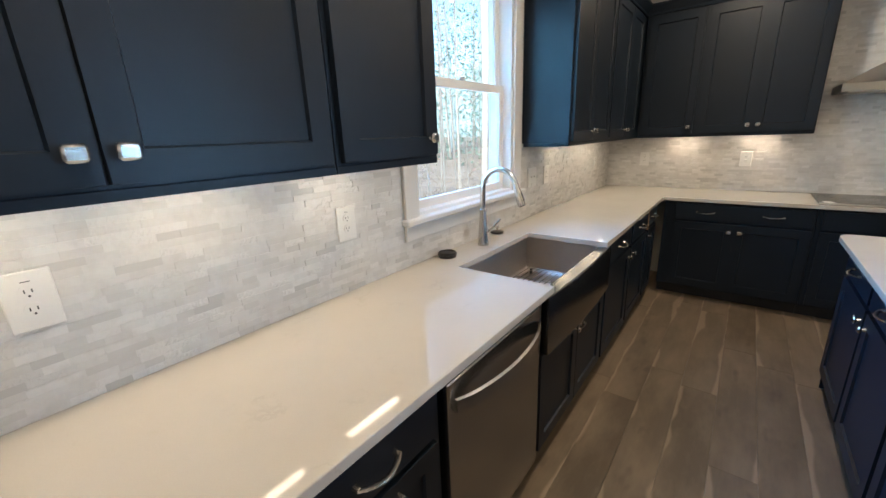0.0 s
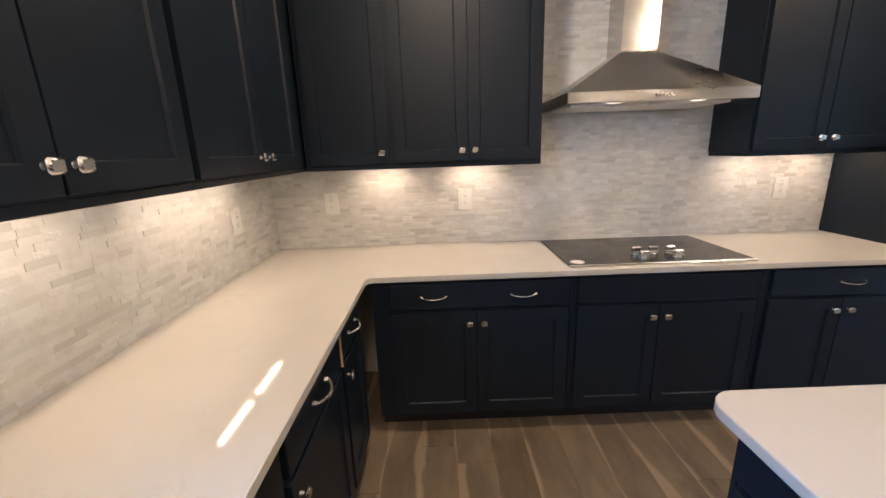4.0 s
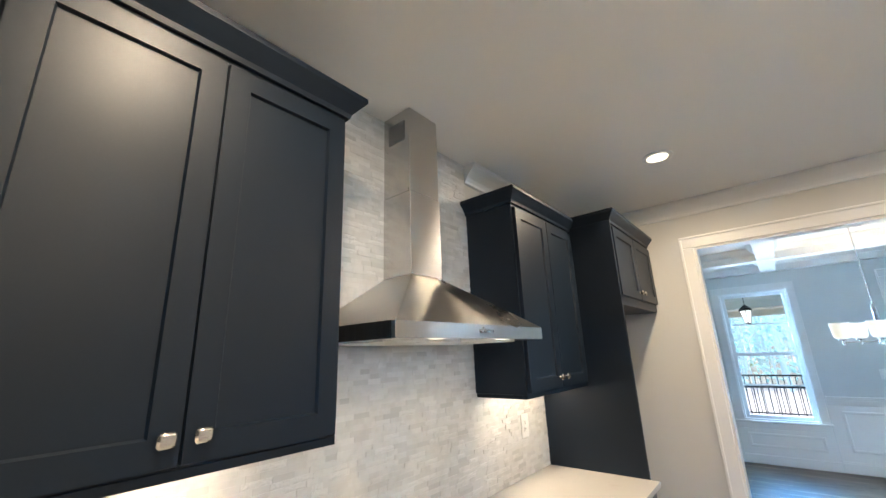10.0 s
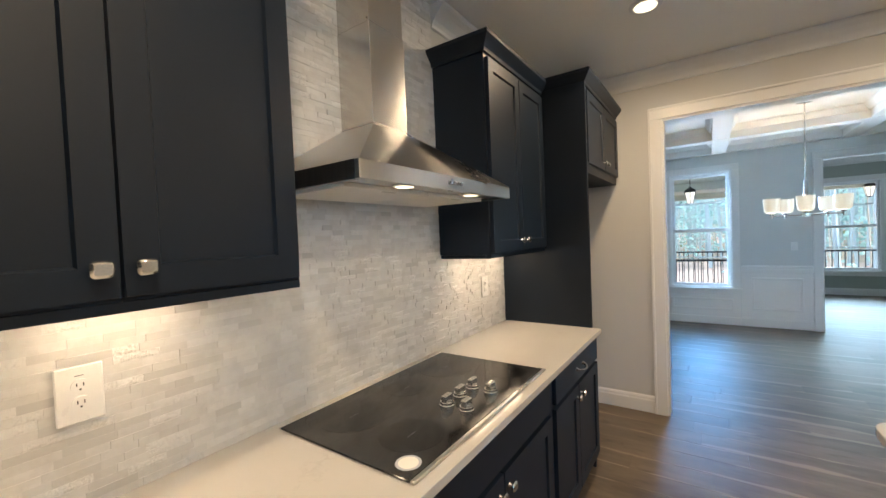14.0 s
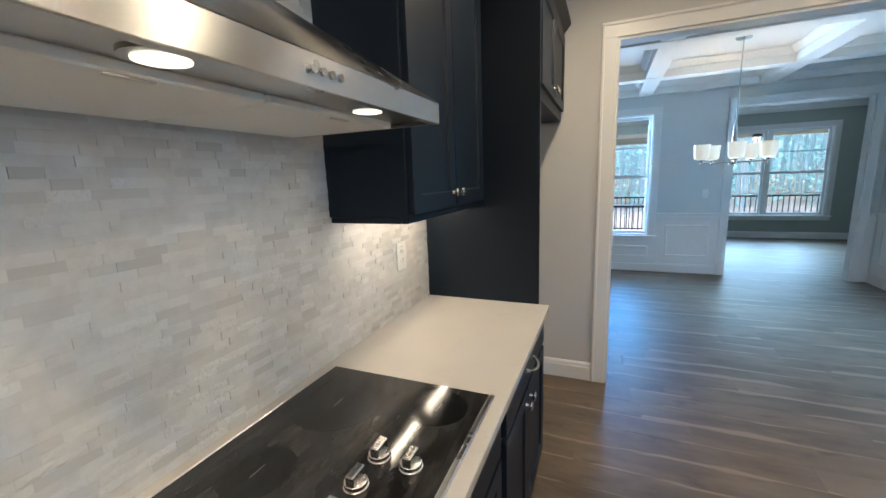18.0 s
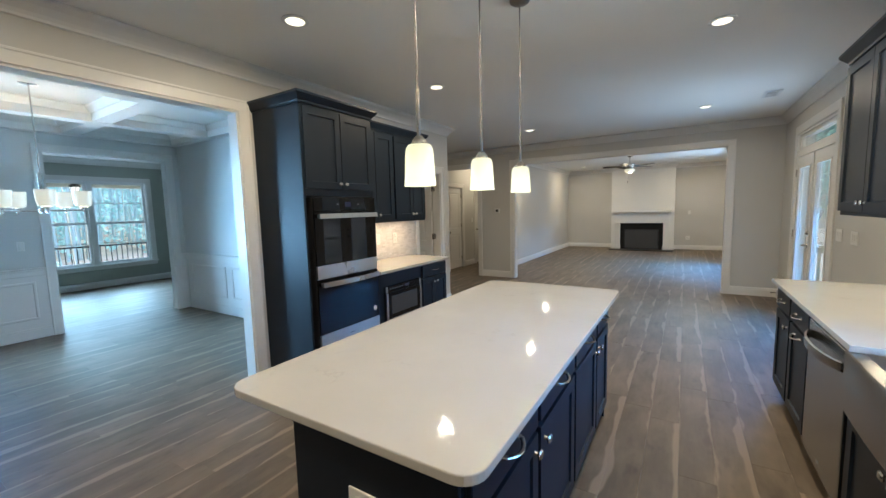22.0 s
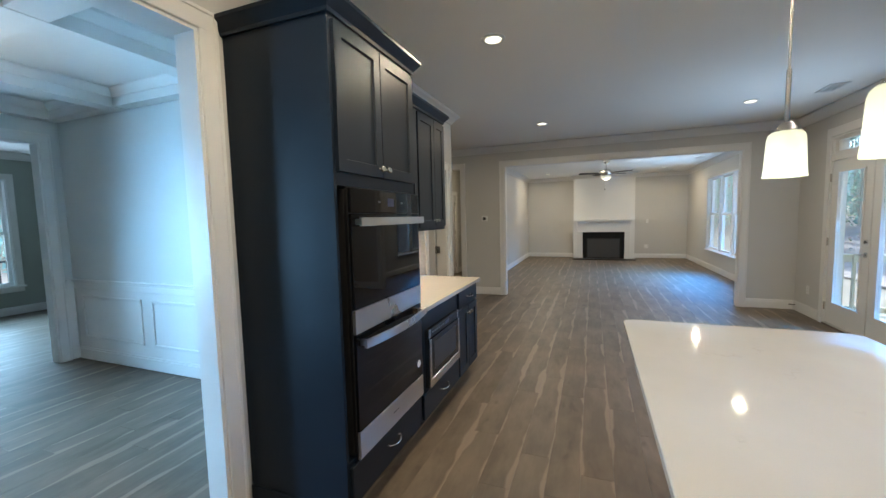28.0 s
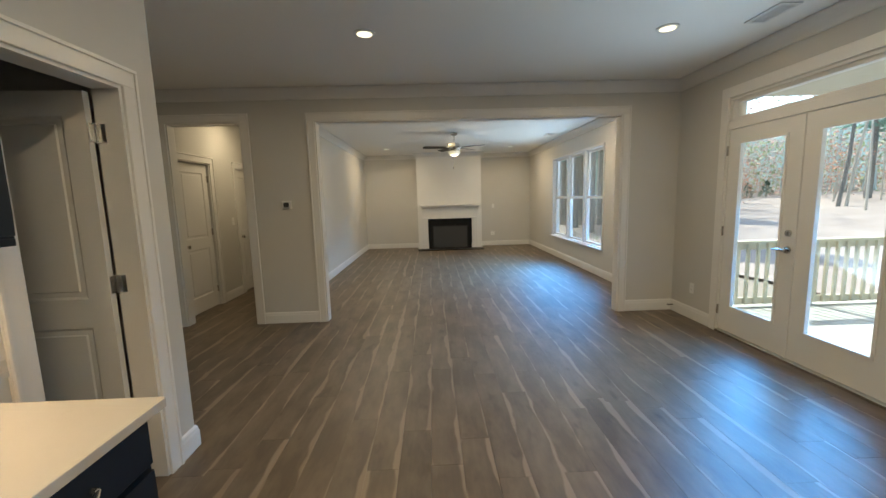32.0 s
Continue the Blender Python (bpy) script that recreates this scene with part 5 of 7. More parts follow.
way = (e - Vector(pts[-2])).normalized()
part("spray_head", tube(bmesh.new(), [e - way * 0.005, e + way * 0.03, e + way * 0.075, e + way * 0.105], [0.0145, 0.017, 0.0205, 0.019], 18), M_NICKEL, f, smooth=True)
part("spray_button", tube(bmesh.new(), [e + way * 0.035 + Vector((0.016, 0, 0)), e + way * 0.075 + Vector((0.019, 0, 0))], 0.006, 10), M_BLACK, f, "black rubber button", smooth=True)
part("spray_face", tube(bmesh.new(), [e + way * 0.104, e + way * 0.108], [0.017, 0.015], 18), M_BLACK, f, smooth=True)
part("collar", lathe(bmesh.new(), [(0.019, CT + 0.19), (0.0195, CT + 0.197), (0.0155, CT + 0.202)], fx, fy, 24), M_STEELV, f, smooth=True)
lv = bmesh.new()
tube(lv, [(fx, fy + 0.02, CT + 0.065), (fx, fy + 0.045, CT + 0.068)], 0.013, 14)
tube(lv, [(fx, fy + 0.042, CT + 0.066), (fx + 0.01, fy + 0.09, CT + 0.085), (fx + 0.018, fy + 0.15, CT + 0.115)], [0.007, 0.0065, 0.006], 10)
part("lever", lv, M_NICKEL, f, "", smooth=True)
p = thing("sink_stopper", (0.045, -2.47, CT), "black and steel sink stopper lying on the worktop", "stopper")
part("disc", lathe(bmesh.new(), [(0.030, CT + 0.001), (0.040, CT + 0.006), (0.040, CT + 0.011), (0.015, CT + 0.016)], 0.045, -2.47, 24), M_BLACK, p, smooth=True)
part("stem", lathe(bmesh.new(), [(0.005, CT + 0.015), (0.005, CT + 0.032), (0.011, CT + 0.036), (0.009, CT + 0.042)], 0.045, -2.47, 14), M_NICKEL, p, smooth=True)
p = thing("sink_strainer", (0.07, -3.01, CT), "black rubber sink ring on the worktop", "drain ring")
part("ring", lathe(bmesh.new(), [(0.030, CT + 0.003), (0.044, CT + 0.001), (0.047, CT + 0.010), (0.044, CT + 0.026), (0.040, CT + 0.027), (0.036, CT + 0.012)], 0.07, -3.01, 28), M_BLACK, p, smooth=True)
part("rib", lathe(bmesh.new(), [(0.0455, CT + 0.0145), (0.0485, CT + 0.016), (0.0485, CT + 0.019), (0.0455, CT + 0.0205)], 0.07, -3.01, 28), M_BLACK, p, smooth=True)

# dishwasher
d = thing("dishwasher", (0.32, -3.485, 0), "stainless steel dishwasher with a bowed bar handle", "dishwasher")
da, db = -3.785, -3.185
part("body", one(da + 0.004, db - 0.004, 0.003, 0.60, 0.11, 0.864), M_BLACK, d, "", ON_WINDOW)
bm = one(da, db, 0.602, 0.645, 0.115, 0.842, 0.004)
part("door", bm, M_DWSTEEL, d, "", ON_WINDOW)
part("control_strip", one(da + 0.004, db - 0.004, 0.602, 0.635, 0.845, 0.862, 0.002), M_BLACK, d, "", ON_WINDOW)
part("toe_kick", one(da, db, 0.02, 0.56, 0.004, 0.11), M_BLACK, d, "", ON_WINDOW)
bm, rows = bmesh.new(), []
for k in range(15):
    s2 = -1 + k / 7
    dd = 0.645 + 0.052 * (1 - s2 * s2) ** 0.8
    u = (da + db) / 2 + s2 * 0.275
    rows.append([bm.verts.new(q) for q in ((u, dd + 0.012, 0.745), (u, dd + 0.012, 0.785), (u, dd + 0.002, 0.788), (u, dd - 0.003, 0.742))])
for a, b in zip(rows, rows[1:]):
    for k in range(4):
        bm.faces.new((a[k], a[(k + 1) % 4], b[(k + 1) % 4], b[k]))
bm.faces.new(rows[0])
bm.faces.new(rows[-1][::-1])
part("handle", bm, M_DWSTEEL, d, "bowed steel bar", ON_WINDOW, True)
part("badge", one(da + 0.28, da + 0.32, 0.645, 0.6465, 0.16, 0.168), M_NICKEL, d, "small pale maker's mark", ON_WINDOW)


# outlets and switches
def plate_on(m, u, z, kind, label, wide=0.072, tall=0.118, group="white wall plates"):
    """A cover plate on the wall plane d = 0 of m; kind: outlet, switch, rocker or blank."""
    p = thing("outlet" if kind == "outlet" else "light_switch", m @ Vector((u, 0, z - tall / 2)), label, "outlet" if kind == "outlet" else "switch", group)
    part("plate", one(u - wide / 2, u + wide / 2, 0.001, 0.008, z - tall / 2, z + tall / 2, 0.0025), M_PLATE, p, "", m)
    n = max(1, round(wide / 0.046) - 1) if wide > 0.1 else 1
    for k in range(n):
        c = u + (k - (n - 1) / 2) * 0.046
        if kind == "outlet":
            if wide > tall:
                spots = ((u - 0.02, z), (u + 0.02, z))
            else:
                spots = ((c, z + 0.02), (c, z - 0.02))
            for a, b in spots if k == 0 or wide <= tall else ():
                f = part("socket", tube(bmesh.new(), [(a, 0.0075, b), (a, 0.0105, b)], 0.0165, 18), M_PLATE, p, "", m)
                for q, r in ((-0.006, 0.003), (0.006, 0.003)):
                    part("slot", one(a + q - 0.0011, a + q + 0.0011, 0.0100, 0.0112, b + r - 0.004, b + r + 0.004), M_SLOT, f, "", m)
                part("slot", tube(bmesh.new(), [(a, 0.0100, b - 0.008), (a, 0.0112, b - 0.008)], 0.0024, 8), M_SLOT, f, "", m)
        elif kind == "switch":
            f = part("toggle", one(c - 0.005, c + 0.005, 0.0075, 0.018, z - 0.004, z + 0.012, 0.002), M_PLATE, p, "", m)
        elif kind == "rocker":
            part("rocker", one(c - 0.016, c + 0.016, 0.0075, 0.0115, z - 0.033, z + 0.033, 0.002), M_PLATE, p, "", m)
    if tall > wide and kind == "outlet":
        part("print", one(u - 0.008, u + 0.008, 0.0078, 0.0082, z + tall / 2 - 0.0235, z + tall / 2 - 0.0215), M_KEY, p, "small grey print", m)
    return p


on_r = ON_RANGE @ Matrix.Translation((0, 0.011, 0))
on_w = ON_WINDOW @ Matrix.Translation((0, 0.011, 0))
on_s = ON_RIGHT @ Matrix.Translation((0, 0.011, 0))
for u in (0.362, 1.185, 3.15):
    plate_on(on_r, u, 1.18, "outlet", "white duplex outlet on the marble splashback", 0.086, 0.132)
for u in (-4.415, -3.565, -1.69):
    plate_on(on_w, u, 1.175, "outlet", "white duplex outlet on the marble splashback", 0.086, 0.132)
plate_on(on_w, -1.93, 1.18, "switch", "white double switch plate on the marble splashback", 0.130, 0.132)
plate_on(on_w, -0.50, 1.17, "outlet", "white duplex outlet on the marble splashback", 0.086, 0.132)
plate_on(on_s, -4.52, 1.155, "blank", "white blank plate on the marble splashback", 0.086, 0.132)
plate_on(on_s, -4.85, 1.15, "outlet", "white duplex outlet on the marble splashback", 0.086, 0.132)
plate_on(Matrix(((1, 0, 0, 0), (0, 1, 0, -1.655), (0, 0, 1, 0), (0, 0, 0, 1))), 2.015, 0.67, "outlet", "white outlet plate on the island end panel", 0.118, 0.072)
plate_on(ON_WINDOW, -6.02, 1.16, "rocker", "white three-gang switch plate beside the patio doors", 0.165)
plate_on(ON_WINDOW, -5.62, 1.16, "rocker", "white three-gang switch plate beside the patio doors", 0.165)
plate_on(ON_WINDOW, -8.30, 0.36, "outlet", "white duplex outlet above the baseboard")
ON_LIVEND = Matrix(((1, 0, 0, 0), (0, 1, 0, VY1), (0, 0, 1, 0), (0, 0, 0, 1)))
plate_on(ON_LIVEND, 1.13, 1.20, "rocker", "white switch plate beside the fireplace")
plate_on(ON_LIVEND, 1.15, 0.38, "outlet", "white outlet plate beside the fireplace", 0.118)
ON_LIVSIDE = Matrix(((1, 0, 0, 0), (0, 1, 0, LY), (0, 0, 1, 0), (0, 0, 0, 1)))
plate_on(ON_EAST, -2.2, 1.18, "rocker", "white switch plate above the wainscot")
th = thing("thermostat", (4.69, LY, 1.38), "small white thermostat with a dark screen", "thermostat")
part("housing", one(4.635, 4.745, 0, 0.022, 1.395, 1.49, 0.005), M_PLATE, th, "", ON_LIVSIDE)
part("screen", one(4.665, 4.725, 0.021, 0.024, 1.415, 1.47), M_BLACK, th, "", ON_LIVSIDE)
plate_on(Matrix(((0, -1, 0, 6.14), (1, 0, 0, 0), (0, 0, 1, 0), (0, 0, 0, 1))), -10.25, 1.2, "switch", "white switch plate in the hall")

# ---- cooktop ----
c = thing("cooktop", (2.115, -0.33, CT), "black glass electric cooktop with five steel knobs", "cooktop")
part("glass", one(1.652, 2.578, -0.600, -0.055, CT + 0.001, CT + 0.008, 0.002), M_COOK, c)
part("trim_strip", one(1.652, 2.578, -0.617, -0.601, CT + 0.001, CT + 0.0105, 0.003), M_STEEL, c, "brushed steel front strip")
part("rear_strip", one(1.652, 2.578, -0.0545, -0.048, CT + 0.001, CT + 0.009, 0.002), M_STEEL, c)
for bx_, by_, r in ((1.835, -0.205, 0.118), (2.112, -0.205, 0.082), (2.395, -0.205, 0.128), (2.468, -0.488, 0.082), (1.835, -0.46, 0.10)):
    part("burner", lathe(bmesh.new(), [(r, CT + 0.0079), (r, CT + 0.0084)], bx_, by_, 40), M_BURNER, c, "dark smooth burner ring")
    part("burner_mark", one(bx_ - 0.02, bx_ + 0.02, by_ - 0.001, by_ + 0.001, CT + 0.0083, CT + 0.0087), M_KEY, c)
for kx, ky in ((2.062, -0.438), (2.153, -0.437), (2.243, -0.438), (2.240, -0.520), (2.063, -0.519)):
    bm = lathe(bmesh.new(), [(0.027, CT + 0.008), (0.027, CT + 0.012), (0.0245, CT + 0.014), (0.0245, CT + 0.022), (0.022, CT + 0.024)], kx, ky, 28)
    k = part("knob", bm, M_NICKEL, c, "brushed steel cooktop knob", smooth=True)
    part("grip", one(kx - 0.0225, kx + 0.0225, ky - 0.0105, ky + 0.0105, CT + 0.020, CT + 0.047, 0.003), M_NICKEL, k)
    part("mark", one(kx - 0.0008, kx + 0.0008, ky - 0.0110, ky - 0.0095, CT + 0.03, CT + 0.045), M_BLACK, k)
part("sticker", lathe(bmesh.new(), [(0.036, CT + 0.008), (0.036, CT + 0.0087)], 1.712, -0.548, 28), M_STICKER, c, "round pale blue sticker")
part("sticker_print", lathe(bmesh.new(), [(0.028, CT + 0.0086), (0.028, CT + 0.009)], 1.712, -0.548, 24), M_FILTER, c)

# ---- range hood ----
hd = thing("range_hood", (2.106, -0.24, 1.66), "stainless steel pyramid chimney hood on the tiled wall", "range hood")
hx0, hx1, hy = 1.649, 2.562, -0.482
bm = bmesh.new()
loops = []
for x0, x1, yf, z in ((hx0, hx1, hy, 1.67), (hx0, hx1, hy, 1.722), (2.010, 2.212, -0.192, 1.945), (2.010, 2.212, -0.192, 1.95)):
    loops.append([bm.verts.new(q) for q in ((x0, yf, z), (x1, yf, z), (x1, -0.013, z), (x0, -0.013, z))])
for a, b in list(zip(loops, loops[1:]))[1:]:
    for k in range(4):
        bm.faces.new((a[k], a[(k + 1) % 4], b[(k + 1) % 4], b[k]))
bm.faces.new(loops[-1])
bmesh.ops.delete(bm, geom=loops[0], context="VERTS")
part("canopy", bm, M_STEELH, hd)
bm = bmesh.new()
box(bm, hx0, hx1, hy, hy + 0.02, 1.67, 1.722, 0.0015)
part("front_band", bm, M_STEEL, hd)
part("side_band", one(hx0, hx0 + 0.018, hy + 0.0205, -0.013, 1.67, 1.722), M_DARKSTEEL, hd)
part("side_band", one(hx1 - 0.018, hx1, hy + 0.0205, -0.013, 1.67, 1.722), M_DARKSTEEL, hd)
part("under_panel", one(hx0 + 0.018, hx1 - 0.018, hy + 0.02, -0.013, 1.680, 1.688), M_STEEL, hd)
for a, b in ((1.70, 2.098), (2.106, 2.512)):
    fl = part("filter", one(a, b, -0.365, -0.03, 1.664, 1.680, 0.003), M_FILTER, hd, "pale metal grease filter")
    part("filter_clip", one((a + b) / 2 - 0.03, (a + b) / 2 + 0.03, -0.358, -0.348, 1.6615, 1.6645, 0.001), M_STEEL, fl)
for lx in (1.895, 2.310):
    part("lamp_ring", lathe(bmesh.new(), [(0.042, 1.681), (0.042, 1.674), (0.032, 1.673)], lx, -0.425, 28), M_STEEL, hd, smooth=True)
    part("lamp_lens", lathe(bmesh.new(), [(0.031, 1.678), (0.030, 1.671), (0.01, 1.6695)], lx, -0.425, 24), M_LED, hd, "lit frosted lamp lens", smooth=True)
for k in range(4):
    part("button", tube(bmesh.new(), [(2.078 + 0.022 * k, hy + 0.001, 1.697), (2.078 + 0.022 * k, hy - 0.006, 1.697)], 0.0065, 12), M_NICKEL, hd)
bm = bmesh.new()
box(bm, 2.012, 2.210, -0.190, -0.013, 1.952, 2.33, 0.001)
ch = part("chimney_lower", bm, M_STEELV, hd)
part("chimney_upper", one(2.0145, 2.2075, -0.1875, -0.013, 2.332, CEIL - 0.004, 0.001), M_STEELV, hd)
for side in (2.0135, 2.2085):
    vent = part("vent_grille", one(side - 0.0012, side + 0.0012, -0.155, -0.05, 2.60, 2.70), M_DARKSTEEL, hd, "dark perforated vent")
    for i in range(8):
        part("vent_slat", one(side - 0.002, side + 0.002, -0.152, -0.053, 2.607 + 0.0118 * i, 2.611 + 0.0118 * i), M_STEELV, vent)
part("seam_screw", tube(bmesh.new(), [(2.0125, -0.176, 2.345), (2.0105, -0.176, 2.345)], 0.003, 8), M_NICKEL, hd)

# ---- double oven ----
o = thing("double_oven", (4.1, -3.41, 0.33), "black glass and stainless double wall oven", "oven")
OF = TF + 0.022
oa, ob_ = -3.778, -3.04
part("body", one(oa + 0.012, ob_ - 0.012, 0.03, TF - 0.022, 0.34, 1.625), M_BLACK, o, "", ON_RIGHT)
part("surround", one(oa, ob_, TF + 0.001, TF + 0.006, 0.332, 1.632), M_BLACK, o, "", ON_RIGHT)
cp = part("control_panel", one(oa + 0.003, ob_ - 0.003, TF + 0.006, OF, 1.515, 1.628, 0.002), M_BLACKGLASS, o, "black glass control panel", ON_RIGHT)
part("display", one(-3.455, -3.385, OF + 0.0002, OF + 0.0008, 1.548, 1.592), M_DISPLAY, cp, "dim blue display", ON_RIGHT)
for u in (-3.55, -3.30):
    part("touch_key", one(u - 0.012, u + 0.012, OF + 0.0002, OF + 0.0008, 1.566, 1.576), M_KEY, cp, "", ON_RIGHT)


def oven_door(z0, z1, band, curved):
    dr = part("oven_door", one(oa + 0.003, ob_ - 0.003, TF + 0.006, OF, z0 + band, z1, 0.002), M_BLACKGLASS, o, "black glass oven door", ON_RIGHT)
    part("door_band", one(oa + 0.003, ob_ - 0.003, TF + 0.006, OF + 0.002, z0, z0 + band - 0.002, 0.002), M_STEEL, o, "stainless lower band", ON_RIGHT)
    bm, rows = bmesh.new(), []
    for k in range(15):
        s = -1 + k / 7
        dd = OF + 0.032 + (0.032 * (1 - s * s) if curved else 0.0)
        u = (oa + ob_) / 2 + s * (ob_ - oa) * 0.47
        rows.append([bm.verts.new(q) for q in ((u, dd + 0.014, z1 - 0.058), (u, dd + 0.014, z1 - 0.018), (u, dd, z1 - 0.018), (u, dd, z1 - 0.058))])
    for a, b in zip(rows, rows[1:]):
        for k in range(4):
            bm.faces.new((a[k], a[(k + 1) % 4], b[(k + 1) % 4], b[k]))
    bm.faces.new(rows[0])
    bm.faces.new(rows[-1][::-1])
    h = part("handle", bm, M_STEEL, dr, "flat stainless bar handle", ON_RIGHT)
    for s in (-1, 1):
        u = (oa + ob_) / 2 + s * (ob_ - oa) * 0.44
        part("bracket", one(u - 0.012, u + 0.012, OF - 0.001, OF + 0.036, z1 - 0.052, z1 - 0.024, 0.002), M_STEEL, dr, "", ON_RIGHT)
    return dr


oven_door(0.945, 1.510, 0.115, False)
low = oven_door(0.345, 0.938, 0.125, True)
part("sticker", tube(bmesh.new(), [(-3.72, OF + 0.0002, 0.56), (-3.72, OF + 0.001, 0.56)], 0.024, 24), M_FILTER, low, "round pale sticker", ON_RIGHT)
part("maker_mark", one(-3.43, -3.37, OF + 0.002, OF + 0.0026, 0.405, 0.411), M_DARKSTEEL, o, "small dark maker's mark", ON_RIGHT)
part("vent_strip", one(oa + 0.003, ob_ - 0.003, TF + 0.006, OF - 0.004, 0.332, 0.343), M_STEEL, o, "", ON_RIGHT)

# microwave drawer
mw = thing("microwave_drawer", (4.1, -4.2, 0.33), "stainless microwave drawer built into the counter", "microwave")
MF = 0.64
ma, mb = -4.505, -3.885
part("body", one(ma + 0.01, mb - 0.01, 0.62, MF - 0.001, 0.335, 0.71), M_BLACK, mw, "", ON_RIGHT)
bm = bmesh.new()
box(bm, ma, ma + 0.034, MF - 0.018, MF + 0.02, 0.325, 0.66, 0.003)
box(bm, mb - 0.034, mb, MF - 0.018, MF + 0.02, 0.325, 0.66, 0.003)
box(bm, ma + 0.0345, mb - 0.0345, MF - 0.018, MF + 0.02, 0.325, 0.385, 0.003)
fr = part("front_frame", bm, M_STEELV, mw, "brushed steel frame", ON_RIGHT)
part("window", one(ma + 0.0345, mb - 0.0345, MF - 0.006, MF + 0.016, 0.3855, 0.659), M_BLACKGLASS, fr, "black glass window", ON_RIGHT)
part("door_glass", one(ma + 0.085, mb - 0.085, MF + 0.0155, MF + 0.0168, 0.43, 0.62), M_MESH, fr, "dark grey window mesh", ON_RIGHT)
for e in (ma, mb - 0.034):
    part("end_cap", one(e, e + 0.034, MF - 0.018, MF + 0.014, 0.664, 0.728, 0.003), M_STEELV, mw, "brushed steel end cap", ON_RIGHT)
pn = part("control_panel", one(ma + 0.035, mb - 0.035, MF - 0.018, MF + 0.012, 0.664, 0.728, 0.003), M_BLACKGLASS, mw, "black glass control panel", ON_RIGHT)
part("display", one(-4.28, -4.20, MF + 0.0122, MF + 0.0128, 0.685, 0.712), M_DISPLAY, pn, "dim blue display", ON_RIGHT)
for k in range(6):
    part("touch_key", one(-4.17 + 0.04 * k, -4.15 + 0.04 * k, MF + 0.0122, MF + 0.0128, 0.692, 0.704), M_KEY, pn, "", ON_RIGHT)

# ---- lamps ----


def recessed_light(x, y):
    r = thing("recessed_light", (x, y, CEIL - 0.02), "white recessed ceiling light, lit", "ceiling light", "recessed ceiling lights")
    part("trim_ring", lathe(bmesh.new(), [(0.085, CEIL - 0.001), (0.085, CEIL - 0.006), (0.062, CEIL - 0.010), (0.058, CEIL - 0.002)], x, y, 28, True), M_PLATE, r, smooth=True)
    part("lens", lathe(bmesh.new(), [(0.058, CEIL - 0.009), (0.056, CEIL - 0.013)], x, y, 28), M_LED, r, "glowing lens")
    return r


first = recessed_light(*CANS[0])
for cx, cy in CANS[1:] + [(4.1, -14.25), (0.9, -14.25), (4.1, -10.2), (0.9, -10.2)]:
    copy_thing(first, pose(cx, cy, CEIL - 0.02))


def pendant(x, y):
    p = thing("pendant_light", (x, y, 1.585), "pendant light with an opal glass shade above the island", "pendant light", "pendants above the island")
    part("canopy", lathe(bmesh.new(), [(0.062, CEIL - 0.002), (0.060, CEIL - 0.016), (0.048, CEIL - 0.026), (0.014, CEIL - 0.034)], x, y, 28), M_ROD, p, smooth=True)
    part("rod", lathe(bmesh.new(), [(0.004, 1.95), (0.004, CEIL - 0.03)], x, y, 12), M_ROD, p, smooth=True)
    part("sleeve", lathe(bmesh.new(), [(0.0075, 1.785), (0.0075, 1.965), (0.006, 1.972)], x, y, 14), M_ROD, p, "nickel rod sleeve", smooth=True)
    part("cap", lathe(bmesh.new(), [(0.033, 1.752), (0.034, 1.762), (0.026, 1.775), (0.012, 1.79)], x, y, 24), M_NICKEL, p, smooth=True)
    out = [(0.030, 1.758), (0.043, 1.755), (0.051, 1.746), (0.055, 1.731), (0.0572, 1.69), (0.0595, 1.64), (0.0632, 1.597)]
    part("shade", lathe(bmesh.new(), out + [(r - 0.004, z) for r, z in reversed(out)], x, y, 36, False), M_BELL, p, "lit opal glass bell shade", smooth=True)
    part("bulb", lathe(bmesh.new(), [(0.012, 1.735), (0.018, 1.715), (0.028, 1.69), (0.026, 1.672), (0.012, 1.66)], x, y + 0.0, 16), M_SHADE, p, "", smooth=True)
    return p


first = pendant(2.154, -2.18)
for py in (-2.735, -3.29):
    copy_thing(first, pose(2.154, py, 1.585))

# chandelier of the dining room
c = thing("chandelier", (6.39, -2.05, 1.57), "nickel chandelier with five opal glass cups", "chandelier")
cx, cy = 6.39, -2.05
part("canopy", lathe(bmesh.new(), [(0.07, CEIL - 0.002), (0.065, CEIL - 0.02), (0.015, CEIL - 0.03)], cx, cy, 24), M_NICKEL, c, smooth=True)
part("rod", lathe(bmesh.new(), [(0.006, 1.94), (0.006, CEIL - 0.03)], cx, cy, 10), M_NICKEL, c, smooth=True)
part("sleeve", lathe(bmesh.new(), [(0.02, 1.60), (0.02, 1.93), (0.012, 1.95)], cx, cy, 14), M_NICKEL, c, smooth=True)
part("hub", lathe(bmesh.new(), [(0.01, 1.562), (0.035, 1.57), (0.04, 1.59), (0.035, 1.606), (0.02, 1.612)], cx, cy, 20), M_NICKEL, c, smooth=True)
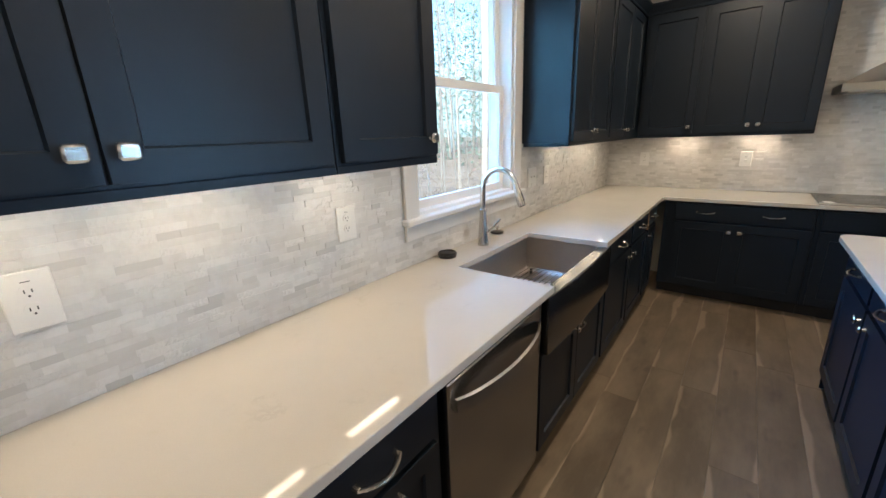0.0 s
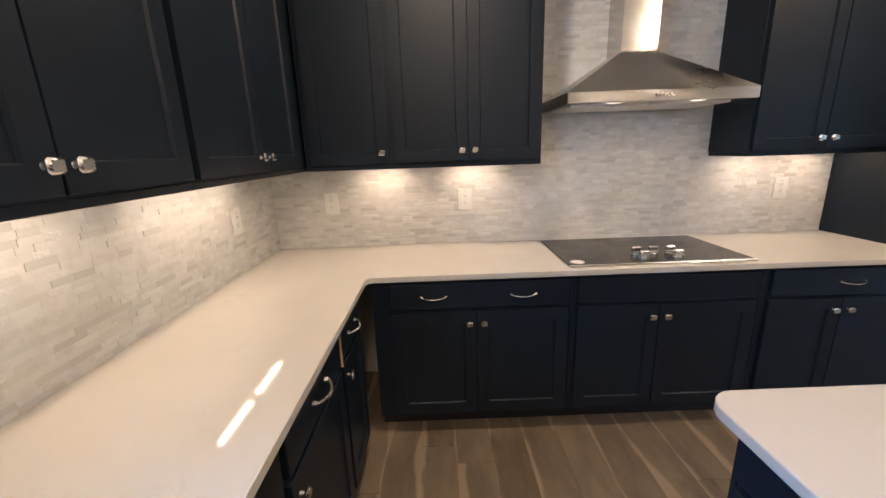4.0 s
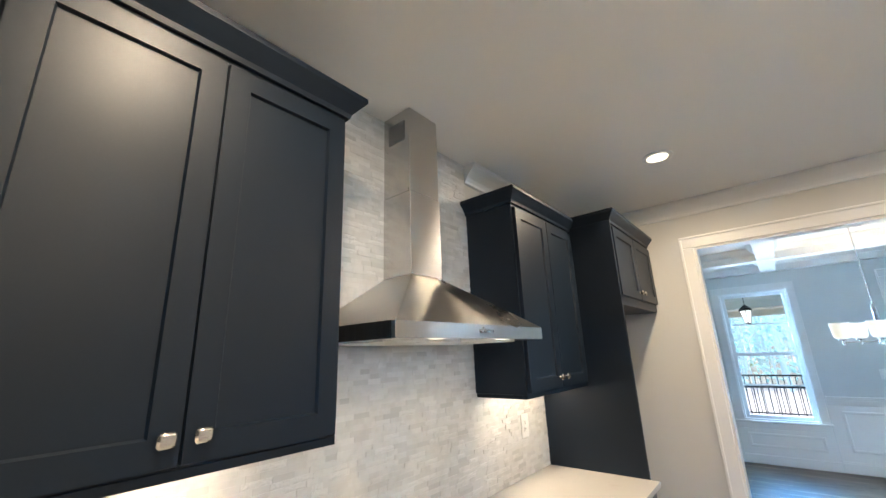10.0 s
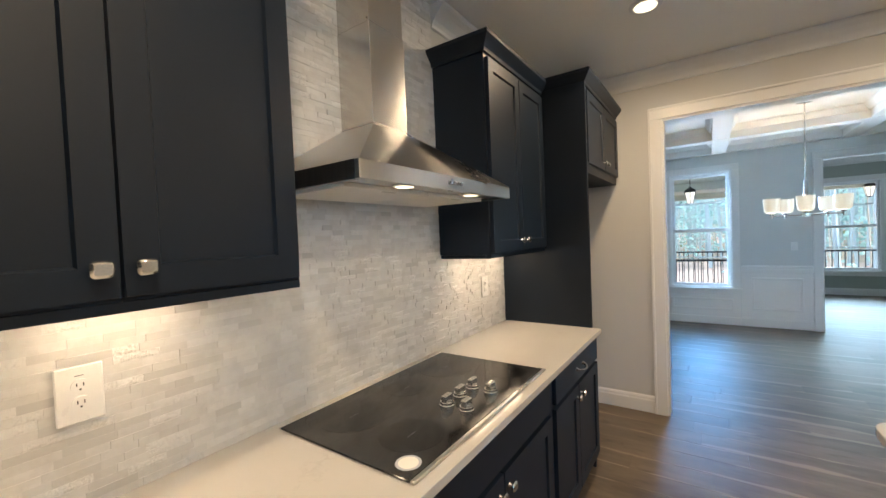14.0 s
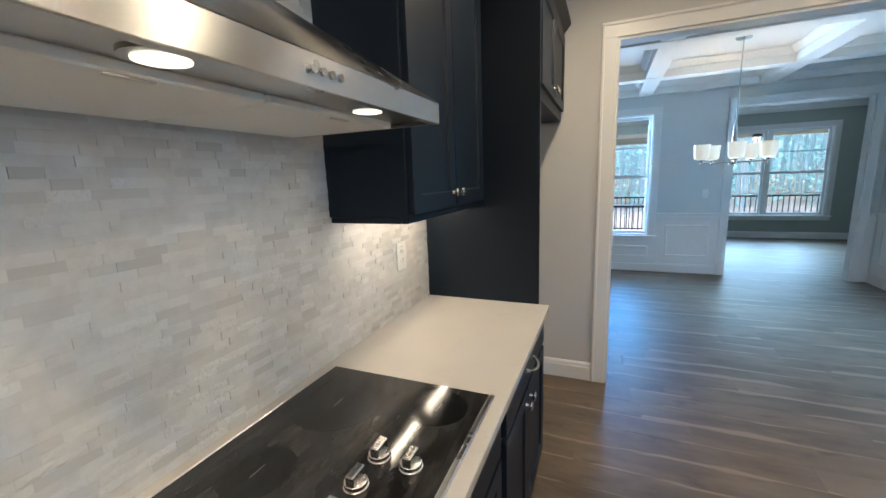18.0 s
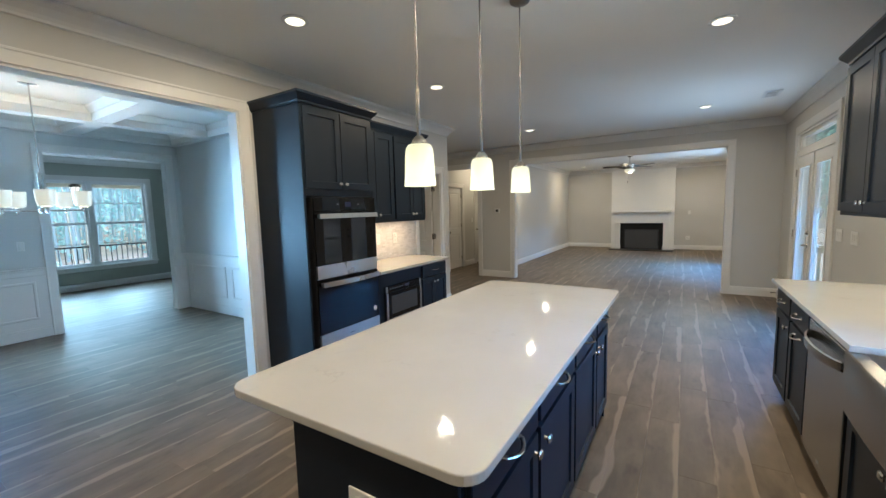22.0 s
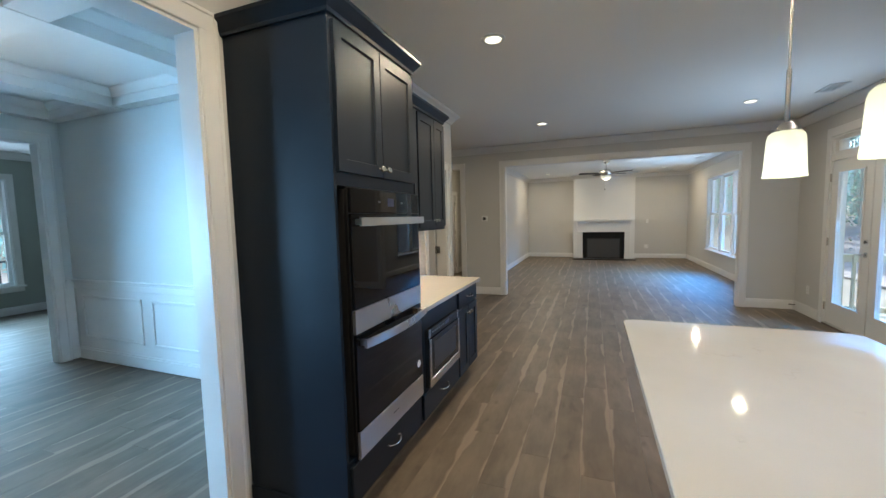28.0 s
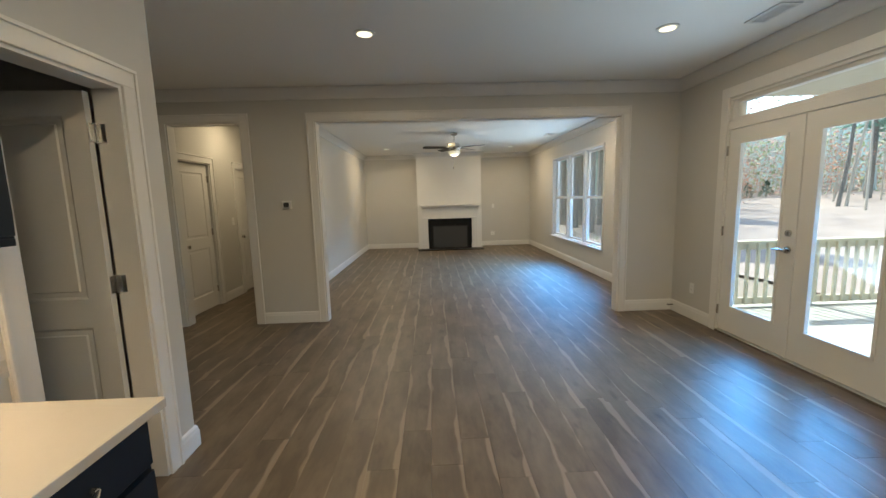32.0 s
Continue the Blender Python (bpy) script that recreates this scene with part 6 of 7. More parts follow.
for k in range(5):
    a = radians(72 * k + 27)
    ex, ey = cx + 0.28 * math.cos(a), cy + 0.28 * math.sin(a)
    arm = part("arm", tube(bmesh.new(), [(cx + 0.03 * math.cos(a), cy + 0.03 * math.sin(a), 1.588), (ex, ey, 1.588)], 0.007, 8), M_NICKEL, c)
    part("cup_holder", lathe(bmesh.new(), [(0.009, 1.56), (0.009, 1.6), (0.03, 1.61), (0.03, 1.618)], ex, ey, 14), M_NICKEL, arm, smooth=True)
    out = [(0.04, 1.62), (0.058, 1.63), (0.066, 1.66), (0.073, 1.77)]
    part("shade", lathe(bmesh.new(), out + [(r - 0.004, z) for r, z in reversed(out)], ex, ey, 28, False), M_SHADE, arm, "lit opal glass cup", smooth=True)

# ceiling fan of the living room
fn = thing("ceiling_fan", (2.49, -12.0, 2.28), "ceiling fan with dark blades and a lit bowl", "ceiling fan")
fx, fy = 2.49, -12.0
part("canopy", lathe(bmesh.new(), [(0.075, CEIL - 0.002), (0.07, CEIL - 0.03), (0.02, CEIL - 0.06)], fx, fy, 24), M_NICKEL, fn, smooth=True)
part("rod", lathe(bmesh.new(), [(0.012, 2.56), (0.012, CEIL - 0.05)], fx, fy, 12), M_NICKEL, fn, smooth=True)
part("motor", lathe(bmesh.new(), [(0.05, 2.44), (0.11, 2.45), (0.125, 2.50), (0.11, 2.545), (0.03, 2.57)], fx, fy, 28), M_NICKEL, fn, smooth=True)
part("light_kit", lathe(bmesh.new(), [(0.10, 2.395), (0.105, 2.41), (0.08, 2.445)], fx, fy, 28), M_NICKEL, fn, smooth=True)
part("bowl", lathe(bmesh.new(), [(0.02, 2.305), (0.07, 2.32), (0.115, 2.36), (0.125, 2.395)], fx, fy, 32), M_SHADE, fn, "lit opal glass bowl", smooth=True)
part("pull_chain", lathe(bmesh.new(), [(0.002, 2.08), (0.002, 2.31)], fx + 0.03, fy + 0.1, 6), M_NICKEL, fn)
part("chain_bob", lathe(bmesh.new(), [(0.003, 2.05), (0.009, 2.06), (0.007, 2.085), (0.002, 2.09)], fx + 0.03, fy + 0.1, 10), M_BRONZE, fn, smooth=True)
for k in range(5):
    a = radians(72 * k + 8)
    bm = bmesh.new()
    v0 = [(0.17, -0.045), (0.25, -0.06), (0.60, -0.068), (0.635, -0.04), (0.635, 0.04), (0.60, 0.068), (0.25, 0.06), (0.17, 0.045)]
    lo = [bm.verts.new((x, y, -0.003)) for x, y in v0]
    hi = [bm.verts.new((x, y, 0.004)) for x, y in v0]
    bm.faces.new(lo[::-1])
    bm.faces.new(hi)
    for i in range(8):
        bm.faces.new((lo[i], lo[(i + 1) % 8], hi[(i + 1) % 8], hi[i]))
    m = Matrix.Translation((fx, fy, 2.475)) @ Matrix.Rotation(a, 4, "Z") @ Matrix.Rotation(radians(12), 4, "X")
    bl = part("blade", bm, M_BRONZE, fn, "dark brown fan blade", m)
    part("blade_iron", one(0.10, 0.20, -0.018, 0.018, -0.012, -0.004, 0.002), M_NICKEL, bl, "", m)

# under-cabinet light bars
for cx, cy, w, d, watts in UNDER:
    L = thing("light_bar", (cx, cy, UB - 0.015), "slim lit light bar below a wall cabinet", "light bar", "under-cabinet light bars")
    zt = UB + (0.018 if cx < 4 else 0.0)
    part("housing", one(cx - w / 2 - 0.012, cx + w / 2 + 0.012, cy - d / 2 - 0.012, cy + d / 2 + 0.012, zt - 0.012, zt + 0.001, 0.002), M_PLATE, L)
    part("lens", one(cx - w / 2, cx + w / 2, cy - d / 2, cy + d / 2, zt - 0.0165, zt - 0.0125), M_LEDSTRIP, L, "glowing strip")

ds = thing("door_stop", (0.02, -8.61, 0.075), "small dark spring door stop on the baseboard", "door stop")
part("spring", tube(bmesh.new(), [(0.016, -8.61, 0.085), (0.075, -8.61, 0.085)], 0.006, 10), M_BRONZE, ds)
part("tip", tube(bmesh.new(), [(0.0745, -8.61, 0.085), (0.088, -8.61, 0.085)], 0.009, 10), M_BLACK, ds, "black rubber tip")

# ceiling vents and detector
for vx, vy in ((0.43, -6.98), (0.42, -12.45)):
    v = thing("ceiling_vent", (vx, vy, CEIL - 0.012), "white louvred ceiling vent", "vent")
    part("vent_frame", ring(bmesh.new(), vx - 0.08, vx + 0.08, -0.010, -0.001, -0.16, 0.16, 0.02), M_PLATE, v, "", Matrix(((1, 0, 0, 0), (0, 0, 1, vy), (0, 1, 0, CEIL), (0, 0, 0, 1))))
    part("backing", one(vx - 0.06, vx + 0.06, vy - 0.14, vy + 0.14, CEIL - 0.003, CEIL - 0.001), M_SLOT, v)
    for k in range(7):
        x = vx - 0.052 + 0.0175 * k
        part("slat", one(x - 0.005, x + 0.005, vy - 0.14, vy + 0.14, CEIL - 0.009, CEIL - 0.005), M_PLATE, v)
lf = thing("flush_ceiling_light", (10.2, -3.9, CEIL - 0.1), "shallow opal ceiling light in the front room", "ceiling light")
part("pan", lathe(bmesh.new(), [(0.17, CEIL - 0.002), (0.17, CEIL - 0.03)], 10.2, -3.9, 28), M_NICKEL, lf, smooth=True)
part("bowl", lathe(bmesh.new(), [(0.04, CEIL - 0.105), (0.12, CEIL - 0.08), (0.16, CEIL - 0.032)], 10.2, -3.9, 28), M_PLATE, lf, smooth=True)

# ---- fireplace ----
FY = -15.30
setting("chimney_breast", one(1.535, 3.39, VY1, FY, 0.0, CEIL), M_CHIM, "white painted chimney breast", "wall")
fp = thing("fireplace", (2.463, FY, 0), "white mantel fireplace with black slate surround", "fireplace")
bm = bmesh.new()
part("slate_surround", ring(bmesh.new(), 1.83, 3.10, 0.002, 0.03, 0.004, 0.88, 0.14, 0.23), M_SLATE, fp, "black slate surround", Matrix(((1, 0, 0, 0), (0, 1, 0, FY), (0, 0, 1, 0), (0, 0, 0, 1))))
on_f = Matrix(((1, 0, 0, 0), (0, 1, 0, FY), (0, 0, 1, 0), (0, 0, 0, 1)))
part("firebox", one(1.955, 2.972, 0.002, 0.012, 0.02, 0.66), M_BLACK, fp, "", on_f)
scr = part("screen", ring(bmesh.new(), 1.955, 2.972, 0.03, 0.045, 0.02, 0.675, 0.03), M_IRON, fp, "black metal screen frame", on_f)
part("screen_mesh", one(1.985, 2.942, 0.033, 0.038, 0.05, 0.645), M_MESH, scr, "dark grey mesh", on_f)
for a, b in ((1.668, 1.83), (3.10, 3.262)):
    part("pilaster", one(a, b, 0.002, 0.075, 0.004, 0.90, 0.004), M_TRIM, fp, "", on_f)
    part("plinth", one(a - 0.01, b + 0.01, 0.002, 0.09, 0.004, 0.15, 0.004), M_TRIM, fp, "", on_f)
part("frieze", one(1.668, 3.262, 0.002, 0.078, 0.90, 1.19, 0.004), M_TRIM, fp, "", on_f)
part("frieze_moulding", one(1.658, 3.272, 0.002, 0.10, 0.885, 0.91, 0.006), M_TRIM, fp, "", on_f)
part("bed_moulding", one(1.645, 3.285, 0.002, 0.12, 1.19, 1.245, 0.012), M_TRIM, fp, "", on_f)
part("mantel_shelf", one(1.612, 3.318, 0.002, 0.17, 1.245, 1.285, 0.006), M_TRIM, fp, "", on_f)
solo("hearth", one(1.53, 3.396, FY + 0.092, FY + 0.42, 0.003, 0.024, 0.003), M_SLATE, "black slate hearth on the floor", "hearth")
for k, (x, z) in enumerate(((2.255, 2.24), (2.215, 2.16))):
    plate_on(on_f, x, z, "blank", "small dark cable plate on the chimney breast", 0.022, 0.03)

# ---- outdoors ----


def ground_height(x, y):
    back = max(0.0, -6.0 - x)
    front = max(0.0, x - 16.0)
    side = max(0.0, -18.0 - y)
    return -0.75 + 0.05 * min(back, 60) + 0.015 * min(front, 60) + 0.03 * min(side, 40) * (1 if x < 12 else 0) + 0.12 * noise.noise(Vector((x * 0.15, y * 0.15, 0)))


bm = bmesh.new()
xs = [-400, -200, -110, -70] + list(range(-50, 51, 4)) + [70, 110, 200, 400]
ys = [-400, -200, -110, -75] + list(range(-60, 49, 4)) + [70, 110, 200, 400]
gv = {(x, y): bm.verts.new((x, y, ground_height(x, y))) for x in xs for y in ys}
for a, b in zip(xs, xs[1:]):
    for c, d in zip(ys, ys[1:]):
        bm.faces.new((gv[a, c], gv[b, c], gv[b, d], gv[a, d]))
setting("ground", bm, M_GROUND, "brown ground covered with leaf litter", "ground", True)

bm, rim = bmesh.new(), {}
for i in range(21):
    for j in range(21):
        x, y = -41.0 + i * 1.82, -48.0 + j * 2.1
        x, y = x + 1.0 * noise.noise(Vector((x, y, 1))), y + 0.7 * noise.noise(Vector((x, y, 5)))
        rim[i, j] = bm.verts.new((x, y, ground_height(x, y) + 0.05))
for i in range(20):
    for j in range(20):
        if (rim[i, j].co.y + 4) > 2.1 * (rim[i, j].co.x - 3):   # leafy wood beyond the living room window
            bm.faces.new((rim[i, j], rim[i + 1, j], rim[i + 1, j + 1], rim[i, j + 1]))
bmesh.ops.delete(bm, geom=[v for v in bm.verts if not v.link_faces], context="VERTS")
setting("yard", bm, M_YARD, "bare pale sandy yard behind the house", "ground", True)

bm, rim = bmesh.new(), {}
for i in range(11):
    for j in range(17):
        x, y = 14.0 + i * 1.4, -14.0 + j * 1.5
        x, y = x + 0.5 * noise.noise(Vector((x, y, 2))), y + 0.5 * noise.noise(Vector((x, y, 7)))
        rim[i, j] = bm.verts.new((x, y, ground_height(x, y) + 0.05))
for i in range(10):
    for j in range(16):
        bm.faces.new((rim[i, j], rim[i + 1, j], rim[i + 1, j + 1], rim[i, j + 1]))
setting("front_yard", bm, M_YARD, "bare pale sandy yard before the house", "ground", True)

# deck behind the glazed doors
d = thing("deck", (-2.0, -6.8, -0.6), "pale grey boarded deck behind the house", "deck")
DKX, DY_, DZ = -4.3, -9.08, -0.10
part("frame_box", one(DKX, -0.17, DY_, -4.4, DZ - 0.32, DZ - 0.035), M_PINE, d)
for k in range(30):
    x = -0.18 - 0.1395 * k
    if x - 0.135 > DKX - 0.05:
        part("board", one(x - 0.134, x, DY_, -4.4, DZ - 0.03, DZ, 0.003), M_DECK, d)
for x in (DKX + 0.1, -0.4):
    for y in (-9.0, -4.6):
        part("post", one(x - 0.07, x + 0.07, y - 0.07, y + 0.07, -1.2, DZ - 0.32), M_PINE, d)


def balustrade(m, u0, u1, label):
    """Along u, with balusters on the side d > 0."""
    r = thing("deck_balustrade", m @ Vector(((u0 + u1) / 2, 0, DZ)), label, "balustrade", "deck balustrades")
    part("top_rail", one(u0, u1, -0.07, 0.07, 0.765, 0.80, 0.004), M_PINE, r, "", m)
    part("upper_rail", one(u0, u1, -0.018, 0.018, 0.68, 0.763, 0.003), M_PINE, r, "", m)
    part("bottom_rail", one(u0, u1, -0.018, 0.018, -0.06, 0.025, 0.003), M_PINE, r, "", m)
    u = u0 + 0.07
    while u < u1:
        part("baluster", one(u - 0.018, u + 0.018, 0.0185, 0.055, -0.055, 0.763, 0.002), M_PINE, r, "", m)
        u += 0.135
    n = max(1, round((u1 - u0) / 1.8))
    for k in range(n + 1):
        c = u0 + 0.05 + (u1 - u0 - 0.1) * k / n
        part("post", one(c - 0.044, c + 0.044, -0.105, -0.0185, DZ + 0.002, 0.763, 0.004), M_PINE, r, "", m)


balustrade(Matrix(((1, 0, 0, 0), (0, 1, 0, -9.0), (0, 0, 1, 0), (0, 0, 0, 1))), DKX + 0.2, -0.2, "treated pine balustrade of the deck with square balusters")
balustrade(Matrix(((0, 1, 0, DKX + 0.12), (1, 0, 0, 0), (0, 0, 1, 0), (0, 0, 0, 1))), -8.9, -4.45, "treated pine balustrade of the deck with square balusters")
setting("deck_roof", one(-4.2, -0.165, -9.1, -4.6, 2.66, 2.78), M_PORCHCEIL, "cream boarded porch ceiling above the deck", "ceiling")

# front porches
for name, x0, x1, y0, y1, rail_x in (("porch_dining", FX0 + 0.006, 10.6, -2.12, 1.2, 10.5), ("porch_front", FX1 + 0.146, 13.75, -6.4, 1.2, 13.65)):
    setting(name, one(x0, x1, y0, y1, -0.3, -0.18), M_DECK, "grey porch floor", "porch")
    setting(name + "_ceiling", one(x0, x1 + 0.25, y0, y1, 2.42, 2.55), M_PORCHCEIL, "cream porch ceiling", "ceiling")
    setting(name + "_beam", one(x1 - 0.1, x1 + 0.1, y0, y1, 2.26, 2.416), M_PORCHCEIL, "cream porch beam", "beam")
    p = thing("porch_railing", (rail_x, (y0 + y1) / 2, -0.18), "black iron porch railing with slim balusters", "railing", "porch railings")
    part("top_rail", one(rail_x - 0.02, rail_x + 0.02, y0, y1, 0.80, 0.84, 0.004), M_IRON, p)
    part("bottom_rail", one(rail_x - 0.015, rail_x + 0.015, y0, y1, -0.06, -0.03, 0.003), M_IRON, p)
    y = y0 + 0.06
    while y < y1:
        part("baluster", one(rail_x - 0.008, rail_x + 0.008, y - 0.008, y + 0.008, -0.032, 0.802), M_IRON, p)
        y += 0.11
    for y in (y0 + 0.02, (y0 + y1) / 2, y1 - 0.02):
        part("post", one(rail_x - 0.02, rail_x + 0.02, y - 0.02, y + 0.02, -0.18, 0.86, 0.003), M_IRON, p)


def lantern(x, y, z0, top):
    p = thing("porch_lantern", (x, y, z0), "dark bronze hanging porch lantern, lit", "lantern", "porch lanterns")
    part("glass_cage", lathe(bmesh.new(), [(0.05, z0), (0.095, z0 + 0.20)], x, y, 6), M_CAGE, p, "pale lantern glass")
    part("roof", lathe(bmesh.new(), [(0.115, z0 + 0.20), (0.09, z0 + 0.25), (0.03, z0 + 0.29), (0.01, z0 + 0.31)], x, y, 6), M_BRONZE, p)
    part("base", lathe(bmesh.new(), [(0.02, z0 - 0.025), (0.055, z0 - 0.003)], x, y, 6), M_BRONZE, p)
    for k in range(6):
        a = math.pi / 3 * k
        part("bar", tube(bmesh.new(), [(x + 0.052 * math.cos(a), y + 0.052 * math.sin(a), z0 - 0.002), (x + 0.098 * math.cos(a), y + 0.098 * math.sin(a), z0 + 0.205)], 0.005, 6), M_BRONZE, p)
    part("chain", lathe(bmesh.new(), [(0.006, z0 + 0.305), (0.006, top - 0.002)], x, y, 6), M_BRONZE, p)


lantern(9.5, -0.94, 1.95, 2.42)
lantern(13.0, -4.06, 2.02, 2.42)


# trees
def limbs(bm, base, way, length, radius, depth, rng, keep):
    """A bent tapered limb with side limbs; thin ones go to keep's list."""
    n = 5 if depth else 4
    pts, p, w = [base], Vector(base), Vector(way).normalized()
    for k in range(n):
        w = (w + Vector((rng.uniform(-1, 1), rng.uniform(-1, 1), rng.uniform(-0.3, 0.6))) * (0.16 if depth else 0.05)).normalized()
        p = p + w * length / n
        pts.append(p.copy())
    radii = [radius * (1 - 0.75 * k / n) for k in range(n + 1)]
    tube(bm if radius > 0.03 else keep, pts, radii, 7 if radius > 0.05 else 3)
    if depth < 3:
        for k in range((9, 5, 4)[depth]):
            i = rng.randint(2 if depth == 0 else 1, n - 1)
            q = pts[i].lerp(pts[i + 1], rng.random())
            a = rng.uniform(0, 6.283)
            up = rng.uniform(0.3, 0.9)
            limbs(bm, q, (math.cos(a), math.sin(a), up), length * rng.uniform(0.22, 0.4), radii[i] * rng.uniform(0.3, 0.45), depth + 1, rng, keep)


def bare_tree(name, height, radius, seed, bark, label):
    rng = random.Random(seed)
    t = thing(name, (0, 0, -50), label, "tree", "bare woodland trees")
    trunk, twigs = bmesh.new(), bmesh.new()
    limbs(trunk, Vector((0, 0, 0)), (rng.uniform(-0.04, 0.04), rng.uniform(-0.04, 0.04), 1), height, radius, 0, rng, twigs)
    for nm, b in (("trunk", trunk), ("crown", twigs)):
        o = new(nm, mesh_of(nm, b, bark, True))
        o.parent = t
    return t


def pine(name, height, seed):
    rng = random.Random(seed)
    t = thing(name, (0, 0, -50), "tall green pine with a ragged crown", "tree", "woodland pines")
    o = new("trunk", mesh_of("trunk", tube(bmesh.new(), [(0, 0, 0), (0.1, 0, height * 0.5), (0, 0.1, height)], [0.2, 0.14, 0.03], 8), M_DARKBARK, True))
    o.parent = t
    bm = bmesh.new()
    for k in range(420):
        h = height * (0.42 + 0.58 * rng.random() ** 0.8)
        reach = 2.4 * (1.05 - h / height) + 0.35
        a, q = rng.uniform(0, 6.283), rng.random() ** 0.5
        c = Vector((math.cos(a) * reach * q, math.sin(a) * reach * q, h - 0.35 * q))
        s = rng.uniform(0.18, 0.4)
        tilt = Euler((rng.uniform(-0.7, 0.7), rng.uniform(-0.7, 0.7), rng.uniform(0, 6.28))).to_matrix()
        v = [bm.verts.new(c + tilt @ Vector(p) * s) for p in ((-1, -0.3, 0), (1, -0.3, 0.1), (1.1, 0.3, 0), (-0.9, 0.35, 0.15), (0, 0, 0.5))]
        for q3 in ((0, 1, 4), (1, 2, 4), (2, 3, 4), (3, 0, 4)):
            bm.faces.new([v[i] for i in q3])
    o = new("crown", mesh_of("crown", bm, M_PINELEAF))
    o.parent = t
    return t


kinds = [bare_tree("tree", 14, 0.17, 3, M_BARK, "bare woodland tree with pale bark"), bare_tree("tree", 11, 0.08, 8, M_BARK, "slim bare woodland tree with pale bark"),
         bare_tree("tree", 15, 0.14, 15, M_DARKBARK, "tall bare woodland tree with dark bark"), bare_tree("tree", 9, 0.055, 21, M_BARK, "thin bare woodland sapling")]
pines = [pine("pine_tree", 14, 4), pine("pine_tree", 11, 9)]
pale = bare_tree("tree", 13, 0.10, 33, M_HAZEBARK, "slim bare woodland tree, haze painted into its bark")
rng = random.Random(77)


def open_yard(x, y):
    way, far = (y + 4) / (x - 3) if x < -4 else 0, math.hypot(x - 3, y + 4)
    side = (y + 2.1) / (x - 3.06) if x < -4 else 0
    return 0.60 < way < 1.5 and far < 30 or 0.98 < way < 1.4 and far < 45 or 1.3 < side < 2.1 and far < 42


def plant(kind, x, y, scale=1.0):
    if open_yard(x, y):
        return None
    t = copy_thing(kind, Matrix.Translation((x, y, ground_height(x, y) - 0.1)) @ Matrix.Rotation(rng.uniform(0, 6.283), 4, "Z"))
    t.scale = (scale, scale, scale)
    return t


for k in range(28):   # wood beyond the sink window
    r0 = 5.5 + 20 * (k / 28)
    a = radians(rng.uniform(92, 172))
    plant(rng.choice(kinds[:2] + kinds[3:] if k > 14 else (kinds[0], kinds[0], kinds[1], kinds[3])), -2.0 + r0 * math.cos(a), -3.5 + r0 * math.sin(a), rng.uniform(0.8, 1.25))
for k in range(60):   # beyond the living room window
    r0 = 10 + 20 * (k / 60)
    a = radians(rng.uniform(203, 256))
    plant(rng.choice([pale, pale, pines[0], pines[1], kinds[3]]), -2.0 + r0 * math.cos(a), -15.0 + r0 * math.sin(a), rng.uniform(0.8, 1.2))
for k in range(16):   # edge of the yard
    a = radians(rng.uniform(178, 236))
    r0 = rng.uniform(24, 34)
    plant(rng.choice(kinds + pines[:1]), -2 + r0 * math.cos(a), -8 + r0 * math.sin(a), rng.uniform(0.8, 1.2))
for k in range(12):   # front
    plant(rng.choice([pale, pale, pines[1]]), rng.uniform(24, 44), rng.uniform(-16, 12), rng.uniform(0.8, 1.2))
kinds.append(pale)


def russet_tree(x, y, h, seed):
    rng3 = random.Random(seed)
    z = ground_height(x, y) - 0.1
    t = thing("russet_tree", (x, y, z), "small russet-leaved tree at the pale yard", "tree", "russet yard trees")
    trunk, lv3 = bmesh.new(), bmesh.new()
    for k in range(5):
        a, up = rng3.uniform(0, 6.283), h * rng3.uniform(0.75, 1.0)
        lean = h * rng3.uniform(0.12, 0.32)
        tip = Vector((x + lean * math.cos(a), y + lean * math.sin(a), z + up))
        mid = Vector((x, y, z)).lerp(tip, 0.5) - Vector((math.cos(a), math.sin(a), 0)) * 0.1 * lean
        tube(trunk, [(x, y, z), mid, tip], [0.03, 0.018, 0.006], 5)
        for j in range(44):
            c = mid.lerp(tip, rng3.uniform(-0.3, 1.05)) + Vector((rng3.gauss(0, 0.45), rng3.gauss(0, 0.45), rng3.gauss(0, 0.4)))
            s3 = rng3.uniform(0.04, 0.11)
            tilt = Euler((rng3.uniform(-1, 1), rng3.uniform(-1, 1), rng3.uniform(0, 6.28))).to_matrix()
            lv3.faces.new([lv3.verts.new(c + tilt @ Vector(p) * s3) for p in ((-1, 0, 0), (0, -0.6, 0.25), (1.2, 0, 0), (0, 0.6, 0.25))])
    part("trunk", trunk, M_BARK, t)
    part("crown", lv3, M_REDLEAF, t)


for k, (x, y, h) in enumerate(((-17.0, -29.0, 3.4), (-24.0, -29.5, 4.0), (-20.5, -33.5, 4.0), (-26.0, -32.5, 4.6), (-27.5, -28.5, 4.4), (-30.0, -37.0, 4.8))):
    russet_tree(x, y, h, 50 + k)
for o in kinds + pines:
    o.location = (rng.uniform(-34, -28), rng.uniform(4, 16), 0)
    o.location.z = ground_height(o.location.x, o.location.y) - 0.1

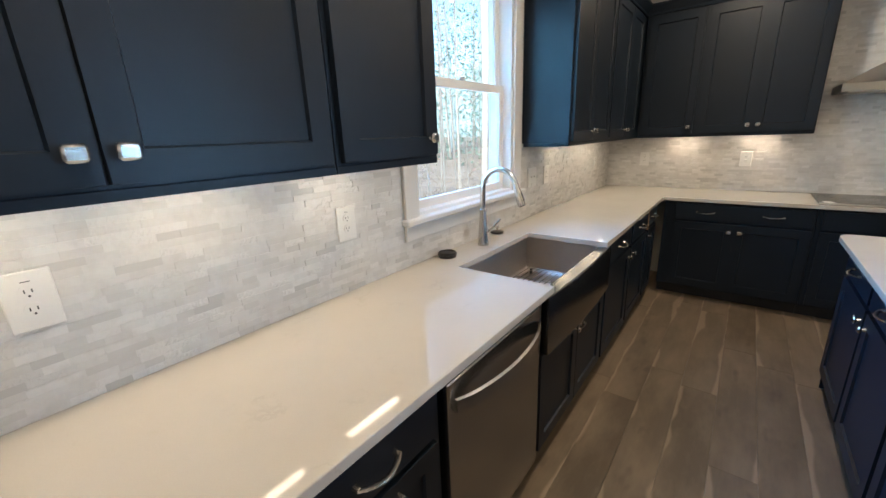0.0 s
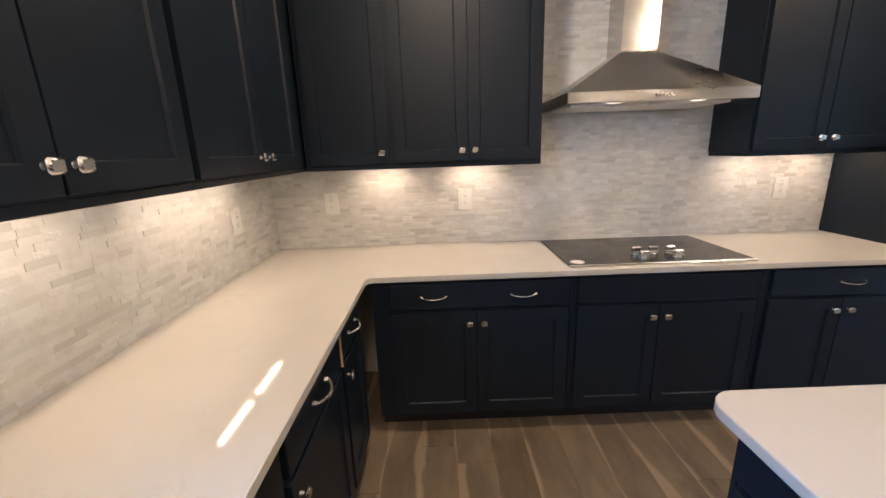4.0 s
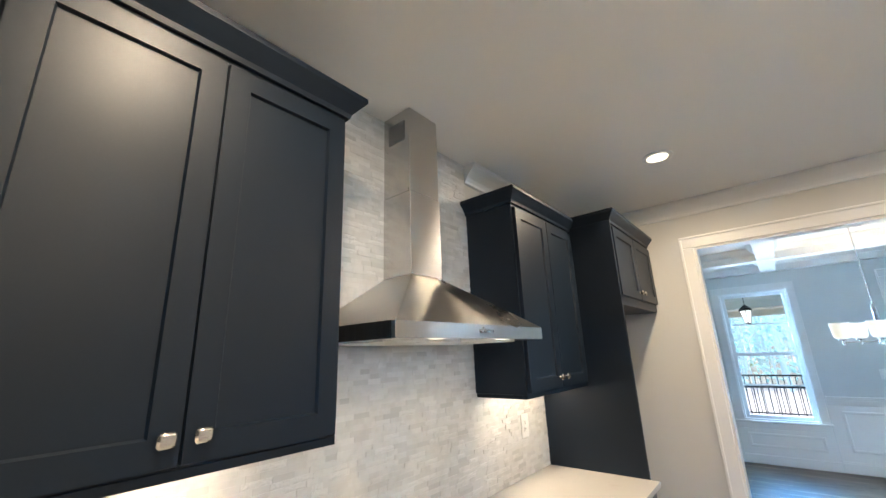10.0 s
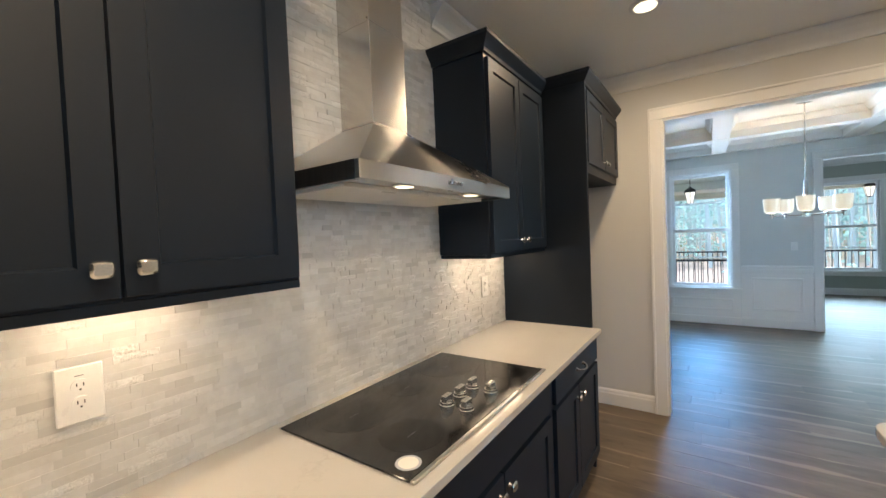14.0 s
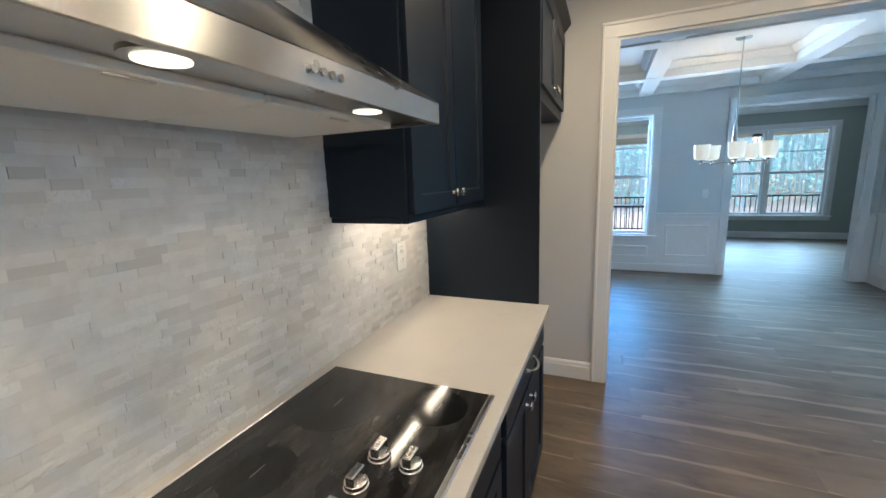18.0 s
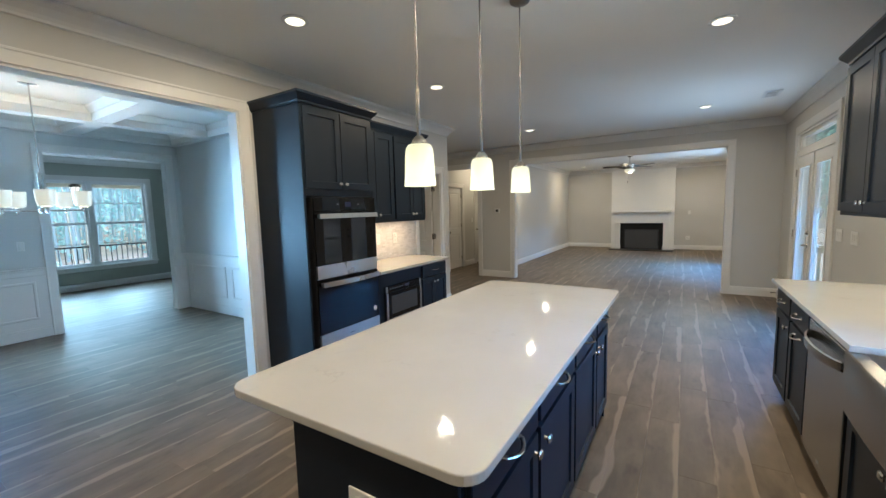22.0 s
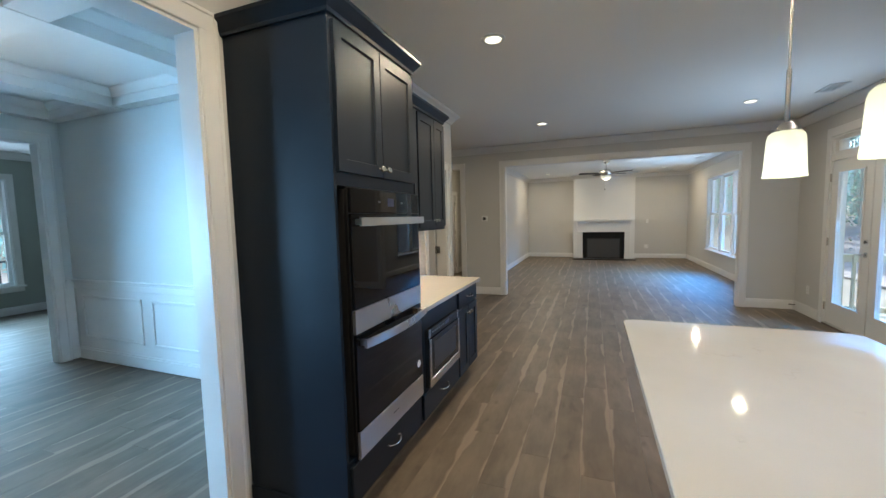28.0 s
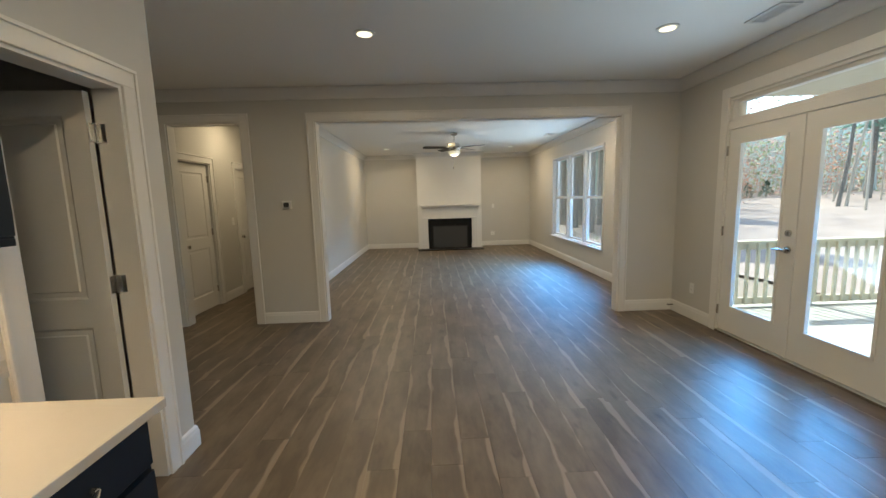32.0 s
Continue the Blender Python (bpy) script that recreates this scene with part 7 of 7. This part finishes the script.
# the far wood: trunks and leaf clumps too many to count
bm, lv = bmesh.new(), bmesh.new()
for k in range(900):
    a = rng.uniform(0, 6.283)
    r0 = rng.uniform(34, 62)
    x, y = r0 * math.cos(a) * 1.0 - 4 + (10 if math.cos(a) > 0 else 0), r0 * math.sin(a) - 6
    if open_yard(x, y):
        continue
    sparse = rng.random() < (0.75 if x < -6 else 0.9)   # few bare trunks where foliage fills the wood
    h, z, w = rng.uniform(8, 15), ground_height(x, y) - 0.2, rng.uniform(0.04, 0.12)
    if not sparse:
        tube(bm, [(x, y, z), (x + rng.uniform(-0.5, 0.5), y + rng.uniform(-0.5, 0.5), z + h * 0.5), (x + rng.uniform(-1, 1), y + rng.uniform(-1, 1), z + h)], [w, w * 0.7, w * 0.15], 5)
    for j in range(0 if sparse else 5):
        zz = z + h * rng.uniform(0.3, 0.95)
        b = rng.uniform(0, 6.283)
        l = rng.uniform(0.8, 2.4)
        tube(bm, [(x, y, zz), (x + l * math.cos(b), y + l * math.sin(b), zz + l * 0.8)], [w * 0.35, w * 0.06], 3)
    if rng.random() < 0.85:
        for j in range(44):
            c = Vector((x + rng.uniform(-2, 2), y + rng.uniform(-2, 2), z + (h * rng.uniform(0.35, 1.0) if rng.random() < 0.6 else rng.uniform(0.1, 2.2))))
            s = rng.uniform(0.06, 0.18)
            tilt = Euler((rng.uniform(-1, 1), rng.uniform(-1, 1), rng.uniform(0, 6.28))).to_matrix()
            v = [lv.verts.new(c + tilt @ Vector(p) * s) for p in ((-1, -0.6, 0), (1, -0.5, 0.1), (0.9, 0.6, 0), (-0.8, 0.5, 0.2), (0.1, 0, 0.6))]
            for q3 in ((0, 1, 4), (1, 2, 4), (2, 3, 4), (3, 0, 4)):
                lv.faces.new([v[i] for i in q3])
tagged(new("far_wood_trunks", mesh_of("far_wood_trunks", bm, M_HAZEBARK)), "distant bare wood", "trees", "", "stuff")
tagged(new("far_wood_leaves", mesh_of("far_wood_leaves", lv, M_FARLEAF)), "distant russet and evergreen leaves", "leaves", "", "stuff")


def leaf_clump(bm, c, s):
    tilt = Euler((rng.uniform(-1, 1), rng.uniform(-1, 1), rng.uniform(0, 6.28))).to_matrix()
    v = [bm.verts.new(c + tilt @ Vector(p) * s) for p in ((-1, -0.6, 0), (1, -0.5, 0.1), (0.9, 0.6, 0), (-0.8, 0.5, 0.2), (0.1, 0, 0.6))]
    for q3 in ((0, 1, 4), (1, 2, 4), (2, 3, 4), (3, 0, 4)):
        bm.faces.new([v[i] for i in q3])


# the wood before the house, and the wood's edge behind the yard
for name, count, mat, label in (("front_wood_leaves", 420, M_FRONTLEAF, "distant pine foliage with blue-green haze painted in"), ("yard_wood_leaves", 330, M_FARLEAF, "distant russet and green foliage"), ("side_wood_leaves", 760, M_SIDELEAF, "distant pale green pine foliage")):
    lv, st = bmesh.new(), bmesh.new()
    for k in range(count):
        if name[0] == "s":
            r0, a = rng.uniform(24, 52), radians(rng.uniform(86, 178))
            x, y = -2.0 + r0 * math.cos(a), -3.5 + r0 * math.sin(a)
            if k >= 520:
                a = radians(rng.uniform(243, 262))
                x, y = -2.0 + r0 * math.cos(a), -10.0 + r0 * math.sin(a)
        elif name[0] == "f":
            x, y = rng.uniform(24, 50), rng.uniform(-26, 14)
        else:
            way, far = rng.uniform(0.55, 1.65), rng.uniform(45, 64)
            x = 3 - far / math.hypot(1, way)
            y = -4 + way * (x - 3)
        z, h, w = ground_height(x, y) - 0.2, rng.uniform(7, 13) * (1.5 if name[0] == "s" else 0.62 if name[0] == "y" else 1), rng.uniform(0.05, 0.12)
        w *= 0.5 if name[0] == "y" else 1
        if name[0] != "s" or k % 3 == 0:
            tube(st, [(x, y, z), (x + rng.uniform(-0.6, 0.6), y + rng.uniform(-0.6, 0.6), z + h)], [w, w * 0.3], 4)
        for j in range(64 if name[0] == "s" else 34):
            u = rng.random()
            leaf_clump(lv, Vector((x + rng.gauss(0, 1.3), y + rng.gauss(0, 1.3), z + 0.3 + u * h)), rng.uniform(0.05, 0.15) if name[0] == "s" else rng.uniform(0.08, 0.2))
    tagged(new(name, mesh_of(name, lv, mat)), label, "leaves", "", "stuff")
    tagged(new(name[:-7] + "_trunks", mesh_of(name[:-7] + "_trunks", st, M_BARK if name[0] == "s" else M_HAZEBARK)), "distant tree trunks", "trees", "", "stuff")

lv = bmesh.new()   # low brush under the trees beyond the sink and living room windows
for k in range(64):
    r0, a = rng.uniform(13, 30), radians(rng.uniform(92, 174))
    x, y = -2.0 + r0 * math.cos(a), -3.5 + r0 * math.sin(a)
    if k > 33:
        r0, a = rng.uniform(6, 20), radians(rng.uniform(205, 256))
        x, y = -2.0 + r0 * math.cos(a), -15.0 + r0 * math.sin(a)
        if open_yard(x, y):
            continue
    z = ground_height(x, y)
    for j in range(45):
        leaf_clump(lv, Vector((x + rng.gauss(0, 0.6), y + rng.gauss(0, 0.6), z + abs(rng.gauss(0, 0.9)) + 0.05)), rng.uniform(0.03, 0.09))
tagged(new("brush_leaves", mesh_of("brush_leaves", lv, M_FARLEAF)), "low tan and green brush under bare trees", "leaves", "", "stuff")

bm = bmesh.new()   # undergrowth of thin stems beyond the sink window and in front
for k in range(270):
    if k < 110:
        r0, a = rng.uniform(6, 32), radians(rng.uniform(90, 176))
        x, y = -2.0 + r0 * math.cos(a), -3.5 + r0 * math.sin(a)
    else:
        x, y = rng.uniform(18, 44), rng.uniform(-18, 14)
    h, w = rng.uniform(1.2, 7.5), rng.uniform(0.008, 0.035)
    z = ground_height(x, y) - 0.1
    lx, ly = rng.uniform(-0.5, 0.5), rng.uniform(-0.5, 0.5)
    tube(bm, [(x, y, z), (x + lx * 0.3, y + ly * 0.3, z + h * 0.5), (x + lx, y + ly, z + h)], [w, w * 0.7, w * 0.2], 3)
    for j in range(3):
        b, l, q = rng.uniform(0, 6.283), rng.uniform(0.3, 1.1), rng.uniform(0.3, 0.9)
        p = Vector((x + lx * q, y + ly * q, z + h * q))
        tube(bm, [p, p + Vector((l * math.cos(b), l * math.sin(b), l * 0.6))], [w * 0.4, w * 0.1], 3)
tagged(new("undergrowth", mesh_of("undergrowth", bm, M_BARK)), "thin bare stems between the trees", "undergrowth", "", "stuff")

bm = bmesh.new()   # low brush of dry twigs on the ground of the woods
for k in range(2600):
    if k < 1900:
        r0, a = 3.5 + 20 * rng.random() ** 1.5, radians(rng.uniform(88, 178))
        x, y = -2.2 + r0 * math.cos(a), -3.5 + r0 * math.sin(a)
    else:
        r0, a = rng.uniform(5, 18), radians(rng.uniform(203, 258))
        x, y = -2.0 + r0 * math.cos(a), -15.0 + r0 * math.sin(a)
    if x > -2.0 or open_yard(x, y):
        continue
    z, b, up = ground_height(x, y), rng.uniform(0, 6.283), rng.uniform(0.05, 1.1) * rng.random()
    l, w = rng.uniform(0.3, 1.3), rng.uniform(0.004, 0.011)
    p, q = Vector((x, y, z)), Vector((x + l * math.cos(b), y + l * math.sin(b), z + 0.05 + up))
    tube(bm, [p, p.lerp(q, 0.5) + Vector((rng.uniform(-0.1, 0.1), rng.uniform(-0.1, 0.1), 0.15 * l)), q], [w, w * 0.7, w * 0.25], 3)
tagged(new("brush_twigs", mesh_of("brush_twigs", bm, M_LITTER)), "dry brown twigs and brush on the ground", "brush", "", "stuff")

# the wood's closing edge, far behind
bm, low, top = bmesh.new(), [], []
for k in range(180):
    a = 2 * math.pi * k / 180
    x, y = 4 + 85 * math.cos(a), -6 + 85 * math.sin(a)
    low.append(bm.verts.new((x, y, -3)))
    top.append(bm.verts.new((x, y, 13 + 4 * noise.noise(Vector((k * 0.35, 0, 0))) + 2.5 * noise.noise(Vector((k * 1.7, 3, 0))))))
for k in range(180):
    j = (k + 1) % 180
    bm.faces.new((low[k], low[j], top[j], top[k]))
setting("backdrop", bm, M_BACKWOOD, "distant bare wood with blue haze painted in", "backdrop")


def shrub(x, y, h, label):
    rng2 = random.Random(int(x * 31 + y * 7))
    t = thing("shrub", (x, y, ground_height(x, y)), label, "shrub", "small evergreen shrubs")
    z = ground_height(x, y)
    part("stem", tube(bmesh.new(), [(x, y, z - 0.05), (x, y, z + h * 0.8)], [0.03, 0.01], 6), M_DARKBARK, t)
    bm = bmesh.new()
    for k in range(260):
        u = rng2.random() ** 0.8
        a, q = rng2.uniform(0, 6.283), (1 - u) ** 0.7 * h * 0.42 * rng2.uniform(0.6, 1.05)
        c = Vector((x + q * math.cos(a), y + q * math.sin(a), z + 0.08 + u * h))
        s = rng2.uniform(0.04, 0.09)
        tilt = Euler((rng2.uniform(-1, 1), rng2.uniform(-1, 1), a)).to_matrix()
        v = [bm.verts.new(c + tilt @ Vector(p) * s) for p in ((-1, -0.5, 0), (1.2, -0.3, 0.3), (1.2, 0.3, 0.3), (-1, 0.5, 0))]
        bm.faces.new(v)
    part("crown", bm, M_SHRUB, t)


for x, y, h in ((-23.4, -36.0, 1.3), (-25.2, -36.2, 1.35), (-26.9, -36.0, 1.2), (11.3, -1.15, 0.9), (11.5, -0.5, 0.7), (14.6, -3.5, 0.7)):
    shrub(x, y, h, "small conical evergreen shrub on pale ground")

# leaf litter under the wood
bm = bmesh.new()
for k in range(26):
    a = radians(rng.uniform(92, 180))
    r0 = rng.uniform(4, 24)
    cx, cy = -2.5 + r0 * math.cos(a), -3 + r0 * math.sin(a)
    for j in range(44):
        x, y = cx + rng.gauss(0, 1.6), cy + rng.gauss(0, 1.6)
        if x > -1.0:
            continue
        s = rng.uniform(0.04, 0.10)
        c = Vector((x, y, ground_height(x, y) + 0.03))
        tilt = Euler((rng.uniform(-0.5, 0.5), rng.uniform(-0.5, 0.5), rng.uniform(0, 6.28))).to_matrix()
        bm.faces.new([bm.verts.new(c + tilt @ Vector(p) * s) for p in ((-1, 0, 0), (0, -0.5, 0.2), (1.2, 0, 0), (0, 0.5, 0.2))])
tagged(new("fallen_leaves", mesh_of("fallen_leaves", bm, M_LITTER)), "scattered brown fallen leaves", "leaves", "", "stuff")

# outer skin and roof, so that no light comes in but through the openings
setting("roof_main", one(-0.6, FX1 + 0.4, VY1 - 0.6, 0.6, CEIL + 0.11, CEIL + 0.4), M_SIDING, "roof slab", "roof")

# ---- pieces: splashback tiles ----
TH = 0.0205
tiles = []
trng = random.Random(5)
for k in range(10):
    rough = k > 7   # split-face pieces among the honed ones
    bm = bmesh.new()
    nx, nz = (7, 3) if rough else (2, 1)
    g = {}
    lift = 0.0010 if rough else trng.choice((0.0, 0.0004, 0.0010, 0.0018, 0.0026))
    for i in range(nx + 1):
        for j in range(nz + 1):
            edge = i in (0, nx) or j in (0, nz)
            g[i, j] = bm.verts.new((-0.05 + 0.1 * i / nx, -0.0072 - lift - (trng.uniform(-0.0004, 0.0005) if edge and rough else 0.0 if edge else trng.uniform(0.0, 0.0016)), -TH / 2 + TH * j / nz))
    for i in range(nx):
        for j in range(nz):
            bm.faces.new((g[i, j], g[i + 1, j], g[i + 1, j + 1], g[i, j + 1]))
    rim = [g[i, 0] for i in range(nx + 1)] + [g[nx, j] for j in range(1, nz + 1)] + [g[i, nz] for i in range(nx - 1, -1, -1)] + [g[0, j] for j in range(nz - 1, 0, -1)]
    back = [bm.verts.new((v.co.x, -0.003, v.co.z)) for v in rim]
    for i in range(len(rim)):
        bm.faces.new((rim[i], rim[(i + 1) % len(rim)], back[(i + 1) % len(rim)], back[i]))
    tiles.append(mesh_of("tile", bm, M_SPLIT if rough else M_TILE))
tile_np = [(np.array([v.co[:] for v in me.vertices]), [tuple(p.vertices) for p in me.polygons]) for me in tiles]


def splashback(name, turn, place, fields, near, label):
    """fields: (u0, u1, z0, z1) on the wall; near(u, z) says which tiles are objects of their own."""
    bm = bmesh.new()
    for u0, u1, z0, z1 in fields:
        box(bm, u0, u1, -0.0070, -0.001, z0, z1)
    m = Matrix.Translation(place) @ Matrix.Rotation(radians(turn), 4, "Z")
    bmesh.ops.transform(bm, matrix=m, verts=bm.verts)
    root = setting(name, bm, M_GROUT, label, "splashback")
    verts, faces, kinds_of, count = [], [], [], 0
    for u0, u1, z0, z1 in fields:
        rows = max(1, round((z1 - z0) / TH))
        hz = (z1 - z0) / rows
        for j in range(rows):
            u = u0
            first_len = trng.choice((0.04, 0.06, 0.08, 0.1))
            while u < u1 - 0.002:
                ln = first_len or trng.choice((0.045, 0.055, 0.065, 0.075, 0.085, 0.10))
                first_len = None
                if u1 - (u + ln) < 0.03:
                    ln = u1 - u
                c, zc, k = u + ln / 2, z0 + (j + 0.5) * hz, trng.randrange(10)
                sx, sz = (ln - 0.0004) / 0.1, (hz - 0.0004) / TH
                if near(c, zc) and count < 300:
                    o = new("tile", tiles[k])
                    o.parent = root
                    o.matrix_basis = m @ Matrix.Translation((c, 0, zc)) @ Matrix.Diagonal((sx, 1, sz, 1))
                    count += 1
                else:
                    co, fs = tile_np[k]
                    off = len(verts)
                    verts += [m @ Vector((c + p[0] * sx, p[1], zc + p[2] * sz)) for p in co]
                    faces += [tuple(i + off for i in f) for f in fs]
                    kinds_of += [1 if k > 7 else 0] * len(fs)
                u += ln
    if verts:
        me = bpy.data.meshes.new("splashback_tiles")
        me.from_pydata([v[:] for v in verts], [], faces)
        me.materials.append(M_TILE)
        me.materials.append(M_SPLIT)
        me.polygons.foreach_set("material_index", kinds_of)
        o = new("splashback_tiles", me)
        o.parent = root
        tagged(o, "", "", "", "stuff")


SB0, SB1 = CT + 0.001, UB + 0.02
splashback("splashback_range", 0, (0, 0, 0), [(0.0, 3.456, SB0, SB1), (1.572, 2.672, SB1, CEIL - 0.002)],
           lambda u, z: 0.62 < u < 2.2 and z < 1.34, "pale grey split-face marble splashback to the ceiling behind the hood")
splashback("splashback_window", 90, (0, 0, 0), [(-4.79, -0.012, SB0, 1.018), (-4.79, -3.252, 1.018, SB1), (-2.088, -0.012, 1.018, SB1)],
           lambda u, z: -4.6 < u < -3.2 or -2.0 < u < -1.4, "pale grey split-face marble splashback around the sink window")
splashback("splashback_counter", -90, (RX, 0, 0), [(3.805, 5.318, SB0, 1.39)],
           lambda u, z: 4.1 < u < 5.3, "pale grey split-face marble splashback above the microwave counter")

# ---- pieces: floor planks ----
ROOMS = [(0.0, 4.60, -8.80, 0.0), (0.0, 4.95, -15.75, -8.80), (4.47, 8.34, -4.06, 0.0), (8.21, 12.02, -5.60, -2.25), (4.47, 7.5, -8.80, -6.13), (5.07, 6.14, -12.0, -8.80), (4.47, 6.3, -6.13, -4.18)]
floor = setting("floor", one(-0.15, FX1 + 0.13, VY1 - 0.1, 0.13, -0.06, -0.010), M_SUBFLOOR, "grey-brown wood plank floor with pale streaks", "floor")
PW, PL = 0.178, 1.22
plank_mesh = {}


def plank_bm(length):
    bm = bmesh.new()
    w, l, c = PW / 2 - 0.0002, length / 2 - 0.0002, 0.0006
    lo = [bm.verts.new(p) for p in ((-w, -l, -0.010), (w, -l, -0.010), (w, l, -0.010), (-w, l, -0.010))]
    md = [bm.verts.new((v.co.x, v.co.y, -0.0018)) for v in lo]
    hi = [bm.verts.new((v.co.x - math.copysign(c, v.co.x), v.co.y - math.copysign(c, v.co.y), 0.0)) for v in lo]
    for a, b in ((lo, md), (md, hi)):
        for k in range(4):
            bm.faces.new((a[k], a[(k + 1) % 4], b[(k + 1) % 4], b[k]))
    bm.faces.new(hi)
    return bm


prng, verts, faces, count = random.Random(12), [], [], 0
for i in range(int(FX1 / PW) + 1):
    x0 = i * PW
    y = 0.0 + prng.uniform(0.05, PL)
    while y > VY1:
        ya, yb = min(y, 0.0), y - PL
        mid = (x0 + PW / 2, (ya + yb) / 2)
        if ya - yb > 0.1 and any(a - PW < x0 < b and c < ya and yb < d for a, b, c, d in ROOMS):
            ln = round(ya - yb, 2)
            if ln not in plank_mesh:
                plank_mesh[ln] = mesh_of("plank", plank_bm(ln), M_FLOOR)
            if count < 300 and 0.4 < mid[0] < 4.5 and -15.8 < mid[1] < -0.5 and (mid[1] > -9.5 or mid[0] > 0.9):
                o = new("plank", plank_mesh[ln])
                o.parent = floor
                o.location = (*mid, 0)
                count += 1
            else:
                me = plank_mesh[ln]
                off = len(verts)
                verts += [(v.co.x + mid[0], v.co.y + mid[1], v.co.z) for v in me.vertices]
                faces += [tuple(k + off for k in p.vertices) for p in me.polygons]
        y -= PL
me = bpy.data.meshes.new("floor_planks")
me.from_pydata(verts, [], faces)
me.materials.append(M_FLOOR)
o = new("floor_planks", me)
o.parent = floor
tagged(o, "", "", "", "stuff")
